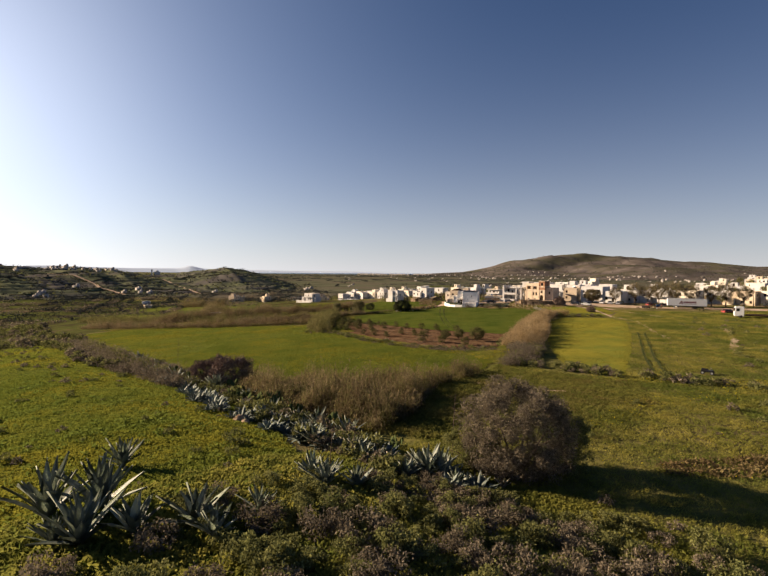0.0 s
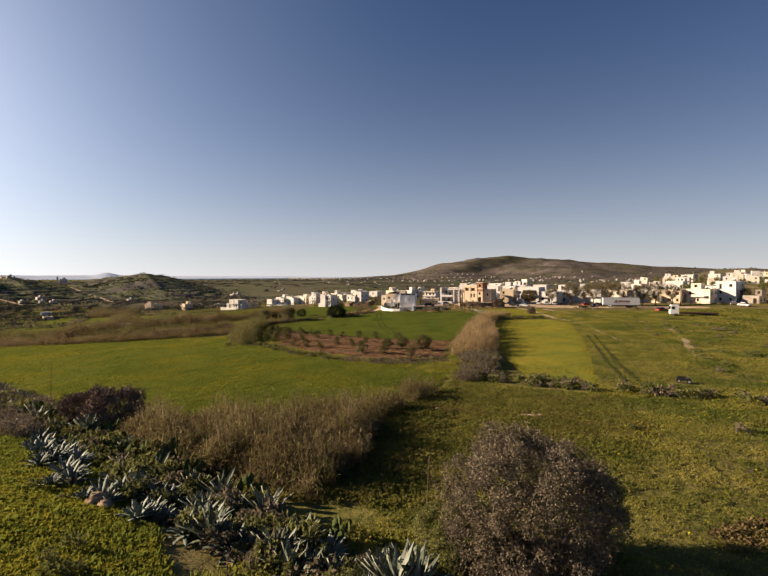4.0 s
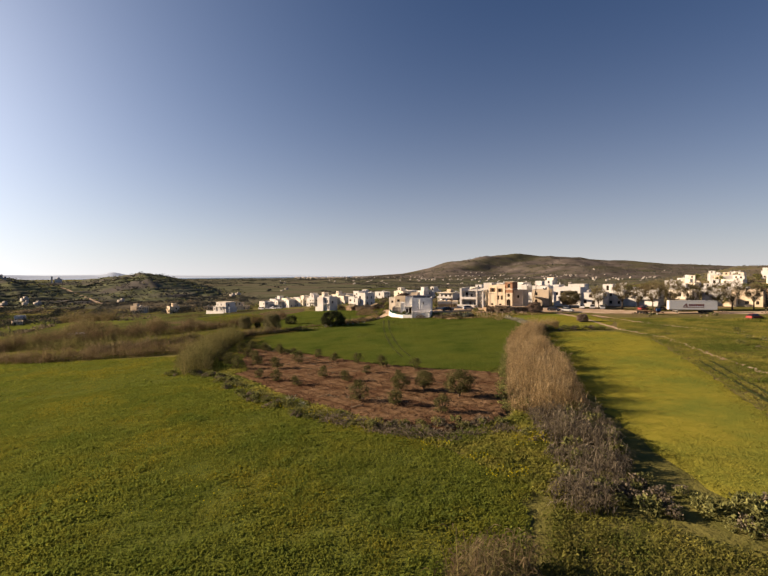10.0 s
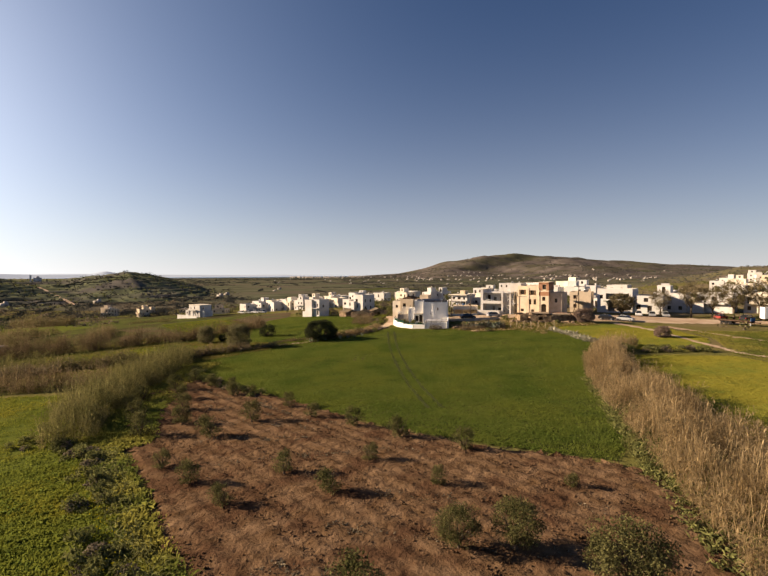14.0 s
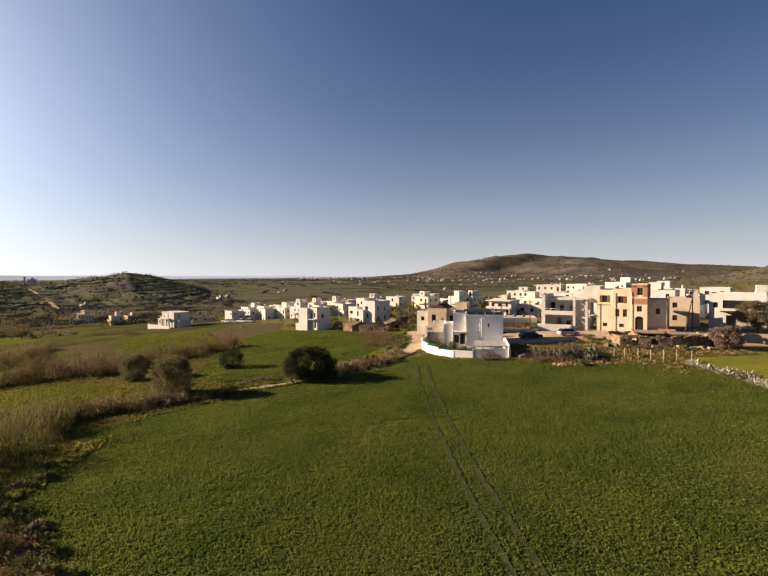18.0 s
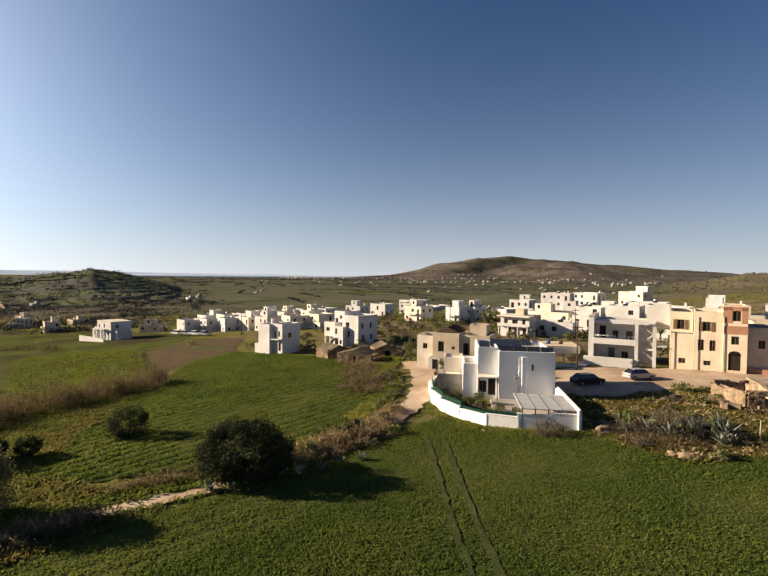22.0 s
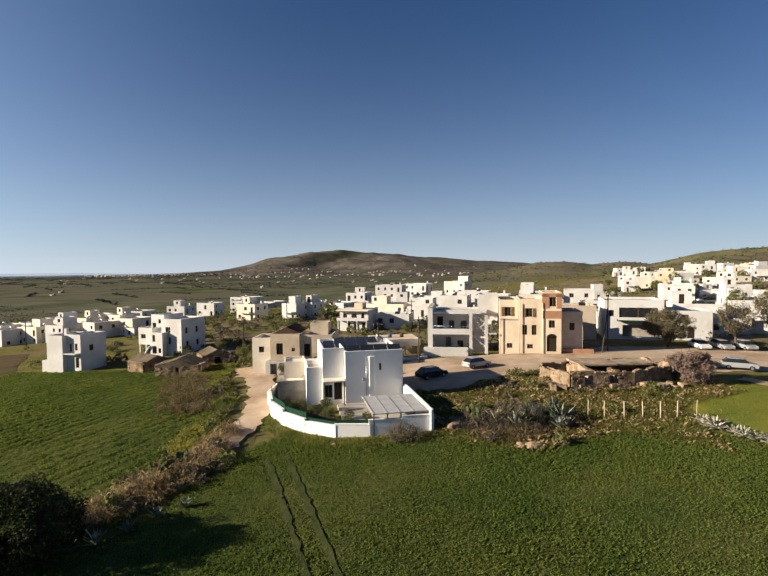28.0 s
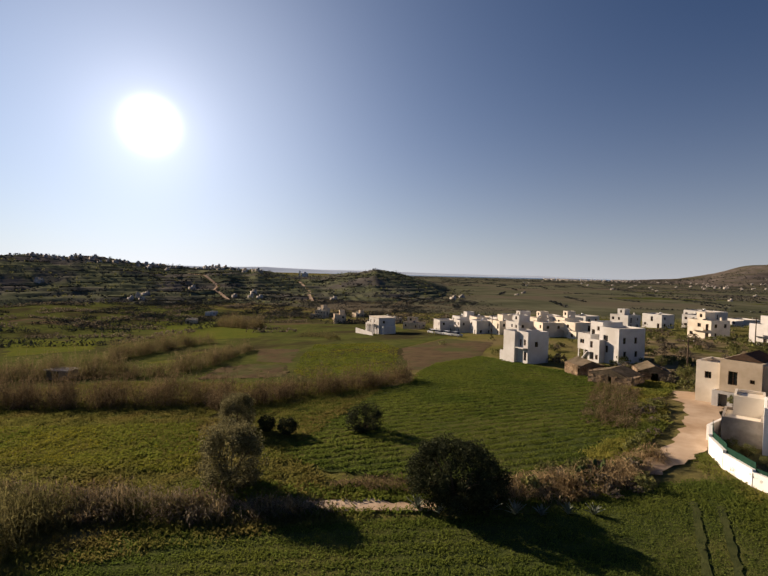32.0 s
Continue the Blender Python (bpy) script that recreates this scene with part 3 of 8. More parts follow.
P_WHEAT = [(-40.5, 157), (-38.5, 144), (-30, 137.5), (-20, 128.2), (-5, 111.7), (4, 105.2), (13, 100.7), (16.5, 106), (20.5, 118), (26, 138), (31.5, 149), (36.6, 156), (35.8, 164), (34.6, 172), (33, 177), (26, 180), (17, 178), (12, 184), (4, 186.5), (-3, 192), (-8, 188.5), (-15.5, 180), (-23, 175.6), (-31, 170.6), (-41, 165.5)]
P_MEADOW = [(19, 52), (26, 49), (33, 68), (41, 89), (54, 130), (52, 142), (38, 146), (32, 133), (27, 112), (24, 98), (21, 80), (19, 65)]
P_MEADOW2 = [(38.4, 155), (42, 150.5), (52, 148), (60, 160), (61, 178), (50, 185), (38, 182), (35.6, 176), (37, 164)]
P_SLOPE = [(-41, 250), (-30, 243), (-14, 231), (-8, 221), (-6.5, 206), (-10, 196), (-17, 187), (-24, 182), (-32, 181), (-46, 180), (-57, 190), (-50, 207), (-43, 218), (-46, 226), (-47, 238)]
P_PLOT = [(-96, 261), (-78, 270), (-66, 258), (-51, 227), (-60, 214), (-70, 220), (-84, 240)]
P_FALLOW = [(-66, 259), (-63, 284), (-46, 276), (-41.5, 251), (-47, 231), (-51, 229)]
P_MUSTARD = [(-95, 158), (-80, 175), (-58, 186), (-47, 179.5), (-46, 174), (-66, 168)]
P_BANK = [(-150, 70), (-114, 106), (-84, 78), (-48, 46), (-31, 33), (-19, 18), (-11, 5), (-9, -8), (-20, -24), (-60, -30), (-110, 0)]
field("valley_pasture", "rough green pasture of the valley floor", [(-420, 190), (-330, 150), (-150, 128), (-128, 163), (-96, 160), (-60, 189), (-49, 222), (-49, 236), (-66, 260), (-64, 290), (-110, 335), (-250, 410), (-420, 400)], M_VALLEY, 5.0, 0.06)
field("corn_field", "bright green field of young corn", P_CORN, M_CROP_LIGHT, 1.6)
field("olive_grove_soil", "ploughed red-brown soil of a young olive grove", P_GROVE, M_SOIL, 0.32, 0.16, 0.05, 0.06, 0.69)
field("wheat_field", "deep green field of young wheat", P_WHEAT, M_CROP, 1.6)
field("meadow", "yellow-green meadow beside a reed hedge", P_MEADOW, M_MEADOW, 1.6)
field("meadow", "yellow-green meadow below the dirt road", P_MEADOW2, M_MEADOW, 1.6)
field("slope_field", "green sown field on a gentle slope", P_SLOPE, M_CROP, 1.4, 0.05, 0.05, 0.02, 2.2)
field("garden_plot", "small bright green vegetable plot", P_PLOT, M_CROP_LIGHT, 2.0)
field("fallow_plot", "bare brown fallow plot", P_FALLOW, M_BROWN, 2.0)
field("fallow_plot", "dark bare tilled plot beside a reed hedge", [(-89, 228.5), (-79, 230.5), (-94.5, 253), (-109, 250)], M_BROWN, 1.2, 0.10, 0.08, 0.05, 0.3)
field("fallow_plot", "dark ridged plot behind the reed hedge", [(-84, 208), (-91, 219), (-87, 226), (-78, 228), (-68, 215.5)], M_BROWN, 0.9, 0.12, 0.1, 0.14, 2.2)
field("fallow_plot", "dark bare tilled plot in the valley", [(-246, 253), (-258, 288), (-208, 262), (-190, 246)], M_BROWN, 4.0)
field("weed_field", "weedy green field with yellow flowers", P_MUSTARD, M_CROP_LIGHT, 1.8)
field("grass_bank", "bright grass on the bank above the fields", P_BANK, M_CROP_LIGHT, 2.0)
field("valley_field", "bright green field between two reed hedges", [(-115, 213), (-121, 224.5), (-130, 245), (-129, 255), (-110, 247), (-101, 229), (-102, 213)], M_CROP_LIGHT, 3.0)
field("valley_field", "green field below the farmhouses", [(-208, 286), (-246, 318), (-236, 350), (-163, 309), (-131, 277), (-146, 266)], M_CROP_LIGHT, 4.0, 0.15)
field("valley_field", "long green field in the valley", [(-180, 215), (-252, 245), (-244, 252), (-217, 254), (-205, 263), (-165, 236)], M_CROP_LIGHT, 4.0, 0.15)


for k, (x, y, w, d, t, mat) in enumerate(((-230, 175, 60, 26, 0.25, M_CROP_LIGHT), (-180, 160, 40, 16, 0.3, M_BROWN), (-300, 240, 70, 30, 0.2, M_CROP_LIGHT), (-290, 290, 60, 26, 0.3, M_BROWN), (-190, 300, 44, 20, 0.35, M_CROP), (-230, 330, 60, 24, 0.3, M_CROP_LIGHT),
                                      (-160, 345, 50, 18, 0.4, M_BROWN), (-290, 350, 60, 22, 0.3, M_CROP), (-330, 200, 60, 30, 0.2, M_CROP), (-210, 385, 50, 20, 0.4, M_CROP_LIGHT), (-120, 385, 46, 20, 0.4, M_CROP), (-75, 375, 44, 26, 0.3, M_CROP), (-40, 420, 60, 30, 0.3, M_CROP_LIGHT),
                                      (40, 470, 70, 40, 0.2, M_CROP), (-60, 520, 90, 40, 0.3, M_VALLEY), (60, 570, 90, 50, 0.3, M_CROP_LIGHT), (-20, 660, 120, 60, 0.3, M_CROP), (120, 700, 120, 60, 0.2, M_BROWN), (40, 800, 140, 70, 0.3, M_CROP_LIGHT))):
    c, s = math.cos(t), math.sin(t)
    field("valley_field", "small tilled field of the valley" if mat == M_BROWN else "small green field of the valley", [(x + a * w / 2 * c - b * d / 2 * s, y + a * w / 2 * s + b * d / 2 * c) for a, b in ((-1, -1), (1, -0.8), (0.9, 1), (-1.1, 0.9))], mat, 6.0, 0.12)


field("far_plain", "hazy olive-grey plain of small fields behind the village", [(-330, 470), (-60, 452), (60, 440), (230, 470), (700, 620), (1900, 1500), (2300, 3250), (-1500, 3250), (-900, 1500)], M_PLAIN, 28.0, 0.6, 0.3)
for k in range(46):
    a, r = math.radians(RNG.uniform(-20, 36)), RNG.uniform(480, 2300)
    x, y, w, d, t = -9 + r * math.sin(a), 145 + r * math.cos(a), RNG.uniform(50, 150), RNG.uniform(25, 80), RNG.uniform(0.1, 0.4)
    c, s = math.cos(t), math.sin(t)
    field("far_field", "small pale field of the far plain", [(x + i * w / 2 * c - j * d / 2 * s, y + i * w / 2 * s + j * d / 2 * c) for i, j in ((-1, -1), (1, -0.8), (0.9, 1), (-1.1, 0.9))], (M_PLAIN, M_HILL_OLIVE, M_VALLEY, M_CROP)[k % 4], 25.0, 1.3)


field("village_ground", "dry scrubby ground between the village houses", [(-4, 230), (-3, 216), (14, 214), (36, 215), (58, 211), (70, 206), (90, 200), (130, 186), (230, 200), (320, 300), (260, 400), (120, 380), (60, 340), (0, 312), (-24, 272), (-12, 246)], M_YARD, 4.0, 0.06)


def road(name, label, poly, mat=M_DIRT, pitch=1.2, lift=0.09, ragged=0.28):
    ob = field(name, label, poly, mat, pitch, lift, 0.02, ragged=ragged, flush=pitch > 0.95)
    return tagged(ob, category="road")


road("dirt_street", "pale packed dirt street and square before the village",
     [(14, 199), (20, 197.5), (29, 200), (37, 200), (45, 192.5), (51, 190), (61, 187.5), (68, 184), (86, 180.5), (101, 174.5), (122, 167), (124, 176), (104, 182), (92, 185), (80, 193), (68, 205), (57, 210), (45, 211.5), (34, 213), (22, 216), (14, 212)])
road("dirt_lane", "pale dirt lane beside the walled house", band([(-3, 226), (-1.5, 216), (-2.5, 206), (-5, 197), (-8.5, 190.5)], [4, 4.2, 3.4, 3.0, 2.0]), pitch=0.9)
road("dirt_path", "worn dirt path below a round tree", band([(-21.5, 178.4), (-26, 176.5), (-31, 174), (-36, 171.6), (-41, 168)], [1.4, 1.9, 1.8, 1.5, 1.0]), pitch=0.7, lift=0.12)
road("dirt_track", "narrow dirt track over the grazing land", band([(53, 186), (56, 172), (55.5, 160), (54.5, 146), (57, 130), (52, 106), (50, 92)], [2.4, 1.3, 1.0, 0.9, 0.8, 0.8, 0.6]), pitch=0.9)
road("dirt_track", "narrow dirt track over the grazing land", band([(62, 178), (65, 165), (69, 150), (75, 135), (72, 110), (62, 88), (52, 70)], [2.0, 1.4, 1.2, 1.2, 1.1, 1.1, 0.6]), pitch=0.9)
RUTS = [band([(-21.5, 178.4), (-26, 176.5), (-31, 174), (-36, 171.6), (-41, 168)], [1.2, 1.7, 1.6, 1.2, 0.6]), band([(-3, 226), (-1.5, 216), (-2.5, 206), (-5, 197), (-8.5, 190.5)], [3.6, 3.8, 3.0, 2.6, 1.6])]
for dx in (-0.8, 0.8):
    RUTS.append(band([(-3.5 + dx, 187), (-3.4 + dx, 170), (-3 + dx, 158), (-2 + dx, 142), (-1 + dx, 130), (0.5 + dx, 118)], 0.62))
    RUTS.append(band([(-10 + dx, 152), (-10.2 + dx, 154.5), (-9.6 + dx, 157), (-8 + dx, 158.4), (-6 + dx, 158.8)], 0.6))
    off = 1.6 + 1.9 * (dx + 0.8)
    for shift in (off, off + 1.3):
        RUTS.append(band([(-40 + 0.45 * shift, 165.5 - 0.9 * shift), (-31 + 0.45 * shift, 170.6 - 0.9 * shift), (-23 + 0.45 * shift, 175.4 - 0.9 * shift), (-15 + 0.45 * shift, 180 - 0.9 * shift)], 0.5))
    RUTS.append(band([(48 + dx, 103), (43 + dx, 88), (36 + dx, 67), (32 + dx, 53)], 0.45))
    road("wheel_rut", "dark wheel rut pressed into green wheat", band([(-3.5 + dx, 187), (-3.4 + dx, 170), (-3 + dx, 158), (-2 + dx, 142), (-1 + dx, 130), (0.5 + dx, 118)], 0.44), M_RUT, 0.6, 0.13, 0.06)
    road("wheel_rut", "dark wheel rut in rough grass", band([(48 + dx, 103), (43 + dx, 88), (36 + dx, 67), (32 + dx, 53)], 0.44), M_RUT, 0.6, 0.13, 0.06)
RUTS += [[(31.2, 44), (35.2, 45), (34.6, 49.2), (30.6, 48.4)], [(37, 50.2), (40, 50.2), (40, 53.2), (37, 53.2)], [(11.4, 38), (14.4, 37.5), (14.8, 38.3), (12, 38.9)]]
road("bare_patch", "small bare patch of pale earth in the grass", [(11.6, 38.1), (14.4, 37.6), (14.7, 38.2), (12.0, 38.8)], M_DIRT, 0.6, 0.12)

# ---- houses ----
def facade(bm, o, u, inward, width, height, holes, depth=0.22):
    """A wall face with real openings: o is its lower corner, u runs along it; holes are (u, v, width, height)."""
    o, u, inward, up = Vector(o), Vector(u), Vector(inward), Vector((0, 0, 1))
    xs = sorted({0.0, width, *(h[0] for h in holes), *(h[0] + h[2] for h in holes)})
    zs = sorted({0.0, height, *(h[1] for h in holes), *(h[1] + h[3] for h in holes)})
    for a, b in zip(xs, xs[1:]):
        for c, d in zip(zs, zs[1:]):
            x, z = (a + b) / 2, (c + d) / 2
            if not any(h[0] < x < h[0] + h[2] and h[1] < z < h[1] + h[3] for h in holes):
                bm.faces.new([bm.verts.new(o + u * p + up * q) for p, q in ((a, c), (b, c), (b, d), (a, d))])
    for a, c, w, h in (k[:4] for k in holes):
        ring = [o + u * p + up * q for p, q in ((a, c), (a + w, c), (a + w, c + h), (a, c + h))]
        for p, q in zip(ring, ring[1:] + ring[:1]):
            bm.faces.new([bm.verts.new(k) for k in (p, q, q + inward * depth, p + inward * depth)])


SIDES = {"S": ((0, 0), (1, 0), (0, 1)), "N": ((1, 1), (-1, 0), (0, -1)), "W": ((0, 1), (0, -1), (1, 0)), "E": ((1, 0), (0, 1), (-1, 0))}


def block(house, mat, x, y, w, d, z, h, holes=(), parapet=0.45, roof=M_ROOF, sink=1.2, label=""):
    """A flat-roofed block of a house. holes: (side, u, v, width, height, kind), v from the block's foot."""
    bm = bmesh.new()
    for side, (c, u, i) in SIDES.items():
        length = w if u[0] else d
        o = Vector((x + c[0] * w, y + c[1] * d, z - sink))
        mine = [(a, b + sink, p, q) for s, a, b, p, q, _ in holes if s == side]
        facade(bm, o, (*u, 0), (*i, 0), length, h + sink, mine)
        for s, a, b, p, q, kind in holes:
            if s == side:
                opening(house, o + Vector((*u, 0)) * a + Vector((0, 0, b + sink)), Vector((*u, 0)), Vector((*i, 0)), p, q, kind)
    t = 0.22
    if parapet:
        for a, b in (((0, 0), (w, 0)), ((w, 0), (w, d)), ((w, d), (0, d)), ((0, d), (0, 0))):
            n = Vector((b[1] - a[1], a[0] - b[0], 0)).normalized() * -t
            p, q = Vector((x + a[0], y + a[1], z + h)), Vector((x + b[0], y + b[1], z + h))
            k = (q - p).normalized() * t
            p2, q2 = p + n + k, q + n - k
            bm.faces.new([bm.verts.new(v) for v in (p, q, q2, p2)])
            low = Vector((0, 0, -parapet))
            bm.faces.new([bm.verts.new(v) for v in (p2, q2, q2 + low, p2 + low)])
    wall = part("wall", bm, mat, house, label)
    e = t - 0.02 if parapet else 0.0
    part("roof", boxed(x + e, y + e, z + h - parapet - 0.2, x + w - e, y + d - e, z + h - parapet if parapet else z + h + 0.004), roof, house)
    return wall


PANES = {}


def opening(house, o, u, i, w, h, kind):
    """The frame and pane, or the door or shutters, set into an opening."""
    m = Matrix(((u.x, i.x, 0, o.x), (u.y, i.y, 0, o.y), (0, 0, 1, o.z), (0, 0, 0, 1)))
    key = (round(w, 2), round(h, 2), kind)
    if key not in PANES:
        f, dep = 0.07, 0.14
        bm = bmesh.new()
        if kind in ("window", "shutter", "glass_door"):
            for a in ((0, 0, w, f), (0, h - f, w, h), (0, f, f, h - f), (w - f, f, w, h - f), (w / 2 - f / 2, f, w / 2 + f / 2, h - f)):
                box(bm, a[0], dep, a[1], a[2], dep + 0.06, a[3])
            glass = boxed(f, dep + 0.02, f, w - f, dep + 0.04, h - f)
        elif kind in ("door", "arch"):
            for k in range(3):
                box(bm, w * k / 3 + 0.01, dep, 0.02, w * (k + 1) / 3 - 0.01, dep + 0.06, h - 0.02)
            glass = boxed(0, dep + 0.07, 0, w, dep + 0.1, h)
        else:
            glass = boxed(0, 0.9, 0, w, 0.95, h)
            box(bm, 0, 0.02, 0, w, 0.9, 0.02)
        fm, gm = bpy.data.meshes.new("frame"), bpy.data.meshes.new("pane")
        bm.to_mesh(fm), glass.to_mesh(gm)
        fm.materials.append(M_DARKWOOD if kind in ("door", "arch") else M_FRAME if kind != "hollow" else M_CONCRETE)
        gm.materials.append(M_GLASS if kind != "hollow" else M_CONCRETE)
        sm = None
        if kind == "shutter":
            b2 = boxed(-w * 0.5, -0.06, 0, -0.02, -0.015, h)
            for k in range(int(h / 0.18)):
                box(b2, -w * 0.5 + 0.05, -0.075, 0.06 + k * 0.18, -0.07, -0.06, 0.14 + k * 0.18)
            sm = bpy.data.meshes.new("shutter")
            b2.to_mesh(sm)
            sm.materials.append(M_FRAME)
        PANES[key] = (fm, gm, sm)
    fm, gm, sm = PANES[key]
    name = {"door": "door", "arch": "door", "glass_door": "glass_door", "hollow": "opening"}.get(kind, "window")
    win = piece(name, fm, house, m)
    piece("pane", gm, win)
    if sm:
        piece("shutter", sm, win)
        piece("shutter", sm, win, Matrix.Translation((w * 1.5 + 0.02, 0, 0)))


def house_at(name, label, x, y, turn, category="house", group="", z=None, size=1.0):
    ob = thing(name, label, category, group, at=(x, y, gz(x, y) if z is None else z), turn=turn)
    ob.scale = (size, size, size)
    return ob


def water_tank(house, x, y, z):
    """A solar water heater on a flat roof: a tank on a stand with a tilted collector."""
    bm = bmesh.new()
    tube(bm, [(x - 0.6, y, z + 1.0), (x + 0.6, y, z + 1.0)], [0.26, 0.26], 10)
    t = part("water_tank", bm, M_METAL, house)
    bm = bmesh.new()
    for dx in (-0.5, 0.5):
        box(bm, x + dx - 0.03, y - 0.03, z, x + dx + 0.03, y + 0.03, z + 0.85)
    part("stand", bm, M_METAL, t)
    bm = boxed(-0.6, -0.5, -0.03, 0.6, 0.5, 0.03)
    bmesh.ops.transform(bm, matrix=pose(x, y - 0.55, z + 0.5, 40), verts=bm.verts)
    part("collector", bm, M_PANEL, t)


def windows(side, length, storeys, rng, sill=1.0, high=2.9, kind="window", gap=2.6):
    out = []
    n = max(1, int(length / gap))
    for s in range(storeys):
        for k in range(n):
            if rng.random() < 0.66:
                w = rng.choice((0.9, 1.0, 1.2))
                u = length * (k + 0.5) / n - w / 2
                if rng.random() < 0.22:
                    out.append((side, u, s * high + 0.08, w, 2.1, "door"))
                else:
                    out.append((side, u, s * high + sill, w, 1.2, kind))
    return out


def village_house(x, y, turn, w, d, storeys, mat, rng, label, group="houses of the village", extra=True, z=None, gap=2.6, size=1.0):
    """A cubic island house of one or two blocks, often with a smaller block on top."""
    h = 2.9 * storeys + 0.4
    house = house_at("village_house", label, x, y, turn, group=group, z=z, size=size)
    holes = windows("S", w, storeys, rng, gap=gap) + windows("W", d, storeys, rng, gap=gap + 0.8) + (windows("E", d, storeys, rng, gap=3.4) if gap < 3 else [])
    block(house, mat, -w / 2, 0, w, d, 0, h, holes, sink=2.5)
    kind = rng.random() if extra else 1
    if kind < 0.4:
        ww, dd = w * rng.uniform(0.35, 0.55), d * rng.uniform(0.4, 0.6)
        ox = -w / 2 + (0.25 if rng.random() < 0.5 else w - ww - 0.25)
        block(house, mat, ox, d - dd - 0.25, ww, dd, h - 0.45, 2.7, windows("S", ww, 1, rng), sink=0.0)
    elif kind < 0.75:
        ww, hh = w * rng.uniform(0.4, 0.7), 2.9 * max(1, storeys - 1) + 0.3
        ox = -w / 2 - ww * 0.55 if rng.random() < 0.5 else w / 2 - ww * 0.45
        block(house, mat, ox, -1.6, ww, d * 0.6, 0, hh, windows("S", ww, max(1, storeys - 1), rng), sink=2.5)
    if storeys > 1 and rng.random() < 0.5:
        part("balcony", boxed(-w * 0.3, -1.2, 2.85, w * 0.3, 0.0, 3.0), mat, house)
        part("parapet", boxed(-w * 0.3, -1.2, 3.0, w * 0.3, -1.08, 3.85), mat, house)
    if rng.random() < 0.5:
        water_tank(house, rng.uniform(-0.25, 0.25) * w, d * 0.5, h - 0.45)
    if rng.random() < 0.4:
        part("chimney", boxed(w * 0.3, d * 0.7, h - 0.4, w * 0.3 + 0.5, d * 0.7 + 0.5, h + 0.9, 0.03), mat, house)
    return house


# The white house behind a curved white wall, the nearest one. Its long blank face looks south-west.
A_TURN = -9.0
white_house = house_at("white_house", "white two-storey house with a blank wall and roof collectors", 3.23, 198.6, A_TURN, z=0.4)
block(white_house, M_LIFTED_WHITE, 2.6, 0, 6.7, 9.0, 0, 5.8, [("S", 3.9, 3.5, 0.3, 0.8, "window"), ("E", 2, 3.4, 1, 1.2, "window")], parapet=0.5)
block(white_house, M_LIFTED_WHITE, 0.1, 0.9, 2.5, 7.6, 0, 6.1, [("S", 1.3, 0.1, 0.9, 2.1, "door"), ("S", 0.2, 0.4, 0.9, 1.5, "window")], parapet=0.5)
block(white_house, M_LIFTED_WHITE, -1.7, 1.5, 1.8, 5.5, 0, 3.9, [], parapet=0.25)
block(white_house, M_CONCRETE, -5.0, 3.2, 3.3, 5.0, 0, 2.1, [], parapet=0.3, roof=M_CREAM)
block(white_house, M_CREAM, -4.2, 6.0, 2.6, 4.0, 1.6, 2.2, [], parapet=0.3, roof=M_CREAM)
part("chimney_duct", boxed(5.3, -0.32, 0.3, 5.95, 0.0, 5.2, 0.05), M_LIFTED_WHITE, white_house)
part("porch_roof", boxed(0.1, -0.9, 2.55, 2.5, 0.89, 2.7, 0.02), M_CREAM, white_house)
for k in range(2):
    part("porch_post", boxed(0.15 + k * 2.2, -0.85, -0.9, 0.27 + k * 2.2, -0.73, 2.56), M_FRAME, white_house)
for k in range(4):
    bm = boxed(0, 0, 0, 1.5, 1.05, 0.07)
    bmesh.ops.transform(bm, matrix=pose(2.9 + k * 1.6, 0.35, 5.6, 38), verts=bm.verts)
    part("solar_collector", bm, M_PANEL, white_house)
for k in range(8):
    bm = boxed(0, 0, 0, 1.3, 2.0, 0.05)
    bmesh.ops.transform(bm, matrix=pose(0.5 + (k % 4) * 1.35 + (1.6 if k > 3 else 0), 3.4 + (k // 4) * 2.4, 5.85, 12), verts=bm.verts)
    part("solar_panel", bm, M_PANEL, white_house)
bm = bmesh.new()
bmesh.ops.create_cone(bm, cap_ends=False, segments=16, radius1=0.42, radius2=0.08, depth=0.16)
bmesh.ops.transform(bm, matrix=pose(7.6, 4.3, 6.4, 70, 0, 20), verts=bm.verts)
part("satellite_dish", bm, M_METAL, white_house)
part("dish_pole", tube(bmesh.new(), [(7.6, 4.4, 5.2), (7.6, 4.4, 6.35)], [0.03, 0.03], 6), M_METAL, white_house)
part("wall_lamp", boxed(4.5, -0.25, 2.4, 4.9, 0.0, 2.8, 0.05), M_METAL, white_house)
part("water_pipe", tube(bmesh.new(), [(5.0, -0.1, 0.0), (5.0, -0.1, 4.9)], [0.05, 0.05], 6), M_METAL, white_house)
# its terrace with a sheet roof
part("terrace_roof", boxed(3.9, -10.0, 1.45, 9.4, -3.6, 1.53), M_SHEET, white_house, "grey translucent sheet roof over a terrace")
for k in range(5):
    part("rafter", boxed(4.0 + k * 1.31, -10.0, 1.32, 4.1 + k * 1.31, -3.6, 1.446), M_FRAME, white_house)
    part("roof_batten", boxed(4.0 + k * 1.31, -10.0, 1.532, 4.06 + k * 1.31, -3.6, 1.56), M_CONCRETE, white_house)
    part("terrace_post", boxed(4.0 + k * 1.31, -9.9, -0.9, 4.1 + k * 1.31, -9.8, 1.32), M_FRAME, white_house)
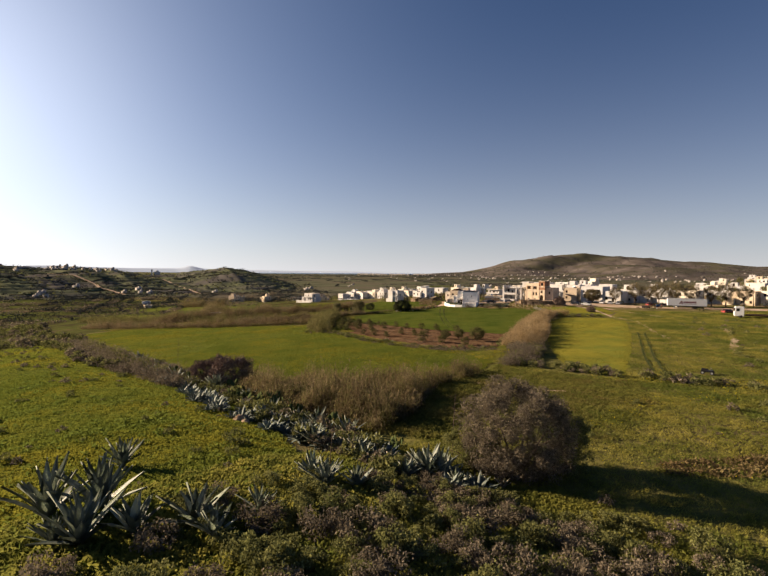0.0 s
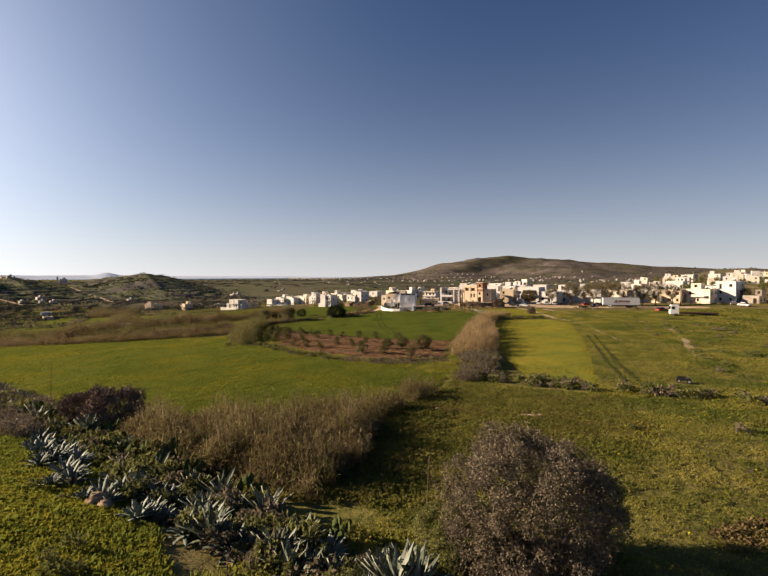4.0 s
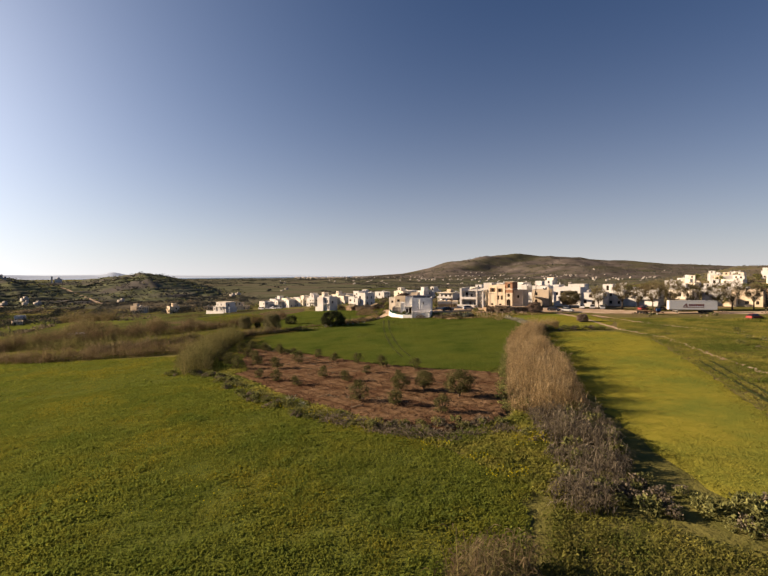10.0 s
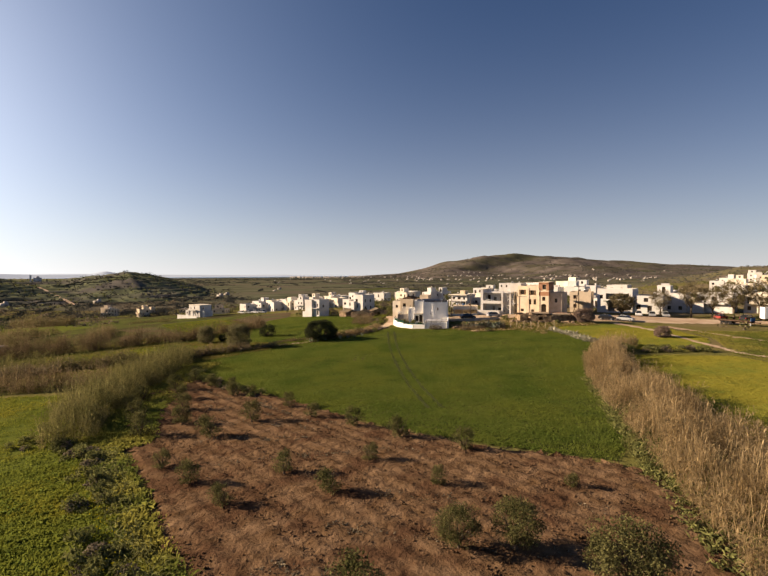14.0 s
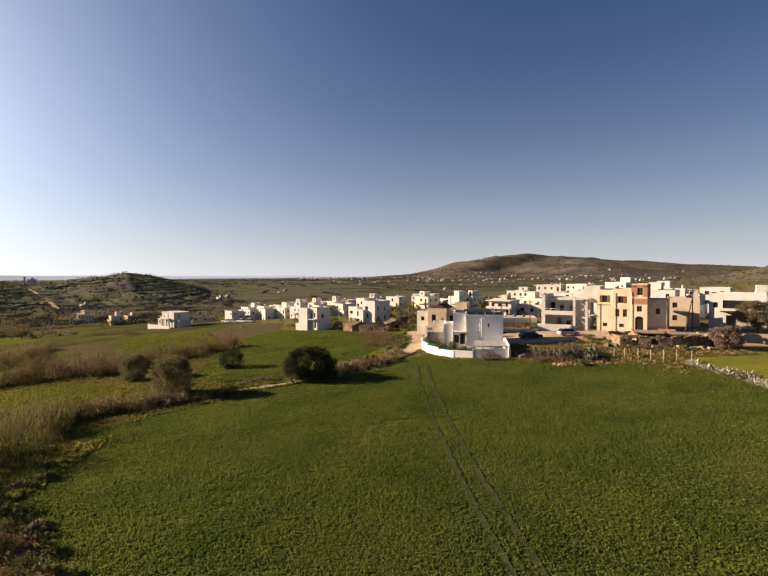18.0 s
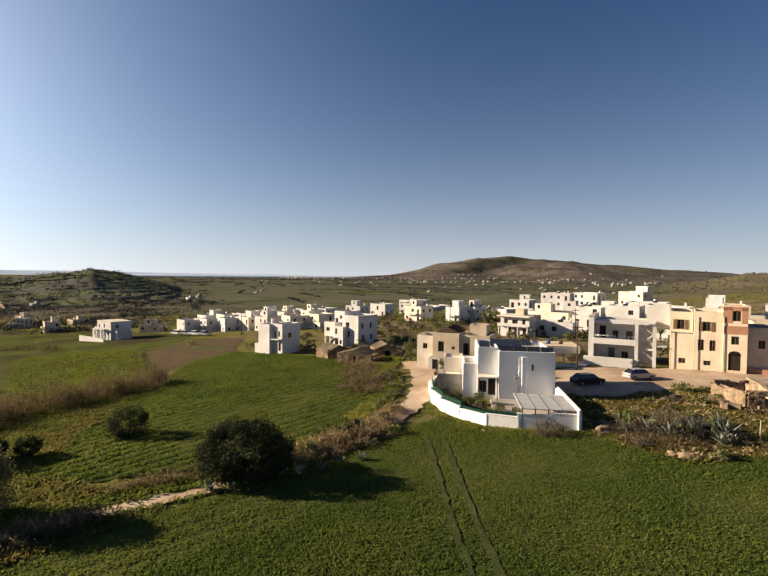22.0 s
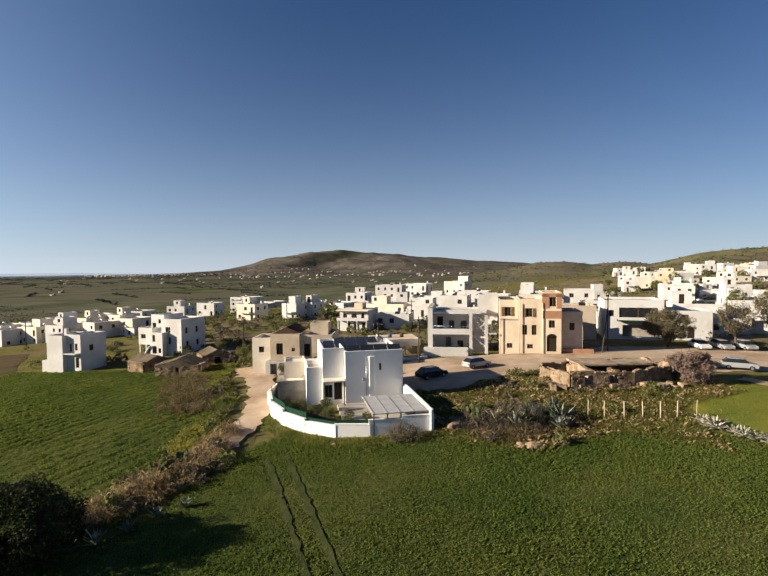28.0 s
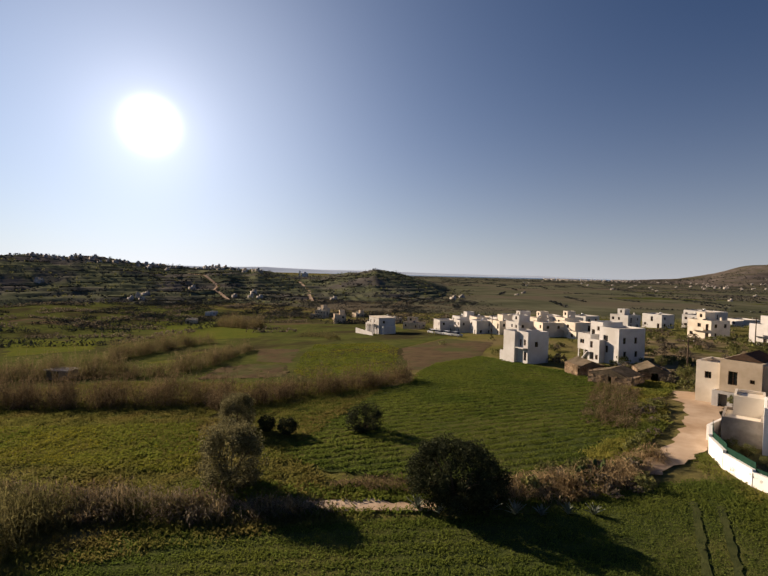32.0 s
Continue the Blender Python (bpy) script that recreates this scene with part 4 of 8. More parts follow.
part("terrace_floor", boxed(1.6, -6.6, -1.2, 9.4, -0.05, -0.1), M_ROOF, white_house)
part("side_wall", boxed(9.45, -10.6, -1.4, 9.67, 0.0, 1.75), M_LIFTED_WHITE, white_house)

# The curved white garden wall, stepping up to the corner by the field, with a green screen on its older half.
WALL_LINE = [(-2.2, 202.5), (-2.5, 199.0), (-1.8, 195.4), (-0.2, 192.2), (2.2, 189.6), (5.2, 188.3), (8.3, 187.6), (11.2, 186.9)]
garden_wall = thing("garden_wall", "curved white rendered garden wall in stepped lengths", "wall")
for k, (a, b) in enumerate(zip(WALL_LINE, WALL_LINE[1:])):
    a, b = Vector(a), Vector(b)
    top = (0.9, 0.65, 0.4, 0.2, 0.35, 0.75, 1.0)[k]
    m = Matrix.Translation((a.x, a.y, 0)) @ Euler((0, 0, math.atan2(b.y - a.y, b.x - a.x))).to_matrix().to_4x4()
    length = (b - a).length
    bm = boxed(0, 0, min(gz(*a), gz(*b)) - 0.8, length + 0.12, 0.25, top + 0.55)
    bmesh.ops.transform(bm, matrix=m, verts=bm.verts)
    part("wall_length", bm, M_LIFTED_WHITE, garden_wall)
    bm = boxed(-0.02, -0.03, top + 0.552, length + 0.12, 0.28, top + 0.61)
    bmesh.ops.transform(bm, matrix=m, verts=bm.verts)
    part("coping", bm, M_LIFTED_WHITE, garden_wall)
    if k < 5:
        bm = boxed(0, 0.3, top + 0.3, length + 0.05, 0.34, top + (1.15 if k < 3 else 0.9))
        bmesh.ops.transform(bm, matrix=m, verts=bm.verts)
        part("screen", bm, M_GREENPAINT, garden_wall, "green mesh screen behind the wall")
for a, b in (((11.2, 187.1), (12.6, 197.0)), ((-2.2, 202.5), (-0.5, 206.5))):
    a, b = Vector(a), Vector(b)
    m = Matrix.Translation((a.x, a.y, 0)) @ Euler((0, 0, math.atan2(b.y - a.y, b.x - a.x))).to_matrix().to_4x4()
    bm = boxed(0.1, 0.02, gz(*a) - 0.8, (b - a).length, 0.25, gz(*b) + 1.5)
    bmesh.ops.transform(bm, matrix=m, verts=bm.verts)
    part("wall_length", bm, M_LIFTED_WHITE, garden_wall)

# The beige house behind it.
tan_house = house_at("beige_house", "tan rendered house with a raised corner block and white porch", -2.6, 219.9, -24, z=-0.3)
block(tan_house, M_CREAM, 0, 0.8, 3.0, 5, 2.4, 3.2, [("S", 1.0, 1.0, 0.8, 0.9, "window")], sink=2.8)
block(tan_house, M_TAN, 3.0, 0, 4.4, 7, 2.3, 4.0, [("S", 0.9, 0.9, 1.0, 1.7, "window"), ("S", 3.2, 1.4, 0.5, 0.5, "window")], sink=0)
block(tan_house, M_WHITE, 2.4, -0.6, 4.2, 3.0, 0, 2.3, [("S", 0.7, 0.05, 1.0, 1.9, "hollow"), ("S", 2.3, 0.5, 0.9, 1.2, "window")], parapet=0.1, sink=1.5)
block(tan_house, M_TAN, 7.4, 0.4, 4.8, 6.5, 0.5, 5.6, [("S", 0.6, 2.4, 0.9, 1.9, "door"), ("W", 1, 3.5, 1, 1, "window")], sink=2.0)
block(tan_house, M_TAN, 8.2, 4.0, 2.8, 3.0, 5.6, 1.9, [], sink=0)
bm = bmesh.new()
for q in (((3.1, 1, 6.3), (5.2, 1, 7.2), (5.2, 6.5, 7.2), (3.1, 6.5, 6.3)), ((7.3, 1, 6.3), (5.2, 1, 7.2), (5.2, 6.5, 7.2), (7.3, 6.5, 6.3)), ((3.1, 1, 6.28), (7.3, 1, 6.28), (5.2, 1, 7.2)), ((3.1, 6.5, 6.28), (7.3, 6.5, 6.28), (5.2, 6.5, 7.2))):
    bm.faces.new([bm.verts.new(v) for v in q])
part("pitched_roof", bm, M_TRUCKBED, tan_house, "dark tiled pitched roof")

# The half-built white frame house and the beige house with a terracotta corner tower.
frame_house = house_at("frame_house", "half-finished white house with open balconies and bare columns", 25.9, 218.3, -30, z=1.3)
block(frame_house, M_WHITE, 0, 0, 0.8, 9, 0, 7.7, [], parapet=0.0)
part("stair_beam", boxed(7.3, 0.2, 2.6, 9.6, 0.38, 2.9), M_WHITE, frame_house)
block(frame_house, M_WHITE, 0.8, 3.0, 9.0, 6, 0, 7.0, [("S", 2.0, 0.3, 1.0, 2.0, "hollow"), ("S", 4.0, 0.6, 1.0, 1.2, "window"), ("S", 0.6, 3.9, 1.0, 2.0, "door"), ("S", 2.6, 3.9, 0.9, 1.3, "window"), ("S", 4.6, 3.9, 1.0, 1.3, "hollow")], parapet=0.3)
part("floor_slab", boxed(0.8, -0.1, 3.2, 7.2, 3.0, 3.45, 0.02), M_WHITE, frame_house)
part("roof_slab", boxed(0.8, 0.9, 6.5, 9.6, 3.0, 6.9, 0.02), M_WHITE, frame_house)
part("parapet", boxed(0.8, -0.1, 3.454, 7.0, 0.02, 4.15), M_WHITE, frame_house)
part("plinth", boxed(-0.6, -1.4, -1.5, 6.6, -0.004, 1.1), M_WHITE, frame_house)
for a, b in (((7.5, 0.3, 3.4), (9.4, 0.3, 5.1)), ((9.4, 0.3, 5.1), (7.6, 0.3, 6.6)), ((9.4, 0.3, 1.2), (7.5, 0.3, 2.8))):
    part("stair_flight", tube(bmesh.new(), [a, b], [0.17, 0.17], 4), M_WHITE, frame_house)
part("landing", boxed(9.2, -0.2, 3.3, 11.2, 1.4, 3.5, 0.02), M_WHITE, frame_house)
part("handrail", tube(bmesh.new(), [(0.9, -0.06, 4.6), (7.0, -0.06, 4.6)], [0.035, 0.035], 6), M_METAL, frame_house)
for k in range(7):
    part("rail_post", tube(bmesh.new(), [(0.9 + k, -0.06, 4.15), (0.9 + k, -0.06, 4.6)], [0.025, 0.025], 5), M_METAL, frame_house)
for x in (6.8, 9.3):
    part("column", boxed(x, -0.25, -1.5, x + 0.5, 0.25, 6.4 if x > 8 else 7.4), M_WHITE, frame_house)
for k in range(7):
    part("stair_step", boxed(7.35 + k * 0.27, 0.4, 6.1 - k * 0.42, 7.75 + k * 0.27, 1.5, 6.4 - k * 0.42), M_WHITE, frame_house)

tower_house = house_at("tower_house", "three-storey beige house with a terracotta-painted corner tower", 36.0, 212.6, -33, z=1.9)
block(tower_house, M_BEIGE, 0, 1.0, 3.0, 9, 0, 8.3, [("S", 0.9, 5.6, 1.0, 1.5, "shutter"), ("S", 1.0, 0.5, 0.9, 0.8, "window")])
block(tower_house, M_BEIGE, 0, 0, 3.1, 1.0, 0, 5.2, [("S", 1.2, 0.5, 0.9, 0.8, "window")], parapet=0.0)
block(tower_house, M_BEIGE, 3.1, 0, 3.6, 9, 0, 8.5, [("S", 0.55, 2.7, 0.75, 1.6, "window"), ("S", 2.0, 2.7, 0.75, 1.6, "window"), ("S", 1.1, 5.6, 1.0, 1.4, "shutter"), ("S", 1.3, 0.5, 0.9, 0.7, "window")])
block(tower_house, M_BEIGE, 6.7, -0.15, 2.9, 6.0, 0, 9.6, [("S", 0.7, 0.1, 1.5, 2.3, "arch"), ("S", 1.0, 3.9, 0.95, 1.2, "window"), ("S", 1.1, 7.3, 1.0, 1.5, "window")])
part("tower_band", boxed(6.66, -0.19, 5.4, 9.64, 5.9, 6.6), M_ROSE, tower_house, "terracotta painted band")
for a in ((6.66, 7.75), (8.85, 9.64)):
    part("tower_band", boxed(a[0], -0.19, 7.0, a[1], 5.9 if a[0] > 8 else 0.0, 9.3), M_ROSE, tower_house)
part("tower_band", boxed(6.66, -0.19, 8.85, 9.64, 5.9, 9.4), M_ROSE, tower_house)
bm = bmesh.new()
ring = [(7.4 + 0.75 + 0.75 * math.cos(t), -0.17, 2.4 + 0.55 * math.sin(t)) for t in np.linspace(0, math.pi, 12)]
bm.faces.new([bm.verts.new(v) for v in ring])
bmesh.ops.solidify(bm, geom=bm.faces[:], thickness=0.02)
part("door_arch", bm, M_DARKWOOD, tower_house, "dark arched top of the street door")
for x in (0.0, 3.05, 6.65):
    part("downpipe", tube(bmesh.new(), [(x + 0.12, -0.28, -0.5), (x + 0.12, -0.28, 7.9)], [0.06, 0.06], 6), M_BEIGE, tower_house)
block(tower_house, M_TAN, 9.6, 1.2, 3.4, 7.5, 0, 6.4, [("S", 1.4, 3.4, 0.8, 1.2, "window")], parapet=0.3)
block(tower_house, M_WHITE, -3.5, 4.2, 3.4, 5.5, 5.2, 3.8, [], sink=0)
part("low_wall", boxed(9.8, 0.6, -1.2, 14.6, 0.85, 0.5, 0.02), M_ROSE, tower_house, "low terracotta wall beside the street")

# A low shed roof on posts between the houses, over a rubble yard.
carport = house_at("carport", "flat tan roof on posts over a cluttered yard", 17.6, 222.0, -10, "carport")
part("roof_slab", boxed(0, 0, 2.5, 8.0, 6.0, 2.95, 0.03), M_TAN, carport)
part("fascia", boxed(-0.05, -0.12, 1.75, 8.05, -0.004, 2.7), M_CREAM, carport)
for x in (0.2, 2.8, 5.4, 7.6):
    part("post", boxed(x, 0.2, -1.0, x + 0.22, 0.42, 2.5), M_CONCRETE, carport)
part("back_wall", boxed(0.1, 5.7, -1.0, 7.9, 5.95, 2.5), M_TAN, carport)
for k in range(3):
    part("barrel", tube(bmesh.new(), [(1.2 + k * 2.1, 2.5, 2.96), (1.2 + k * 2.1, 2.5, 3.6)], [0.35, 0.35], 10), (M_METAL, M_BLUE, M_TRUCKBED)[k], carport)
yard_wall = house_at("yard_wall", "low white wall before the rubble yard", 16.0, 216.6, -6, "wall")
part("wall_length", boxed(0, 0, -1.0, 8.6, 0.25, 0.75, 0.02), M_WHITE, yard_wall)
part("wall_return", boxed(8.35, 0.25, -1.0, 8.6, 3.2, 0.6, 0.02), M_WHITE, yard_wall)

# Singles that stand apart.
tall_white = house_at("white_tower_house", "tall narrow white house with a lower terrace at the field", -35.2, 245.6, -38, z=-1.7, size=0.86)
block(tall_white, M_WHITE, 0.6, 0, 4.2, 6.6, 0, 7.2, [("E", 1.4, 3.9, 0.7, 1.7, "window"), ("E", 4.2, 4.2, 0.7, 1.5, "window"), ("E", 4.4, 1.0, 0.9, 2.0, "door")])
block(tall_white, M_WHITE, 4.8, 1.0, 3.6, 6.0, 0, 7.4, [("S", 0.6, 3.8, 0.7, 1.7, "window"), ("S", 2.1, 4.2, 0.7, 1.4, "window"), ("S", 2.2, 0.7, 0.9, 2.0, "door"), ("E", 2, 3.9, 1, 1.2, "window")])
block(tall_white, M_WHITE, -1.6, 0.6, 2.2, 4.4, 0, 1.9, [], parapet=0.7)
part("chimney", boxed(2.2, 2.6, 6.9, 2.9, 3.3, 8.3, 0.04), M_WHITE, tall_white)
part("balcony", boxed(5.2, -0.2, 3.5, 8.2, 0.99, 3.66), M_WHITE, tall_white)

twin_white = house_at("white_stepped_house", "white stepped two-storey house of several cubes", -21.6, 253.6, -42, z=-0.9, size=0.86)
block(twin_white, M_WHITE, 0, 0.5, 4.2, 6, 2.3, 3.6, [("S", 0.8, 1.1, 1.4, 1.0, "window")], sink=0.3)
block(twin_white, M_WHITE, 1.4, 3.0, 4.0, 6, 2.0, 6.8, [("S", 0.4, 3.2, 1.1, 1.6, "window"), ("S", 2.2, 4.7, 0.8, 1.0, "window")], sink=2)
for k in range(3):
    part("pillar", boxed(0.1 + k * 1.9, 0.6, -1.5, 0.4 + k * 1.9, 0.9, 2.0), M_WHITE, twin_white)
block(twin_white, M_WHITE, 5.4, -1.2, 3.6, 5, 0, 5.2, [("S", 0.7, 3.1, 0.8, 1.5, "window"), ("S", 0.6, 0.4, 1.3, 1.7, "hollow"), ("S", 2.4, 0.6, 0.8, 1.1, "window")])
block(twin_white, M_WHITE, 7.2, 0.4, 5.8, 7.5, 0, 8.2, [("S", 1.2, 5.0, 1.4, 1.3, "window"), ("S", 1.9, 2.4, 0.8, 1.6, "window"), ("E", 1.2, 4.8, 0.8, 1.4, "window"), ("E", 4.4, 4.8, 0.8, 1.4, "window"), ("E", 1.4, 1.8, 0.8, 1.3, "window"), ("E", 4.6, 1.8, 0.8, 1.3, "window")])
for k in range(8):
    part("stair_step", boxed(3.4 + k * 0.26, -1.6, -0.3 + k * 0.3, 3.7 + k * 0.26, -0.4, -0.02 + k * 0.3), M_WHITE, twin_white)

far_white = house_at("white_villa", "white two-storey villa with terraces among fields", -102.0, 300.0, -36, z=-5.8, size=0.8)
block(far_white, M_WHITE, 0, 0, 3.5, 7, 0, 3.2, [("S", 1.2, 1, 1, 1.2, "window")])
block(far_white, M_WHITE, 2.8, 0.6, 11.0, 8, 0, 6.4, [("S", 5.2, 4.0, 1.0, 1.5, "window"), ("S", 5.2, 1.0, 1.0, 1.5, "window"), ("S", 8.0, 1.2, 1.4, 1.2, "window"), ("S", 1.4, 3.9, 0.9, 1.2, "window"), ("E", 2, 4, 1, 1.2, "window")])
block(far_white, M_WHITE, 13.8, 1.5, 3.0, 6, 0, 3.0, [], parapet=0.6)
part("cornice", boxed(2.6, 0.4, 6.404, 14.0, 8.8, 6.6), M_CREAM, far_white)
part("balcony", boxed(4.0, -1.0, 3.3, 11.5, 0.59, 3.5), M_WHITE, far_white)
part("parapet", boxed(4.0, -1.0, 3.504, 11.5, -0.86, 4.3), M_WHITE, far_white)
for k in range(4):
    part("porch_pillar", boxed(4.1 + k * 2.35, -0.95, -1.2, 4.4 + k * 2.35, -0.65, 3.296), M_WHITE, far_white)
part("terrace_wall", boxed(-2.5, -4.0, -2.0, 17.5, -3.75, 0.6), M_WHITE, far_white)

rng = random.Random(11)
village_house(3.6, 303.5, -44, 8.4, 8, 2, M_CREAM, rng, "cream two-storey house in a green plot", z=-0.6, size=0.85)
village_house(15.2, 291.5, -46, 6.2, 8, 2, M_WHITE, rng, "white two-storey cube house in gardens", z=0.0, size=0.85)
village_house(21.0, 294.0, -46, 5.0, 8, 2, M_WHITE, rng, "white two-storey cube house in gardens", z=0.0, size=0.85)
w5 = house_at("veranda_house", "white two-storey house with an overhanging flat roof", 21.4, 259.8, -38, z=0.6, size=0.9)
block(w5, M_WHITE, 0.6, 0.8, 8.2, 7, 0, 5.2, [("S", 1.0, 3.3, 1.1, 1.2, "window"), ("S", 3.4, 3.3, 1.5, 1.1, "window"), ("S", 6.2, 3.1, 0.9, 1.5, "window"), ("S", 2.0, 0.1, 1.0, 2.0, "door"), ("S", 4.0, 0.1, 1.2, 2.0, "hollow"), ("S", 6.4, 0.1, 0.9, 2.0, "door")], parapet=0.0)
part("roof_slab", boxed(0.0, -0.6, 5.21, 9.2, 8.2, 5.5, 0.02), M_CREAM, w5)
part("balcony", boxed(0.3, -0.7, 2.6, 9.0, 0.79, 2.8, 0.02), M_WHITE, w5)
part("parapet", boxed(0.3, -0.7, 2.804, 9.0, -0.58, 3.4), M_WHITE, w5)
part("roof_room", boxed(4.0, 3.0, 5.51, 6.4, 6.0, 7.2, 0.02), M_TAN, w5)
for k in range(4):
    part("column", boxed(0.5 + k * 2.7, -0.6, -1.0, 0.75 + k * 2.7, -0.35, 2.6), M_WHITE, w5)
village_house(34.6, 256.8, -36, 8.8, 6, 1, M_WHITE, rng, "low white house with dark windows", extra=False, z=0.9)
village_house(41.0, 279.0, -42, 13.4, 9, 2, M_CREAM, rng, "long cream two-storey house", z=-0.6, size=0.9)
village_house(47.2, 262.5, -40, 12.6, 9, 2, M_WHITE, rng, "large white house with a plain gable wall", z=-0.4, size=0.9)
village_house(52.0, 275.0, -42, 9, 9, 2, M_WHITE, rng, "tall white two-storey village house", z=0.6)
village_house(58.2, 219.0, -30, 6.4, 7, 2, M_TAN, rng, "plain tan two-storey house by the street", extra=False, z=1.8)

# The row of white holiday houses below the slope field.
for k in range(13):
    s = k / 12
    x, y = -76 + 46 * s + rng.uniform(-1, 1), 306 - 14 * s + (9 if k % 2 else 0) + rng.uniform(-2, 2)
    village_house(x, y, -46 + rng.uniform(-6, 6), rng.uniform(6, 8.5), rng.uniform(7, 9), 2, M_WHITE if rng.random() < 0.8 else M_CREAM, rng, "white cube house in a stepped row", "row of white houses", z=gz(x, y) - 0.3 + (0.8 if k % 2 else 0), size=0.78)
for x, y, w in ((-30, 322, 8), (-18, 332, 9), (-44, 330, 8), (-8, 345, 10), (4, 352, 7), (-58, 334, 9)):
    village_house(x, y, rng.uniform(-54, -32), w, 8, 2, M_WHITE, rng, "white two-storey house among gardens", "row of white houses", z=gz(x, y), size=0.8)
for x, y, w, h in ((-148, 345, 8, 2), (-92, 318, 9, 1), (-120, 352, 9, 1), (-186, 383, 8, 2), (-205, 410, 9, 2), (-170, 398, 8, 1), (-130, 366, 7, 1), (-243, 333, 10, 1), (-270, 372, 8, 1)):
    village_house(x, y, rng.uniform(-60, 0), w, 7, h, M_TAN if rng.random() < 0.75 else M_WHITE, rng, "small weathered farmhouse in the valley", "valley farmhouses", z=gz(x, y), size=0.8)

# Street side and hill of the main village.
shop = house_at("shop_house", "white house with a glazed green-framed shop front", 63.0, 217.5, -38, z=1.9)
block(shop, M_WHITE, 0, 0, 10.2, 9, 0, 7.2, [("S", 2.6, 3.7, 6.6, 2.0, "glass_door"), ("S", 3.2, 0.2, 5.6, 2.2, "hollow"), ("S", 0.8, 4.0, 0.9, 1.2, "window")])
part("canopy", boxed(2.2, -1.6, 3.2, 10.0, -0.004, 3.45, 0.02), M_GREENPAINT, shop)
part("parapet", boxed(2.2, -1.6, 3.454, 10.0, -1.5, 4.0), M_WHITE, shop)
block(shop, M_WHITE, 10.2, 0.6, 8.0, 9, 0, 5.2, [("S", 1, 1, 1.2, 1.4, "window"), ("S", 4, 0.1, 1.2, 2.1, "door"), ("S", 3, 3.3, 1.2, 1.2, "window")])
for x, y, t, w, d, s, mat, label in (
        (84, 214, -42, 9, 8, 2, M_WHITE, "white two-storey street house"), (94, 208, -45, 9, 8, 2, M_WHITE, "white two-storey street house"),
        (104, 203, -48, 8, 8, 2, M_CREAM, "cream street house behind trees"), (116, 201, -50, 9, 8, 2, M_WHITE, "white house with a terrace"),
        (122, 194, -48, 9, 9, 2, M_TAN, "tan block of flats with balconies"), (131, 189, -52, 9, 9, 2, M_CREAM, "cream house with an arched door"),
        (142, 188, -58, 7.5, 8, 3, M_WHITE, "tall white three-storey house"), (148, 182, -58, 6, 7, 1, M_CONCRETE, "unfinished concrete house with open bays"),
        (152, 172, -68, 8, 8, 2, M_WHITE, "white two-storey house with a low front wall"), (166, 163, -75, 8, 8, 2, M_WHITE, "low white house with flat roof"),
        (178, 154, -78, 8, 8, 1, M_TAN, "low tan house with flat roof"), 
        (212, 166, -80, 10, 9, 2, M_WHITE, "white house high on the slope"),
        (190, 176, -75, 9, 8, 1, M_CREAM, "low cream house with flat roof"), (150, 205, -55, 9, 9, 2, M_WHITE, "white cube house near the street")):
    village_house(x, y, t, w, d, s, mat, rng, label, "houses along the street", z=gz(x, y) - 0.1)
for k in range(100):
    a = rng.uniform(46.5, 70)
    r = (155 if a < 59 else 215) + 230 * rng.random() ** 0.75
    x, y = -8 + r * math.sin(radians(a)), 144 + r * math.cos(radians(a))
    mat = rng.choice((M_WHITE, M_WHITE, M_WHITE, M_WHITE, M_WHITE, M_CREAM, M_CREAM, M_TAN))
    label = {"whitewash": "white cube house on the village hill", "cream_render": "cream cube house on the village hill", "tan_render": "tan rendered house on the village hill"}[mat.name]
    village_house(x, y, rng.uniform(-54, -26), rng.uniform(6, 10), rng.uniform(7, 9), rng.choice((1, 2, 2)), mat, rng, label, "houses on the village hill", z=gz(x, y), gap=3.4, size=0.82)
for x, y, w in ((49, 252, 8), (57, 247, 9), (65, 241, 8), (73, 251, 9), (61, 263, 10), (83, 246, 8)):
    village_house(x, y, -40, w, 7, 2, M_WHITE, rng, "white house close behind the street front", "houses behind the street", z=gz(x, y) + 2.2, gap=3.6, size=0.9)
for k in range(13):
    x, y = rng.uniform(60, 130), rng.uniform(226, 300)
    village_house(x, y, -36 + rng.uniform(-12, 12), rng.uniform(7, 11), rng.uniform(7, 9), rng.choice((1, 1, 1, 2)), rng.choice((M_WHITE, M_WHITE, M_CREAM)), rng, "white cube house behind the street", "houses behind the street", z=gz(x, y) - 2.4)
for x, y, w, s in ((68, 345, 12, 2), (84, 352, 11, 2), (60, 360, 9, 1), (98, 340, 10, 2), (10, 402, 14, 2), (24, 410, 10, 1), (48, 330, 8, 2), (36, 318, 9, 1), (30, 325, 8, 1)):
    village_house(x, y, rng.uniform(-54, -32), w, 9, s, M_WHITE if rng.random() < 0.8 else M_CREAM, rng, "white house on the far edge of the village", "houses behind the street", z=gz(x, y) + (2.4 if x > 55 else 0.0))

# ---- plants ----
def leaf_mesh(name, centres, size, mat, droop=0.0, slim=0.5):
    v, f = leaves(centres, size, droop, slim)
    return mesh_of(name, v, f, mat)


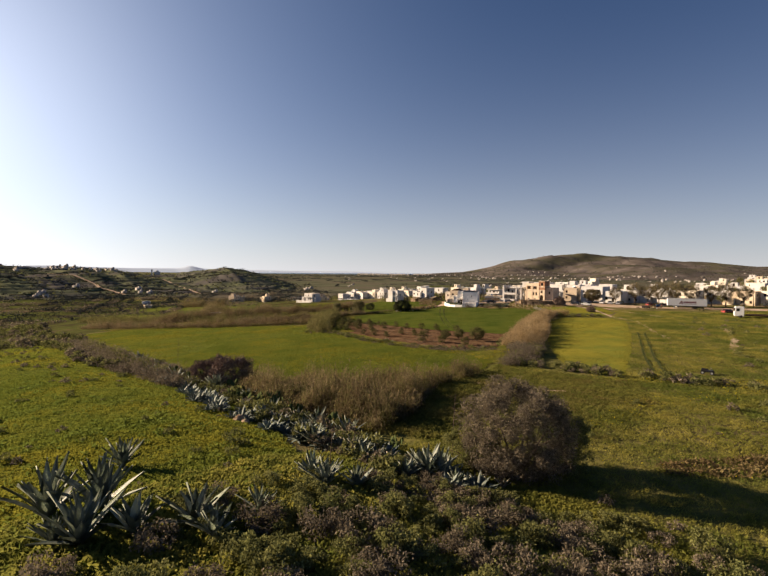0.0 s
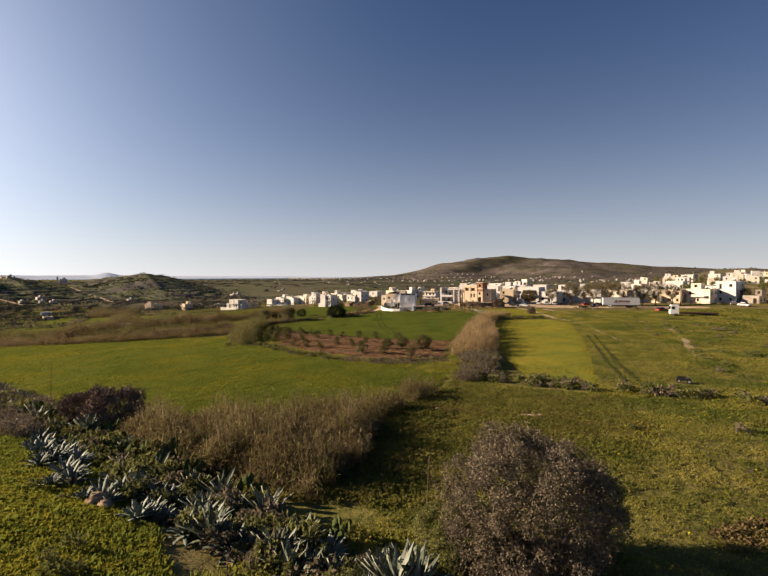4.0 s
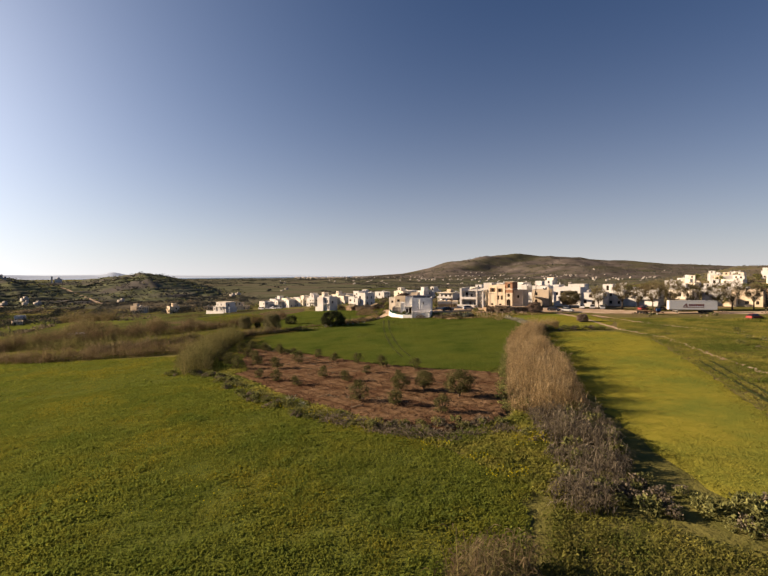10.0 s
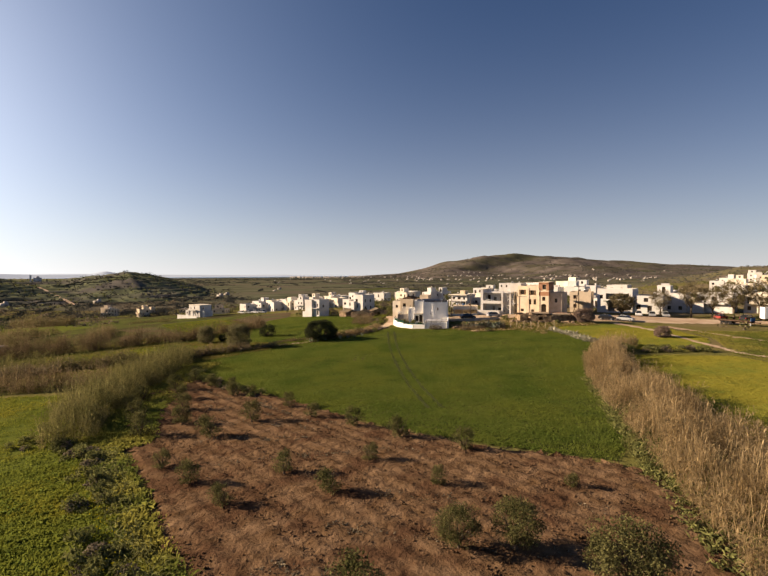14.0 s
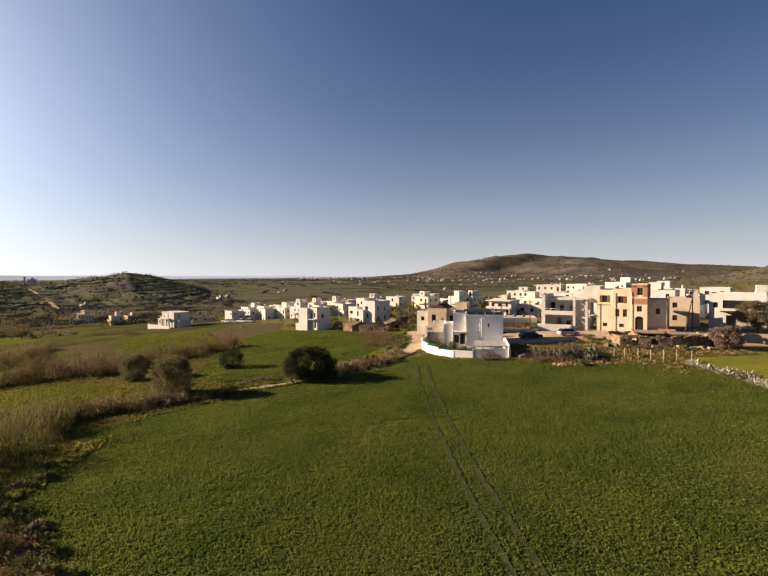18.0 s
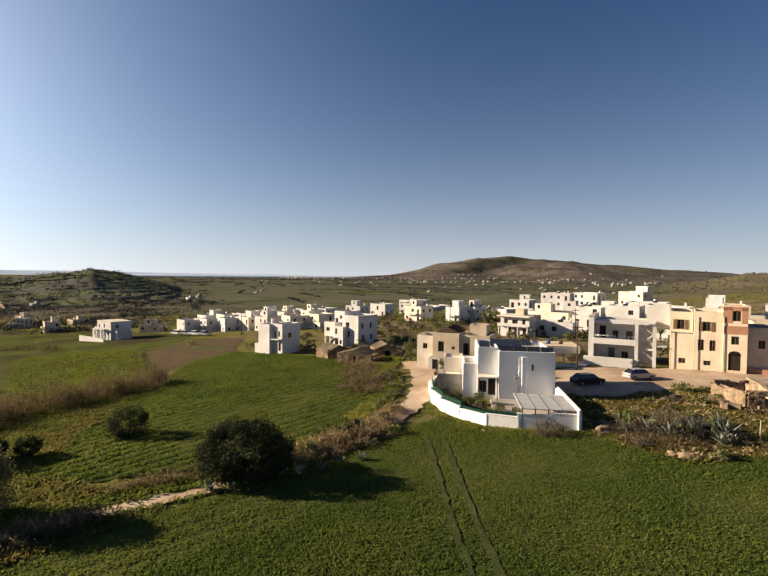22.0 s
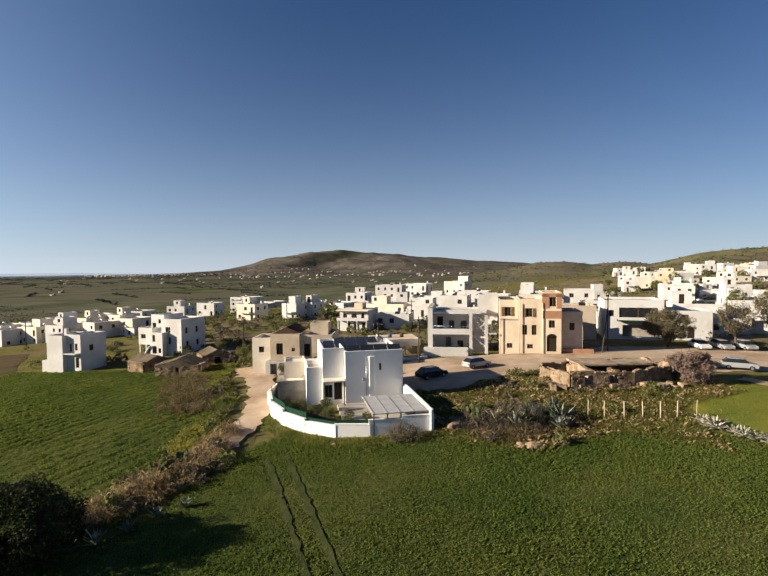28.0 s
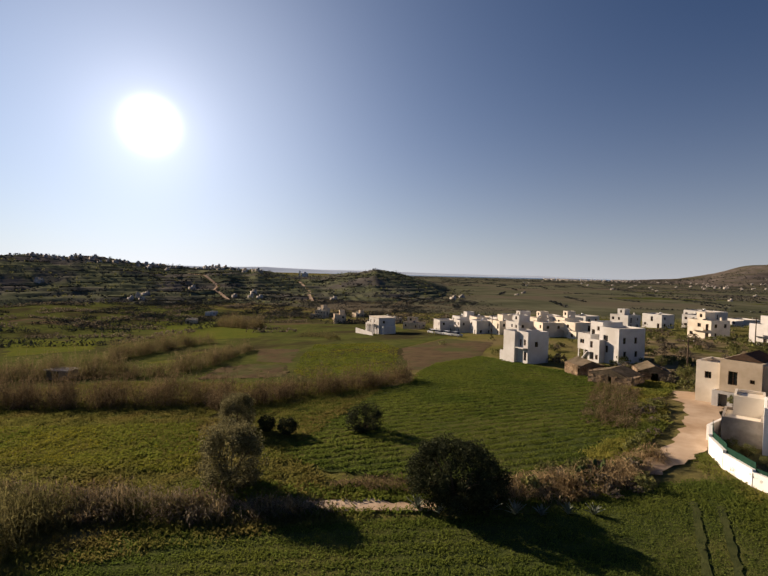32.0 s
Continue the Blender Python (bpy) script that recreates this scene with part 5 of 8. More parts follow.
def tree(name, label, category, height, radii, leaf_mat, leaf, clump_count, clump_size, per_clump, trunk_r, seed, flat=0.0, lean=0.0, bark=M_BARK):
    """A tapered trunk with limbs and a crown of leafy clumps, its foot at the origin."""
    rnd = random.Random(seed)
    ob = thing(name, label, category)
    base = max(0.05, height - 2 * radii[2])
    bm = bmesh.new()
    fork = Vector((lean * base, 0, base * 0.9 + 0.15))
    tube(bm, [(0, 0, -0.4), (0.03, 0, base * 0.4), tuple(fork)], [trunk_r * 1.25, trunk_r, trunk_r * 0.8], 8)
    for k in range(6):
        a = k * 1.05 + rnd.uniform(-0.3, 0.3)
        tip = fork + Vector((math.cos(a) * radii[0] * 0.75, math.sin(a) * radii[1] * 0.75, radii[2] * rnd.uniform(0.6, 1.4)))
        mid = fork.lerp(tip, 0.5) + Vector((0, 0, radii[2] * 0.15))
        tube(bm, [fork - Vector((0, 0, 0.15)), mid, tip], [trunk_r * 0.5, trunk_r * 0.3, trunk_r * 0.08], 5)
    part("trunk", bm, bark, ob)
    c = clumps(clump_count, radii, clump_size, per_clump, flat=flat)
    if flat < 0:
        c[:, 2] = np.maximum((c[:, 2] - 0.4 * radii[2]) * 1.25, RNG.uniform(0.05, 0.5, len(c)) * radii[2] * 0.6)
    c[:, 2] += base
    c[:, 0] += lean * base
    piece("crown", leaf_mesh("crown", c, leaf * (2.2 if leaf_mat == M_TWIG else 1), leaf_mat, slim=0.12 if leaf_mat == M_TWIG else 0.5), ob)
    return ob


def plant(template, x, y, scale=1.0, turn=0.0, sink=0.0, label="", stretch=1.0):
    m = pose(x, y, gz(x, y) - sink, 0, 0, turn) @ Matrix.Diagonal((scale, scale, scale * stretch, 1))
    ob = copy_thing(template, m)
    return tagged(ob, label) if label else ob


def settle(template, x, y, turn=0.0):
    template.matrix_basis = pose(x, y, gz(x, y), 0, 0, turn)
    return template


# the grey-brown bush on the bank and its neighbours
settle(tree("big_bush", "large grey-brown wild olive bush below the bank", "bush", 7.8, (5.3, 4.6, 4.2), M_GREY_BUSH, 0.12, 270, 0.7, 380, 0.2, 1, flat=-0.2), 4.4, 10.4)
settle(tree("big_bush", "lower olive-green lobe of the wild bush", "bush", 4.0, (2.8, 2.5, 2.1), M_SHRUB, 0.11, 80, 0.45, 260, 0.12, 9, flat=-0.2), 0.9, 11.4)
settle(tree("big_bush", "dark shaded lobe of the wild olive bush", "bush", 5.2, (3.0, 2.7, 2.6), M_SHRUB, 0.12, 90, 0.5, 280, 0.14, 12, flat=-0.2), 8.0, 12.0)
twig_bush = settle(tree("bare_bush", "leafless purple-brown bush beside the field", "bush", 5.4, (3.9, 3.6, 2.7), M_TWIG, 0.3, 90, 0.8, 90, 0.14, 2, flat=-0.2), -33.5, 41.0)
settle(tree("round_tree", "round dark evergreen tree beside the path", "tree", 5.4, (4.5, 4.2, 2.55), M_DARK_LEAF, 0.17, 230, 0.62, 170, 0.24, 3, flat=-0.1), -20.4, 179.6)
settle(tree("bush", "dark grey bush alone in the sown field", "bush", 3.6, (2.3, 2.2, 1.8), M_DARK_LEAF, 0.17, 60, 0.6, 110, 0.12, 4, flat=-0.2), -36.4, 192.0)
plant(twig_bush, -38.5, 43.5, 0.8, 70)
reed_tree = settle(tree("tamarisk", "pale feathery tamarisk at the field edge", "bush", 6.4, (3.2, 3.0, 3.0), M_TAMARISK, 0.17, 150, 0.7, 140, 0.12, 5, flat=-0.2), -38.6, 173.8)
plant(reed_tree, -50.5, 186.0, 0.8, 60)
bare = plant(twig_bush, 46.2, 187.2, 0.8, 40, label="leafless pinkish bush beside the stone ruin")
plant(twig_bush, 52.5, 163.0, 0.5, 140, label="rounded leafless bush in the meadow")
ball = settle(tree("clipped_shrub", "round dark clipped shrub in the sown field", "shrub", 2.3, (1.25, 1.25, 1.1), M_DARK_LEAF, 0.1, 150, 0.26, 60, 0.1, 6), -46.6, 186.9)
tagged(ball, group="round shrubs in the sown field")
plant(ball, -43.6, 187.0, 1.05, 50)

# olive trees of the grove
olives = [tree("olive_tree", "small grey-green olive tree in ploughed soil", "tree", 2.0, (1.0, 0.9, 0.85), M_OLIVE, 0.11, 22, 0.42, 90, 0.09, 20 + k, flat=-0.1, lean=0.25) for k in range(2)]
olives.append(tree("olive_tree", "full grey-green olive tree in ploughed soil", "tree", 3.5, (2.0, 1.8, 1.5), M_OLIVE, 0.13, 34, 0.72, 210, 0.16, 23, flat=0.0, lean=0.2))
for ob in olives:
    tagged(ob, group="olive trees of the grove")
settle(olives[0], -9.3, 96.5), settle(olives[1], -20.5, 99.4), settle(olives[2], 5.6, 84.6)
for k, (x, y, s) in enumerate(((-22.9, 110.9, 1), (-19.9, 115.5, 1), (-13.4, 116.3, 0.8), (-8.5, 112.3, 0.85), (-4, 108, 0.9), (1.3, 103.9, 0.85), (-2.4, 81.6, 0.9), (-6.6, 84, 1.1),
                               (2.8, 77.8, 0.9), (-30.6, 112.4, 1.1), (-27.7, 116, 1), (-13.2, 100.2, 0.8), (-6.6, 102.3, 0.65), (-1.6, 97.2, 0.6), (-16.5, 95.4, 0.7), (-30, 122, 0.9), (-33, 128, 0.9), (-36, 134, 1), (-26, 129, 0.8), (-31.5, 136, 0.8), (7.5, 96, 0.5), (-33.5, 118, 1.1), (-24, 103, 0.7), (-35.5, 139.5, 0.9), (-31, 135, 0.8), (-27, 131.5, 0.85), (-23.5, 128.4, 0.7), (-17, 121.5, 0.8), (-38, 128, 1.0), (-37, 122.5, 0.9))):
    plant(olives[k % 2], x, y, s * 1.25, k * 77)
plant(olives[2], 1.6, 88.4, 0.8, 120)
plant(olives[2], -1.4, 88.8, 0.7, 220)

# street trees
gum = tree("gum_tree", "tall thin grey-green eucalyptus beside the street", "tree", 8.6, (3.2, 3.0, 3.2), M_GUM, 0.22, 70, 0.8, 70, 0.19, 31)
tagged(gum, group="trees along the street")
settle(gum, 73.0, 199.6)
for x, y, s, t in ((80.7, 198.0, 1.25, 70), (85.0, 195.5, 1.1, 200), (88.0, 191.5, 1.3, 130), (92.5, 188.0, 1.35, 310), (98.5, 186.5, 1.2, 20), (106, 186, 1.15, 90), (112, 187, 1.25, 160), (118, 185.5, 1.1, 240), (146, 169, 0.7, 20), (149, 186, 0.8, 30)):
    plant(gum, x, y, s, t)
settle(tree("street_tree", "broad brown-green tamarisk tree by parked cars", "tree", 7.0, (4.6, 4.3, 3.2), M_GUM, 0.2, 150, 0.8, 150, 0.2, 33, flat=0.0), 65.0, 205.5)

# village greenery
garden_tree = tree("garden_tree", "dark green garden tree between houses", "tree", 4.6, (2.0, 2.0, 1.7), M_SHRUB, 0.22, 34, 0.6, 60, 0.14, 35)
tagged(garden_tree, group="garden trees of the village")
settle(garden_tree, 6.0, 209.5)
rt = random.Random(5)
for x, y, s in ((1.5, 214, 0.6), (-3, 229, 0.8), (24.5, 285, 1.1), (28, 289, 1.0), (35, 262, 0.7), (45, 259, 0.6), (54, 245, 1.5), (57, 250, 1.3), (22, 250, 0.6), (-14, 262, 0.9), (-20, 270, 0.8), (62, 236, 1.2), (-6, 244, 0.6), (10, 260, 0.8), (30, 300, 1.2)):
    plant(garden_tree, x, y, s, rt.uniform(0, 360))
for k in range(84):
    a, r = rt.uniform(44, 72), rt.uniform(130, 390)
    plant(garden_tree, -8 + r * math.sin(radians(a)), 144 + r * math.cos(radians(a)), rt.uniform(0.6, 1.4), rt.uniform(0, 360))
for x, y, s in ((-0.7, 199.6, 0.34), (0.2, 197.2, 0.4), (1.3, 195.0, 0.36), (2.6, 193.4, 0.42), (4.4, 192.2, 0.34), (6.0, 191.2, 0.3), (3.0, 196.4, 0.4)):
    plant(garden_tree, x, y, s, x * 90, label="dark leafy shrub in the walled garden")


def reeds(name, label, poly, density, height, mat, plume=0.16, lean=0.17):
    """A stand of cane: thin leaning stems with long drooping leaves and feathery plumes."""
    p = scatter(poly, density)
    heap = np.sin(p[:, 0] * 0.61 + 2.1 * np.sin(p[:, 1] * 0.37)) + np.sin(p[:, 1] * 0.83 + 1.9 * np.sin(p[:, 0] * 0.53)) + 0.5 * np.sin(p[:, 0] * 2.3 + p[:, 1] * 1.7)
    p = p[RNG.random(len(p)) < np.clip(0.62 + 0.3 * heap, 0.12, 1)]
    n = len(p)
    base = np.column_stack([p, ground(p[:, 0], p[:, 1]) - 0.1])
    wave = np.sin(p[:, 0] * 0.83 + 1.7 * np.sin(p[:, 1] * 0.31)) * np.sin(p[:, 1] * 0.71 + 1.3 * np.sin(p[:, 0] * 0.23))
    h = height * RNG.uniform(0.5, 1.1, n) * (0.8 + 0.34 * wave) * (0.5 + 0.5 * step(0, 2.2, from_edge(poly, p[:, 0], p[:, 1])))
    tip = base + np.column_stack([RNG.normal(0.03, lean, (n, 2)) * h[:, None], h])
    a = RNG.uniform(0, 2 * math.pi, n)
    side = np.column_stack([np.cos(a), np.sin(a), np.zeros(n)])
    quads = [np.stack([base - side * 0.02, base + side * 0.02, tip + side * 0.008, tip - side * 0.008], 1)]
    for k in range(7):
        s = RNG.uniform(0.2, 0.97, n)[:, None]
        root = base + (tip - base) * s
        b = RNG.uniform(0, 2 * math.pi, n)
        way = np.column_stack([np.cos(b), np.sin(b), RNG.uniform(0.2, 1.1, n)])
        across = np.column_stack([-np.sin(b), np.cos(b), np.zeros(n)]) * 0.032
        length = RNG.uniform(0.45, 0.9, n)[:, None]
        mid = root + way * length * 0.55
        end = root + way * length - np.array([0, 0, 0.55]) * length
        quads.append(np.stack([root, mid - across, end, mid + across], 1))
    keep = RNG.random(n) < plume
    t, s2 = tip[keep], side[keep]
    up = np.column_stack([RNG.normal(0, 0.2, (len(t), 2)), np.ones(len(t))]) * RNG.uniform(0.2, 0.45, len(t))[:, None]
    quads.append(np.stack([t - up * 0.3, t + up * 0.2 + s2 * 0.05, t + up, t + up * 0.2 - s2 * 0.05], 1))
    v = np.concatenate(quads).reshape(-1, 3)
    ob = new(name, mesh_of(name, v, np.arange(len(v)).reshape(-1, 4), mat))
    return tagged(ob, label, "reeds", kind="stuff")


P_REEDS = [(-28, 32), (-21, 26), (-7.5, 19), (-4.6, 25.5), (-3.6, 33), (-2.2, 40), (2.7, 46), (4.3, 50), (1, 50.8), (-2, 44), (-6, 40), (-14, 38.5), (-24, 39), (-34, 43.5), (-30, 36)]
reeds("reed_bed", "tall brown reed bed between the bank and the corn field", P_REEDS, 16, 4.2, M_REED_BROWN)
reeds("reed_bed", "green canes among the brown reed bed", P_REEDS, 14, 3.9, M_REED_GREEN, 0.1)
reeds("reed_hedge", "dry pale reed hedge between field and meadow", band([(14, 76), (17, 88), (20.5, 101), (23.5, 115), (27, 131), (32, 145), (36, 152), (42, 155)], [8, 9, 9, 8.5, 7, 6, 5, 3]), 16, 3.9, M_REED)
reeds("reed_hedge", "dry reed hedge between field and meadow", band([(9, 55), (13, 64), (15.5, 76)], [3.5, 6, 8]), 11, 2.7, M_GREY_BUSH)
reeds("reed_hedge", "brown-green reed hedge at the far edge of the corn field", band([(-160, 168), (-124, 153), (-86, 142), (-62, 142), (-48, 141)], [8, 7, 6, 7, 6]), 10, 4.0, M_REED_BROWN)
reeds("reed_hedge", "green reed hedge along the olive grove", band([(-37, 111), (-41, 118), (-43.5, 128), (-45, 142), (-45.5, 155), (-47, 163)], [5, 6.5, 7.5, 8, 7, 5]), 16, 5.4, M_REED_GREEN)
reeds("reed_hedge", "reed hedge below the sown slope, darkened as if backlit", band([(-62, 192), (-57, 203), (-51, 211), (-44, 221)], [6, 6, 5, 3]), 15, 4.8, M_REED_SHADED)
reeds("reed_hedge", "dry grass and reeds along the lane", band([(-17.5, 182.5), (-12, 186.5), (-8.5, 192), (-6.5, 196)], [3.6, 4.0, 3.0, 1.6]), 18, 2.1, M_REED)
reeds("reed_hedge", "dark brush at the foot of the round tree", band([(-31, 178.0), (-26, 180.2), (-21, 181.2), (-16.5, 183)], [1.6, 1.8, 3.0, 2.6]), 14, 1.5, M_REED_SHADED, 0.1, 0.3)
P_BRUSH = band([(-27.5, 174), (-31.5, 172.4), (-38, 169), (-46, 165.5), (-66, 159), (-84, 150)], [1.2, 2.4, 3.6, 4.2, 5.5, 6])
reeds("reed_hedge", "feathery brown reeds beside the wheat", P_BRUSH, 8, 3.2, M_REED_BROWN, 0.3)
reeds("reed_hedge", "grey dry canes among the reeds beside the wheat", P_BRUSH, 8, 2.8, M_GREY_BUSH, 0.4)
reeds("reed_hedge", "grey-green brush at the foot of the reeds", P_BRUSH, 9, 2.0, M_REED_GREEN, 0.1, 0.3)
reeds("reed_hedge", "tall reed hedge in the valley", band([(-130, 172), (-100, 181), (-78, 189), (-64, 197)], [7, 7, 6.5, 6]), 15, 6.0, M_REED_SHADED)
for line, width, high in (([(-136, 190), (-123, 198), (-113, 203), (-104, 208)], [7, 8, 8, 5], 6.2), ([(-131, 217), (-135.6, 232), (-142, 247), (-138, 260)], [6, 7, 7, 4], 6.0), ([(-101, 204.6), (-96, 211), (-97, 221), (-109, 246)], [4, 6, 6, 4], 5.2), ([(-206, 326), (-186, 317), (-163, 309)], [9, 10, 7], 7.0)):
    reeds("reed_hedge", "tall brown reed hedge between the fields of the valley", band(line, width), 8, high, M_REED_BROWN, 0.2)
    reeds("reed_hedge", "grey-green canes of a reed hedge in the valley", band(line, width), 6, high * 0.92, M_REED_GREEN, 0.2)
reeds("reed_hedge", "reed hedge beyond the corn field", band([(-200, 215), (-150, 190), (-118, 176), (-90, 165), (-64, 160), (-44, 164)], [10, 10, 9, 8, 7, 4]), 8, 4.0, M_REED_GREEN)
reeds("reed_hedge", "short reed hedge beside the brown plot", band([(-120, 285), (-104, 280), (-96, 272)], [5, 6, 3]), 5, 3.0, M_REED_GREEN)


reeds("dry_brush", "dark dry brush on the upper edge of the bank", band([(-34, 40), (-60, 60), (-90, 86), (-122, 112)], [3, 4, 5, 6]), 8, 2.4, M_GREY_BUSH, 0.05, 0.3)
reeds("dry_brush", "dense dark brush above the agaves", band([(-37, 33), (-50, 41), (-60, 49), (-74, 62), (-95, 84)], [3, 5, 6, 6, 6]), 8, 3.4, M_GREY_BUSH, 0.05, 0.3)
reeds("dry_brush", "green canes in the brush above the agaves", band([(-50, 43), (-60, 51), (-74, 64), (-95, 86)], [4, 5, 6, 6]), 6, 3.2, M_REED_GREEN, 0.05, 0.3)
reeds("dry_brush", "dry grey brush along the foot of the olive grove", band([(-11.5, 79), (-4, 72.8), (2, 69.6), (8.6, 71.6)], 2.6), 12, 1.0, M_GREY_BUSH, 0.05, 0.35)
reeds("green_brush", "green brush along the olive grove", band([(-33, 109), (-26, 99.5), (-20.5, 91), (-15.5, 84.4), (-10.5, 78.4)], [2.6, 2.0, 1.6, 2.0, 2.2]), 10, 0.8, M_SHRUB, 0.05, 0.4)
reeds("dry_brush", "dry brushwood clump against the white wall", band([(6.6, 186.6), (9.4, 185.6)], [2.2, 2.0]), 26, 2.2, M_GREY_BUSH, 0.1, 0.3)
reeds("dry_brush", "dry pale brush among the agaves", [(13.5, 185.5), (20, 181.5), (25, 182.5), (22, 187), (15, 188)], 18, 2.3, M_GREY_BUSH, 0.2, 0.35)
reeds("dry_brush", "heap of dry brown brush at the field corner", [(13, 183.5), (18, 180), (23.5, 180.5), (20, 183), (14.5, 186)], 14, 1.3, M_REED_BROWN, 0.2, 0.4)
reeds("dry_brush", "brown brush over the stone sheds beside the lane", [(-14.5, 203), (-8.8, 203), (-8.2, 212), (-9, 224), (-15, 226)], 7, 1.7, M_REED_BROWN, 0.1, 0.35)


def tufts(name, label, poly, density, height, mat, blades=3, wide=0.05, spread=0.16, rows=None, mound=0.32):
    """Low leafy plants: arching leaves that stand in soft mounds, a few leaves to a plant."""
    p = scatter(poly, density)
    if rows:
        u = p[:, 0] * math.cos(rows[0]) + p[:, 1] * math.sin(rows[0]) + 0.5 * vnoise(p[:, 0], p[:, 1], 4.0)
        p = p[np.sin(u * 2 * math.pi / rows[1]) > rows[2]]
    for rut in RUTS:
        p = p[~inside(rut, p[:, 0], p[:, 1])]
    heap = 0.6 * vnoise(p[:, 0], p[:, 1], 0.9) + 0.4 * vnoise(p[:, 0], p[:, 1], 2.6)
    keep = RNG.random(len(p)) < np.clip(1.45 * heap + 0.25 + 0.9 * max(0.0, 0.32 - mound), 0, 1)
    p, heap = p[keep], heap[keep]
    blades = round(blades * 1.6)
    n = len(p) * blades
    q, heap = np.repeat(p, blades, 0) + RNG.normal(0, spread, (n, 2)), np.repeat(heap, blades)
    patch = 0.75 + 0.5 * vnoise(q[:, 0], q[:, 1], 9.0)
    h = (0.85 * height * RNG.uniform(0.55, 1.15, n) * patch * (1 - mound + 2 * mound * heap))[:, None]
    root = np.column_stack([q, ground(q[:, 0], q[:, 1])])
    a = RNG.uniform(0, 2 * math.pi, n)
    way = np.column_stack([np.cos(a), np.sin(a), np.zeros(n)]) * h * RNG.uniform(0.35, 1.0, n)[:, None]
    side = np.column_stack([-np.sin(a), np.cos(a), np.zeros(n)]) * wide
    up = np.array([0, 0, 1.0]) * h
    mid, tip = root + way * 0.5 + up * 0.8, root + way * 1.15 + up * RNG.uniform(0.6, 1.15, n)[:, None]
    v = np.stack([root - side * 0.3, mid + side, tip], 1).reshape(-1, 3)
    ob = new(name, mesh_of(name, v, np.arange(len(v)).reshape(-1, 3), mat))
    return tagged(ob, label, "grass", kind="stuff")


def clods(name, label, p, size, mat):
    """Lumps of turned earth: rough eight-sided stones of soil."""
    n = len(p)
    c = np.column_stack([p, ground(p[:, 0], p[:, 1]) + 0.2])
    d = np.array([(1, 0, 0), (0, 1, 0), (-1, 0, 0), (0, -1, 0), (0, 0, 0.8), (0, 0, -0.8)], float)
    v = c[:, None] + d[None] * RNG.uniform(0.5, 1.3, (n, 6, 1)) * (size * RNG.uniform(0.4, 1.5, n))[:, None, None]
    f = np.array([(0, 1, 4), (1, 2, 4), (2, 3, 4), (3, 0, 4), (1, 0, 5), (2, 1, 5), (3, 2, 5), (0, 3, 5)])
    f = (np.arange(n)[:, None, None] * 6 + f[None]).reshape(-1, 3)
    return tagged(new(name, mesh_of(name, v.reshape(-1, 3), f, mat)), label, "soil", kind="stuff")


p = scatter(P_GROVE, 14)
row = np.sin((p[:, 0] * math.cos(0.69) + p[:, 1] * math.sin(0.69)) * 1.05 + 0.5 * np.sin(p[:, 0] * 0.2))
p = p[(RNG.random(len(p)) < np.clip(0.25 + 0.6 * row, 0.06, 0.9))]
clods("soil_clods", "clods of turned red-brown earth", p, 0.075, M_SOIL)
P_CORN_NEAR = [(-60, 96), (-33, 106), (-22, 93), (-11, 80), (0, 69), (7, 60), (4, 51), (-3, 44.5), (-7, 40.8), (-14, 39.3), (-24, 40), (-36, 45), (-60, 56)]
tufts("corn_plants", "young bright green corn plants", P_CORN_NEAR, 22, 0.28, M_BLADE_LIGHT, 4, 0.03, mound=0.35)
tufts("corn_plants", "darker clumps among the young corn", P_CORN_NEAR, 2.2, 0.32, M_BLADE, 6, 0.032, 0.2, mound=0.6)
tufts("corn_plants", "young green corn plants at the far side of the field", P_CORN, 5, 0.28, M_BLADE_LIGHT, 4, 0.07, 0.25)
tufts("wheat_plants", "dense young green wheat", P_WHEAT, 30, 0.24, M_BLADE, 4, 0.024, 0.2, mound=0.08)
tufts("slope_plants", "young wheat in drilled rows", P_SLOPE, 24, 0.3, M_BLADE, 4, 0.034, 0.12, rows=(2.3, 1.5, -0.35), mound=0.2)
tufts("meadow_grass", "yellow-green meadow grass", P_MEADOW, 12, 0.15, M_BLADE_DRY, 4, 0.035, mound=0.1)
tufts("meadow_grass", "yellow-green meadow grass", P_MEADOW2, 12, 0.14, M_BLADE_DRY, 4, 0.035, mound=0.1)
tufts("plot_plants", "bright green plants in a plot", P_PLOT, 3, 0.35, M_BLADE_LIGHT, 4, 0.1)
tufts("mustard_plants", "green weeds and yellow flowers", P_MUSTARD, 8, 0.45, M_BLADE_LIGHT, 4, 0.08)
P_BANK_NEAR = [(-60, 57), (-48, 46), (-31, 33), (-19, 18), (-11, 5), (-9, -8), (-20, -24), (-40, -24), (-60, 0)]
tufts("bank_grass", "bright green grass on the bank", P_BANK_NEAR, 24, 0.25, M_BLADE_LIGHT, 4, 0.026, mound=0.3)
tufts("bank_grass", "bright green grass on the far bank", P_BANK, 6, 0.3, M_BLADE_LIGHT, 4, 0.06, 0.25, mound=0.4)
tufts("bank_grass", "dark tufts of grass on the bank", P_BANK_NEAR, 0.7, 0.4, M_BLADE, 8, 0.035, 0.25)
P_WEEDS = [(-4, 16), (3, 44), (8, 58), (16, 50), (25, 47), (33, 67.5), (41, 89), (54, 129), (53, 143), (61, 160), (62, 170), (74, 168), (92, 160), (96, 130), (70, 60), (50, 8), (30, -10), (6, -12)]
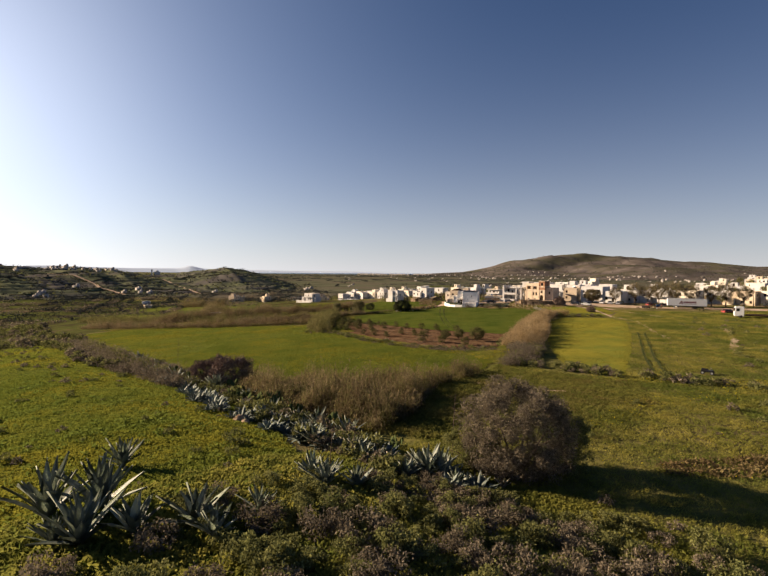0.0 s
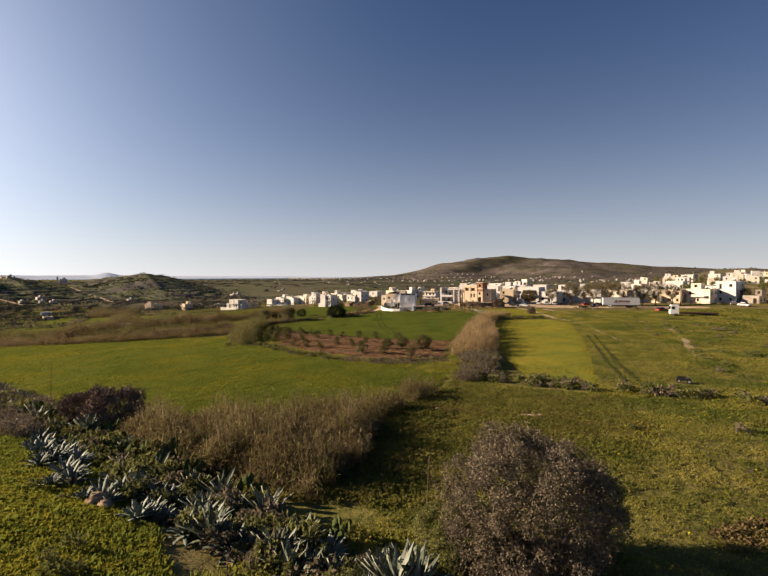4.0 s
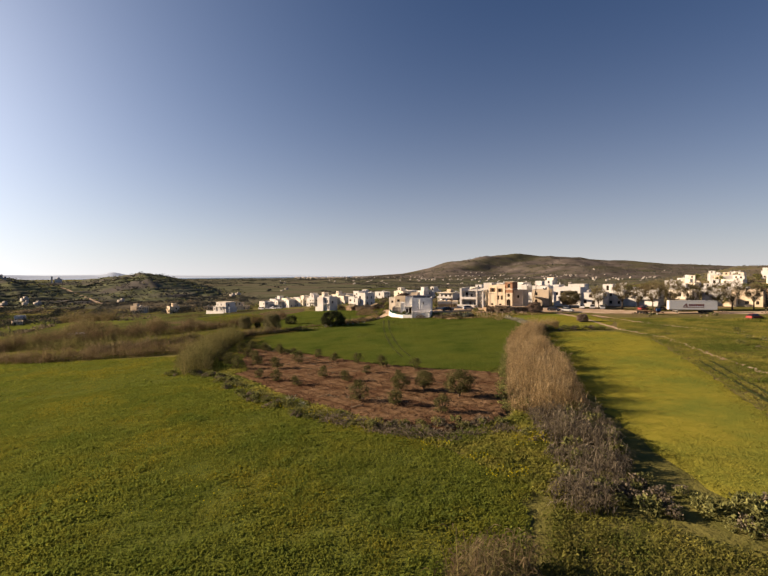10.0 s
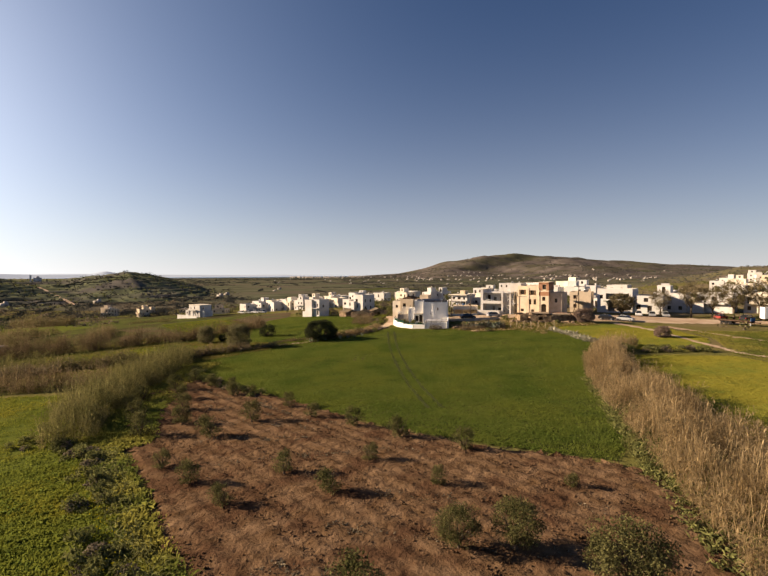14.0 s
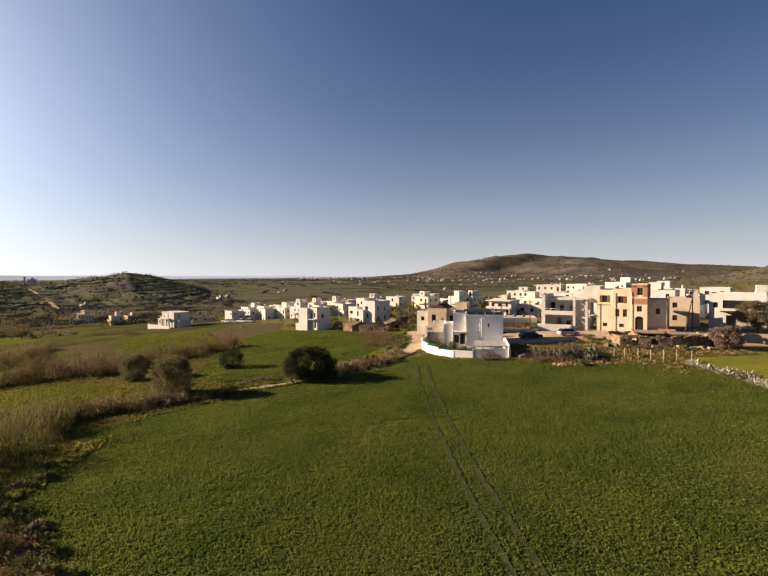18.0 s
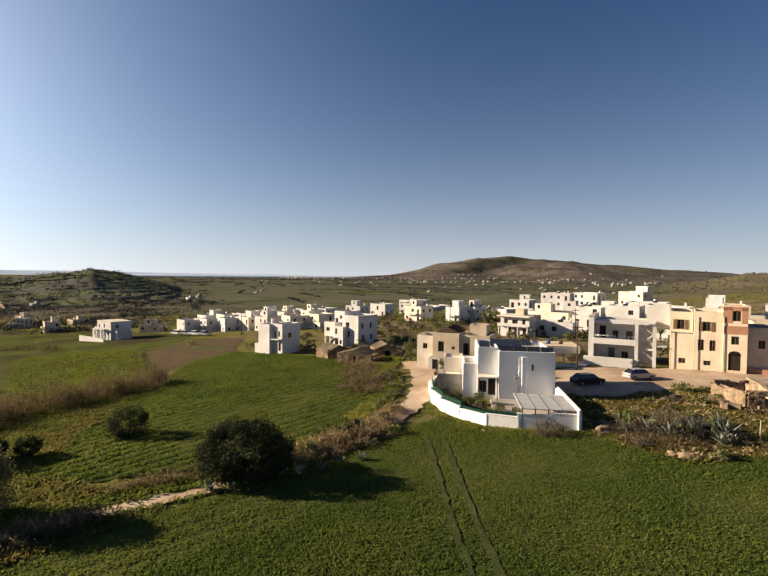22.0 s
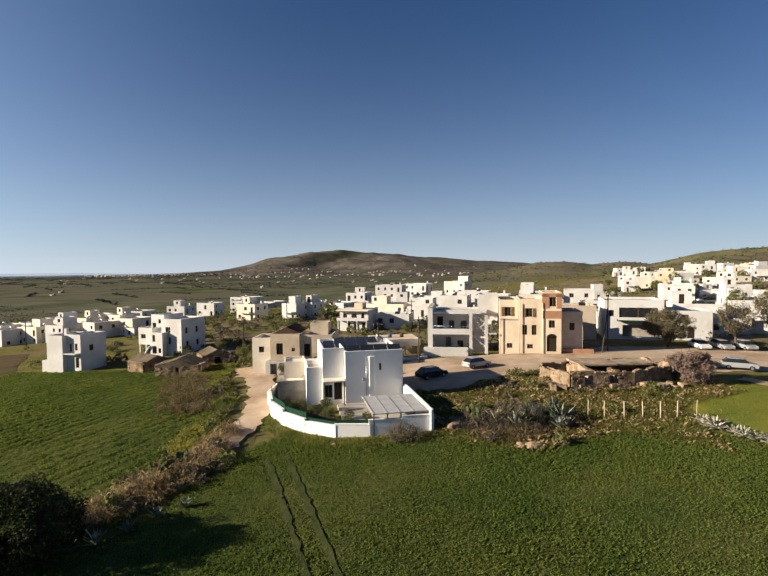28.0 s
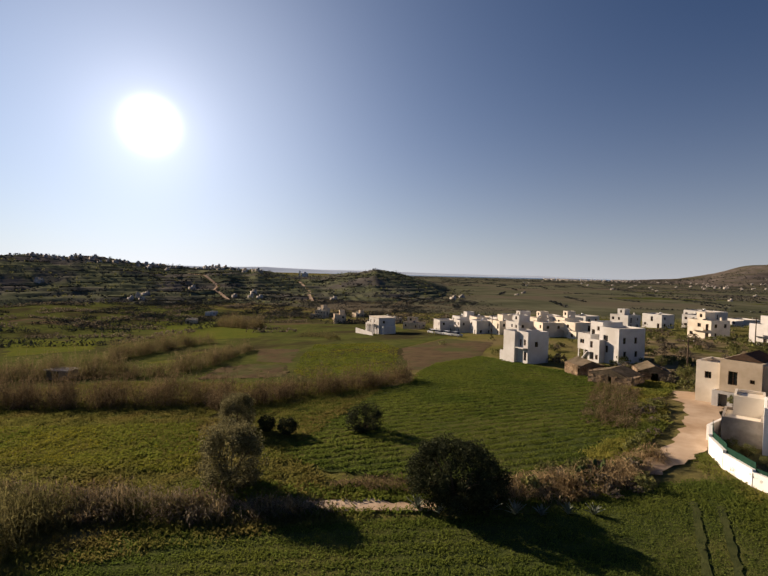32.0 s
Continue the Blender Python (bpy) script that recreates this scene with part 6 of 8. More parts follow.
tufts("weeds", "rough green weeds of the grazing land", P_WEEDS, 11, 0.26, M_WEED, 4, 0.034, mound=0.22)
tufts("weeds", "rough green grass on the strip beside the worn path", [(-40, 168), (-31, 172), (-23, 176.5), (-15.5, 180.5), (-9, 188.5), (-7, 192), (-12, 190), (-20, 183), (-30, 178), (-42, 174)], 10, 0.45, M_BLADE, 6, 0.03, 0.26)
tufts("weeds", "rough weeds between the fields of the valley", [(-140, 150), (-100, 200), (-60, 212), (-48, 226), (-40, 182), (-24, 176), (-40, 160), (-48, 140), (-90, 142)], 6, 0.42, M_LEE, 6, 0.03, 0.26)
tufts("weeds", "rough weeds at the foot of the reeds", [(-40, 43), (-24, 38), (-6, 38), (6, 50), (8, 58), (4, 36), (-2, 18), (-20, 22), (-34, 36)], 7, 0.5, M_LEE, 6, 0.03, 0.26)
tufts("weeds", "rough green weeds along the reed hedge", band([(11, 78), (14, 92), (17, 104), (21, 118), (24, 130)], 3.2), 8, 0.45, M_SHRUB, 6, 0.03, 0.26)
tufts("weeds", "rough grass beside the hedge", [(-42, 156), (-41, 132), (-36, 116), (-31, 108), (-28, 110), (-33, 122), (-36, 140), (-37, 156)], 8, 0.5, M_WEED, 6, 0.03, 0.26)
tufts("bank_weeds", "rank green weeds among the shrubs of the bank", [(-34, -24), (18, -24), (14, 0), (4, 12), (-6, 16), (-14, 4), (-24, -10)], 14, 0.4, M_WEED, 5, 0.05)
P_FAR_WEEDS = [(30, -12), (50, 8), (70, 60), (96, 130), (92, 160), (120, 164), (150, 150), (130, 90), (100, 20), (60, -20)]
tufts("weeds", "rough green weeds of the far grazing land", P_FAR_WEEDS, 3, 0.5, M_WEED, 4, 0.13)
tufts("red_weeds", "patch of dry reddish weeds on the slope", band([(16, 13), (20, 13.5), (27, 15), (36, 19), (46, 27)], [2, 3.5, 4, 5, 4]), 11, 0.4, M_RED_WEED, 4, 0.07)
for k in range(9):
    a = np.array([(-33 + 2.0 * k, 139 - 7.2 * k), (-16 + 3.4 * k * 0.9, 118 - 2.6 * k)]) if k < 6 else np.array([(-12 + 3 * (k - 6), 88 + 4 * (k - 6)), (3 + 3 * (k - 6), 82 + 5 * (k - 6))])
    tufts("grove_weeds", "dry weeds left along a row of olive trees", band(a, 1.3), 5, 0.3, M_GREY_BUSH, 4, 0.06)
P_WASTE = [(12, 184), (17, 178.5), (26, 179), (31, 172), (36, 181), (48, 182), (46, 189), (37, 199), (29, 199), (20, 196.5), (14, 198), (12, 187)]
tufts("weeds", "rank weeds round the stone ruin", P_WASTE, 26, 0.32, M_LEE, 6, 0.03, 0.26)
tufts("dry_weeds", "bleached dry weeds round the stone ruin", P_WASTE, 2.0, 0.5, M_REED, 4, 0.05)
tufts("weeds", "rough weeds at the foot of the white wall", band([(-3.6, 199), (-2.9, 195), (-1.2, 191.0), (1.6, 188.0), (5.0, 186.8), (8.3, 186.0), (12, 185.4)], 1.8), 16, 0.26, M_WEED, 5, 0.035, 0.2)
tufts("weeds", "weeds along the lane", [(-10, 190), (-6, 206), (-6, 220), (-4.2, 230), (-14, 233), (-9, 222), (-8, 206), (-13, 194)], 12, 0.5, M_WEED, 6, 0.03, 0.26)
tufts("weeds", "rough grass between the hedges", [(-50, 134), (-38, 112), (-33, 108), (-12, 80), (-3.5, 73), (-4, 75), (-10, 81), (-19, 92), (-30, 108), (-37, 118), (-41, 132)], 9, 0.42, M_WEED, 6, 0.03, 0.26)

tufts("weeds", "lush green weeds at the foot of the olive grove", [(-4, 73), (2, 67), (8, 57), (10.5, 62), (13, 78), (12.4, 84), (10, 75), (3, 70)], 13, 0.5, M_WEED, 6, 0.034, 0.26)

for density, poly in ((6, [(-4, 24), (-2, 34), (0, 41), (4, 47), (7, 56), (14, 49), (21, 44), (18, 33), (12, 23), (4, 18)]), (5, [(-7, 20), (-3.5, 33), (-2, 40), (3, 46), (5, 52), (8, 58), (17, 50), (26, 45), (24, 34), (15, 20), (4, 13)])):
    tufts("green_grass", "rough green grass in the lee of the reed bed", poly, density, 0.32, M_LEE, 5, 0.03, 0.24)


def flowers(poly, density, height=0.55, label="patch of yellow wild mustard in bloom"):
    p = scatter(poly, density)
    c = np.column_stack([p, ground(p[:, 0], p[:, 1]) + height * RNG.uniform(0.5, 1.1, len(p))])
    tagged(new("flower_patch", leaf_mesh("flower_patch", c, 0.1, M_YELLOW, slim=0.9)), label, "flowers", kind="stuff")


for x, y, r in ((0.9, 66.6, 1.3), (3.8, 63.2, 1.1), (9.3, 67, 1.7), (5.6, 60.2, 1.6), (10.6, 68.4, 1.4), (-12.4, 79.2, 1.0), (-16.8, 84.4, 0.9), (-8.4, 74.8, 1.0)):
    flowers(band([(x - r, y), (x + r, y + 0.5)], r), 22, 0.8)
flowers(band([(14, 23), (21, 31), (29, 35), (38, 41), (52, 48)], [2, 4, 5, 5, 6]), 3.5)
flowers(band([(20, 47), (25, 45), (33, 46), (40, 44)], [2, 3, 3, 3]), 6)
flowers([(10, 14), (24, 22), (44, 34), (58, 44), (50, 24), (30, 6)], 0.7, 0.45)
flowers(band([(-26, 97), (-20.5, 89), (-15, 82), (-10, 76.5)], [1.0, 1.4, 1.6, 1.4]), 7)
flowers(P_MUSTARD, 1.0, 0.7)
flowers([(33, 180), (41, 181.5), (40, 178), (34, 177)], 3)
flowers([(-30, 75), (-16, 66), (-4, 56), (-12, 54), (-30, 60)], 0.8, 0.45)

# low cushions and shrubs
def cushion_mesh(mat, n, per, leaf):
    return leaf_mesh("cushion_shrub", clumps(n, (0.85, 0.8, 0.42), 0.26, per, flat=-0.1), leaf, mat)


CUSHIONS = [(cushion_mesh(M_SHRUB, 30, 40, 0.1), "low green thorny cushion shrub"), (cushion_mesh(M_GREY_BUSH, 30, 40, 0.1), "low dry brown cushion shrub")]
FAR_CUSHIONS = [cushion_mesh(M_SHRUB, 17, 13, 0.2), cushion_mesh(M_GREY_BUSH, 17, 13, 0.2)]
rt2 = random.Random(15)


def strew(poly, density, least, most, one_by_one=False):
    """Cushion shrubs over a stretch of land, near ones as things, far ones joined."""
    joined = {0: [], 1: []}
    for x, y in scatter(poly, density):
        k = int(rt2.random() < 0.35)
        m = pose(x, y, gz(x, y) - 0.05, 0, 0, rt2.uniform(0, 360)) @ Matrix.Diagonal((*(rt2.uniform(least, most),) * 3, 1)) @ Matrix.Diagonal((1, 1, rt2.uniform(0.8, 1.3), 1))
        if one_by_one:
            ob = new("cushion_shrub", CUSHIONS[k][0])
            ob.matrix_basis = m
            tagged(ob, CUSHIONS[k][1], "shrub", "cushion shrubs on the bank")
        else:
            joined[k].append(m)
    for k, some in joined.items():
        if some:
            me = FAR_CUSHIONS[k]
            v = np.empty(len(me.vertices) * 3)
            me.vertices.foreach_get("co", v)
            v = np.column_stack([v.reshape(-1, 3), np.ones(len(me.vertices))])
            v = np.concatenate([(v @ np.array(m).T)[:, :3] for m in some])
            tagged(new("scrub", mesh_of("scrub", v, np.arange(len(v)).reshape(-1, 4), me.materials[0])), "low scrub of cushion shrubs between fields", "scrub", kind="stuff")


strew(P_BANK, 0.05, 0.35, 0.9)
strew([(-17, -12), (-14, -3), (-7, 3), (0, 4), (12, 3), (15, -3), (10, -12)], 0.45, 0.8, 1.5, True)
strew(band([(-4, 8), (-9, 12), (-17, 19), (-26, 30), (-40, 42)], 4), 0.5, 0.8, 1.4, True)
strew(band([(-4, 8), (-9, 12), (-17, 19), (-26, 30), (-40, 42), (-60, 60)], 6), 0.4, 0.9, 1.7)
strew(band([(4, 2), (-2, 6), (-7, 10), (-12, 15)], 4), 0.4, 0.8, 1.5, True)
strew(band([(9, 60), (13, 58), (19, 54), (26, 49)], [4, 5, 4.5, 3]), 0.9, 0.7, 1.3)
strew(band([(13, 62), (16, 70), (17, 78)], 4), 0.6, 0.8, 1.4)
strew(band([(-24, 92), (-12, 79), (-2, 73), (8, 73), (11, 68)], 2.6), 0.8, 0.5, 1.0)
strew(band([(-43, 112), (-36, 110), (-31, 104), (-25, 95)], 2.4), 0.8, 0.6, 1.1)
strew(P_WASTE, 0.06, 0.7, 1.3)
strew([(-0.8, 194.5), (1.2, 191.4), (4.0, 190.0), (4.4, 192.0), (2.0, 194.0), (0.4, 196.8)], 0.6, 0.9, 1.4, True)
strew([(-14, 236), (-2, 226), (14, 224), (36, 226), (58, 224), (60, 310), (-10, 320), (-30, 275)], 0.07, 0.8, 2.2)
strew(band([(-18, 183), (-10, 191), (-7, 205), (-8, 220)], 3), 0.3, 0.8, 1.5)
strew([(-60, 286), (-20, 262), (-12, 240), (-40, 252)], 0.02, 1.2, 2.2)
strew([(6, -10), (30, -8), (50, 10), (60, 40), (30, 44), (12, 30)], 0.02, 0.35, 0.8)
strew([(40, 8), (60, 30), (80, 60), (90, 130), (70, 140), (52, 70), (30, 30)], 0.03, 0.5, 1.3)
strew(band([(28, 48), (36, 44), (44, 40)], 3), 0.3, 1.0, 1.5)
strew(band([(-38, 150), (-37, 142), (-30, 136), (-22, 128)], 2.2), 0.5, 0.7, 1.2)
strew(band([(34, 150), (44, 148), (52, 146.5)], 2.5), 0.5, 1.0, 1.6)
strew([(-240, 160), (-150, 72), (-95, 92), (-122, 118), (-140, 128), (-200, 190)], 0.05, 1.6, 3.2)
strew(band([(-50, 43), (-62, 52), (-80, 70), (-110, 98)], 9), 0.18, 1.3, 2.4)
strew([(-16, 186), (-8, 184), (-6, 193), (-14, 190)], 0.3, 0.8, 1.4)


# agaves
def agave(label, mat, seed, count=22, length=1.5):
    rnd = random.Random(seed)
    ob = thing("agave", label, "agave", "agaves")
    bm = bmesh.new()
    prof = ((0, 0.10), (0.3, 0.13), (0.65, 0.10), (1.0, 0.006))
    rows = [[bm.verts.new((u * length, s * w, 0.05 * abs(s) + 0.55 * u * u * 0.35 * -1 + 0.0)) for s in (-1, 0, 1)] for u, w in prof]
    for a, b in zip(rows, rows[1:]):
        for k in range(2):
            bm.faces.new((a[k], a[k + 1], b[k + 1], b[k])).smooth = True
    bmesh.ops.solidify(bm, geom=bm.faces[:], thickness=0.03)
    me = bpy.data.meshes.new("leaf")
    bm.to_mesh(me)
    bm.free()
    me.materials.append(mat)
    for k in range(count):
        up = -86 + 52 * (k / count) + rnd.uniform(-6, 6)
        piece("leaf", me, ob, pose(0, 0, 0.05, 0, 0, k * 137.5 + rnd.uniform(-8, 8)) @ pose(0, 0, 0, 0, up, 0) @ Matrix.Diagonal((rnd.uniform(0.75, 1.1), 1, 1, 1)))
    return ob


agaves = [agave("large grey-green agave with stiff pointed leaves", M_AGAVE_NEAR, 1), agave("grey-green agave with pointed leaves", M_AGAVE_NEAR, 2, 18, 1.2), agave("pale half-dry agave with bleached leaves", M_AGAVE_DRY, 3, 18, 1.2)]
def rosette(label, mat, seed, count, length):
    """An agave farther from the eye, its leaves in one rosette."""
    rnd = random.Random(seed)
    v, f = [], []
    for k in range(count):
        lift, turn, reach = radians(8 + 62 * k / count + rnd.uniform(-7, 7)), k * 2.4 + rnd.uniform(-0.2, 0.2), length * rnd.uniform(0.7, 1.1)
        o = Vector((math.cos(turn), math.sin(turn), 0))
        q = Vector((-o.y, o.x, 0))
        s0 = len(v)
        for u, w in ((0, 0.08), (0.35, 0.11), (0.7, 0.08), (1.0, 0.008)):
            c = o * (math.cos(lift) * u * reach) + Vector((0, 0, math.sin(lift) * u * reach - 0.22 * u * u * reach + 0.05))
            v += [tuple(c - q * w + Vector((0, 0, 0.03))), tuple(c), tuple(c + q * w + Vector((0, 0, 0.03))), tuple(c - Vector((0, 0, 0.03)))]
        for r in range(3):
            a, b = s0 + 4 * r, s0 + 4 * r + 4
            f += [(a, a + 1, b + 1, b), (a + 1, a + 2, b + 2, b + 1), (a + 2, a + 3, b + 3, b + 2), (a + 3, a, b, b + 3)]
    ob = thing("agave", label, "agave", "agaves")
    tagged(piece("rosette", mesh_of("rosette", v, f, mat), ob), kind="stuff")
    return ob


far_agaves = [rosette("grey-green agave in a dense row of agaves", M_AGAVE, 5, 26, 1.3), rosette("pale bleached agave in a row at the field edge", M_AGAVE_DRY, 6, 30, 1.2)]
settle(far_agaves[0], -15.0, 14.6), settle(far_agaves[1], 34.6, 177.2)
settle(agaves[0], -18.7, -8.6), settle(agaves[1], -12.4, -6.2), settle(agaves[2], 1.1, 6.6)
for k, (x, y, s) in enumerate(((-18.9, -5.3, 2.0), (-13.1, -6.4, 1.8), (-21.1, -6.3, 2.0), (-15.6, -7.4, 1.6), (-17.4, -8.6, 1.8), (-11.6, -7.4, 1.3), (-10.6, -4.6, 1.0), (-8.4, 0.3, 1.6), (-9.6, 1.6, 1.2), (-6.6, 1.4, 1.3), (-21.8, 0.4, 1.4), (-0.4, 6.0, 1.3))):
    plant(agaves[k % 2], x, y, s, k * 61)
EDGE = np.array([(1.5, 6.8), (-3.0, 8.6), (-8.0, 11.4), (-13.7, 18.0), (-20.0, 22.4), (-25.4, 30.2), (-34.0, 38.0), (-48.0, 50.0), (-66.0, 65.0)])
for k in range(64):
    u = k / 63 * (len(EDGE) - 1)
    i = min(int(u), len(EDGE) - 2)
    q = EDGE[i] + (EDGE[i + 1] - EDGE[i]) * (u - i)
    plant(agaves[(k * 7) % 5 % 2 if k % 9 else 2], q[0] + rt.uniform(-2.4, 1.6), q[1] + rt.uniform(-2.4, 1.4), rt.uniform(0.6, 1.7), k * 61)
ROW = np.array([(35.0, 176.3), (35.3, 171.9), (36.2, 167.8), (36.4, 164.7), (36.6, 161.3), (37.3, 158.6), (38.2, 156.2)])
for k in range(34):
    u = k / 33 * (len(ROW) - 1)
    i = min(int(u), len(ROW) - 2)
    q = ROW[i] + (ROW[i + 1] - ROW[i]) * (u - i)
    plant(far_agaves[1], q[0] + rt.uniform(-0.8, 0.8), q[1] + rt.uniform(-0.4, 0.4), rt.uniform(0.8, 1.4), k * 47)
HEAP = np.array([(1.0, 5.2), (-3.7, 8.6), (-9.7, 11.6), (-13.6, 14.4), (-20.0, 17.4), (-27.0, 22), (-34, 31), (-44, 41), (-58, 53)])
for k in range(84):
    u = k / 83 * (len(HEAP) - 1)
    i = min(int(u), len(HEAP) - 2)
    q = HEAP[i] + (HEAP[i + 1] - HEAP[i]) * (u - i)
    plant(far_agaves[0], q[0] + rt.uniform(-1.6, 1.8), q[1] + rt.uniform(-1.6, 2.2), rt.uniform(0.8, 1.7), k * 53)
for k in range(11):
    plant(agaves[k % 2 if k % 3 else 2], rt.uniform(17, 25), rt.uniform(181, 186), rt.uniform(1.0, 1.4), k * 83)
plant(agaves[2], -15.2, 85.0, 1.0, 30, label="pale agave on the edge of the olive grove")
plant(agaves[1], -13.6, 83.2, 0.7, 30)
for k in range(8):
    plant(agaves[k % 2], -22.6 + k * 1.7, 177.4 + k * 0.7 + rt.uniform(-0.6, 0.6), rt.uniform(0.6, 0.9), k * 55)

# tall dead flower stems of agaves
for x, y, h in ((-30.5, 38.5, 5.5), (-26.0, 34.0, 3.2), (-27.6, 34.6, 3.0), (-52, 58, 6.0), (-0.6, 12.6, 5.6), (-8.8, 3.2, 3.4)):
    st = thing("dead_flower_spike", "dry grey flower spike of a dead agave", "dead plant", at=(x, y, gz(x, y)))
    part("stem", tube(bmesh.new(), [(0, 0, -0.3), (0.05, 0, h * 0.5), (0.2, 0.1, h)], [0.05, 0.04, 0.015], 6), M_BARK, st)
    bm = bmesh.new()
    for k in range(6):
        a, z0 = k * 1.9, h * (0.72 + 0.045 * k)
        tube(bm, [(0.12, 0.06, z0), (0.12 + 0.4 * math.cos(a), 0.06 + 0.4 * math.sin(a), z0 + 0.15)], [0.02, 0.015], 4)
    part("branches", bm, M_BARK, st)

# prickly pears
pear = thing("prickly_pear", "prickly pear cactus of flat green pads", "cactus", "prickly pears")
rp = random.Random(9)
bm = bmesh.new()
bmesh.ops.create_icosphere(bm, subdivisions=1, radius=0.3)
bmesh.ops.transform(bm, matrix=Matrix.Diagonal((0.8, 0.2, 1.2, 1)), verts=bm.verts)
pad = bpy.data.meshes.new("pad")
bm.to_mesh(pad)
bm.free()
pad.materials.append(M_CACTUS)
for k in range(18):
    piece("pad", pad, pear, Matrix.Translation((rp.uniform(-0.9, 0.9), rp.uniform(-0.9, 0.9), 0.25 + k // 6 * 0.42)) @ pose(0, 0, 0, rp.uniform(-30, 30), 0, rp.uniform(0, 180)))
settle(pear, 19.5, 184.5)
for x, y, s in ((-20, 25, 1.2), (-24, 28.5, 1.3), (-17.5, 24.2, 1.1), (-22, 27, 1.4), (-27.5, 31, 1.2), (-45, 45.5, 1.4), (21.8, 183.6, 1.0), (16.4, 187, 1.0), (23.4, 184.2, 0.9), (-6, 13.5, 1.0), (-12, 18.5, 1.2), (-26, 29, 1.1), (-31, 35.5, 1.3), (-41, 43.5, 1.3), (-10.5, 189.5, 0.9), (-12, 187, 0.9)):
    plant(pear, x, y, s, x * 40)

# ---- vehicles, poles, ruin and clutter ----
def wheel(parent, x, y, r=0.31, w=0.2):
    bm = bmesh.new()
    tube(bm, [(x - w / 2, y, r), (x + w / 2, y, r)], [r, r], 14)
    t = part("wheel", bm, M_TYRE, parent)
    bm = bmesh.new()
    tube(bm, [(x - w / 2 - 0.01, y, r), (x + w / 2 + 0.01, y, r)], [r * 0.58, r * 0.58], 10)
    part("rim", bm, M_METAL, t)


def profile(points, width, taper=0.0):
    """A body drawn as its side outline (y, z), pulled out to a width; upper points may lean in."""
    bm = bmesh.new()
    top = max(z for _, z in points)
    low = min(z for _, z in points)
    sides = [[bm.verts.new((s * (width / 2 - taper * (z - low) / (top - low)), y, z)) for y, z in points] for s in (-1, 1)]
    bm.faces.new(sides[0]), bm.faces.new(sides[1][::-1])
    n = len(points)
    for k in range(n):
        bm.faces.new((sides[0][k], sides[1][k], sides[1][(k + 1) % n], sides[0][(k + 1) % n]))
    bmesh.ops.recalc_face_normals(bm, faces=bm.faces[:])
    bmesh.ops.bevel(bm, geom=bm.edges[:], offset=0.05, segments=2, affect="EDGES")
    return bm


def car(label, x, y, turn, paint, long=4.1):
    ob = thing("car", label, "car", "parked cars", at=(x, y, gz(x, y) + 0.09), turn=turn)
    h = long / 2
    part("body", profile([(-h, 0.3), (-h, 0.75), (-h + 0.9, 0.92), (h - 0.1, 0.95), (h, 0.8), (h, 0.3)], 1.7), paint, ob)
    cabin = part("cabin", profile([(-h + 0.85, 0.9), (-h + 1.5, 1.42), (h - 0.75, 1.45), (h - 0.1, 0.93)], 1.55, 0.18), M_GLASS, ob)
    part("roof", profile([(-h + 1.5, 1.40), (-h + 1.6, 1.47), (h - 0.85, 1.49), (h - 0.72, 1.42)], 1.22, 0.03), paint, cabin)
    for sx in (-0.78, 0.78):
        for sy in (-h + 0.75, h - 0.75):
            wheel(ob, sx, sy)
        part("headlight", boxed(sx * 0.8 - 0.16, -h - 0.02, 0.6, sx * 0.8 + 0.16, -h + 0.08, 0.74, 0.02), M_LAMPGLASS, ob)
        part("tail_light", boxed(sx * 0.85 - 0.1, h - 0.08, 0.62, sx * 0.85 + 0.1, h + 0.02, 0.8, 0.02), M_TAILLAMP, ob)
    return ob


car("silver hatchback parked on the dirt street", 27.2, 205.2, 100, M_SILVER)
car("black estate car parked in the shade of the white house", 19.2, 203.4, 105, M_BLACKCAR, 4.4)
car("dark car parked beside the stone ruin", 54.2, 191.6, 48, M_BLACKCAR)
car("silver car parked beside the stone ruin", 58.0, 189.2, 42, M_SILVER)
car("white car under the street tree", 68.2, 202.2, -25, M_WHITECAR)
car("silver car under the street tree", 71.2, 200.6, -25, M_SILVER, 4.4)
car("grey van under the street trees", 74.2, 199.0, -25, M_SILVER, 4.6)
car("orange-red car beside the square", 84.6, 191.6, 120, M_REDCAR)
car("dark pickup beside the square", 88.6, 187.6, 120, M_BLACKCAR, 4.8)
car("white car beside the square", 93.0, 185.0, 120, M_WHITECAR)
car("silver car before a white house", 136.5, 170.0, 20, M_SILVER)
car("dark car before a white house", 137.8, 176.5, 20, M_BLACKCAR)
car("red car before the parked truck", 97.8, 158.6, 110, M_REDCAR, 4.3)
for k, (x, y) in enumerate(((-62, 290), (-66, 293), (-70, 296), (-74, 299))):
    car("white car in a yard among houses" if k % 2 else "silver car in a yard among houses", x, y, 65, (M_SILVER, M_WHITECAR)[k % 2])


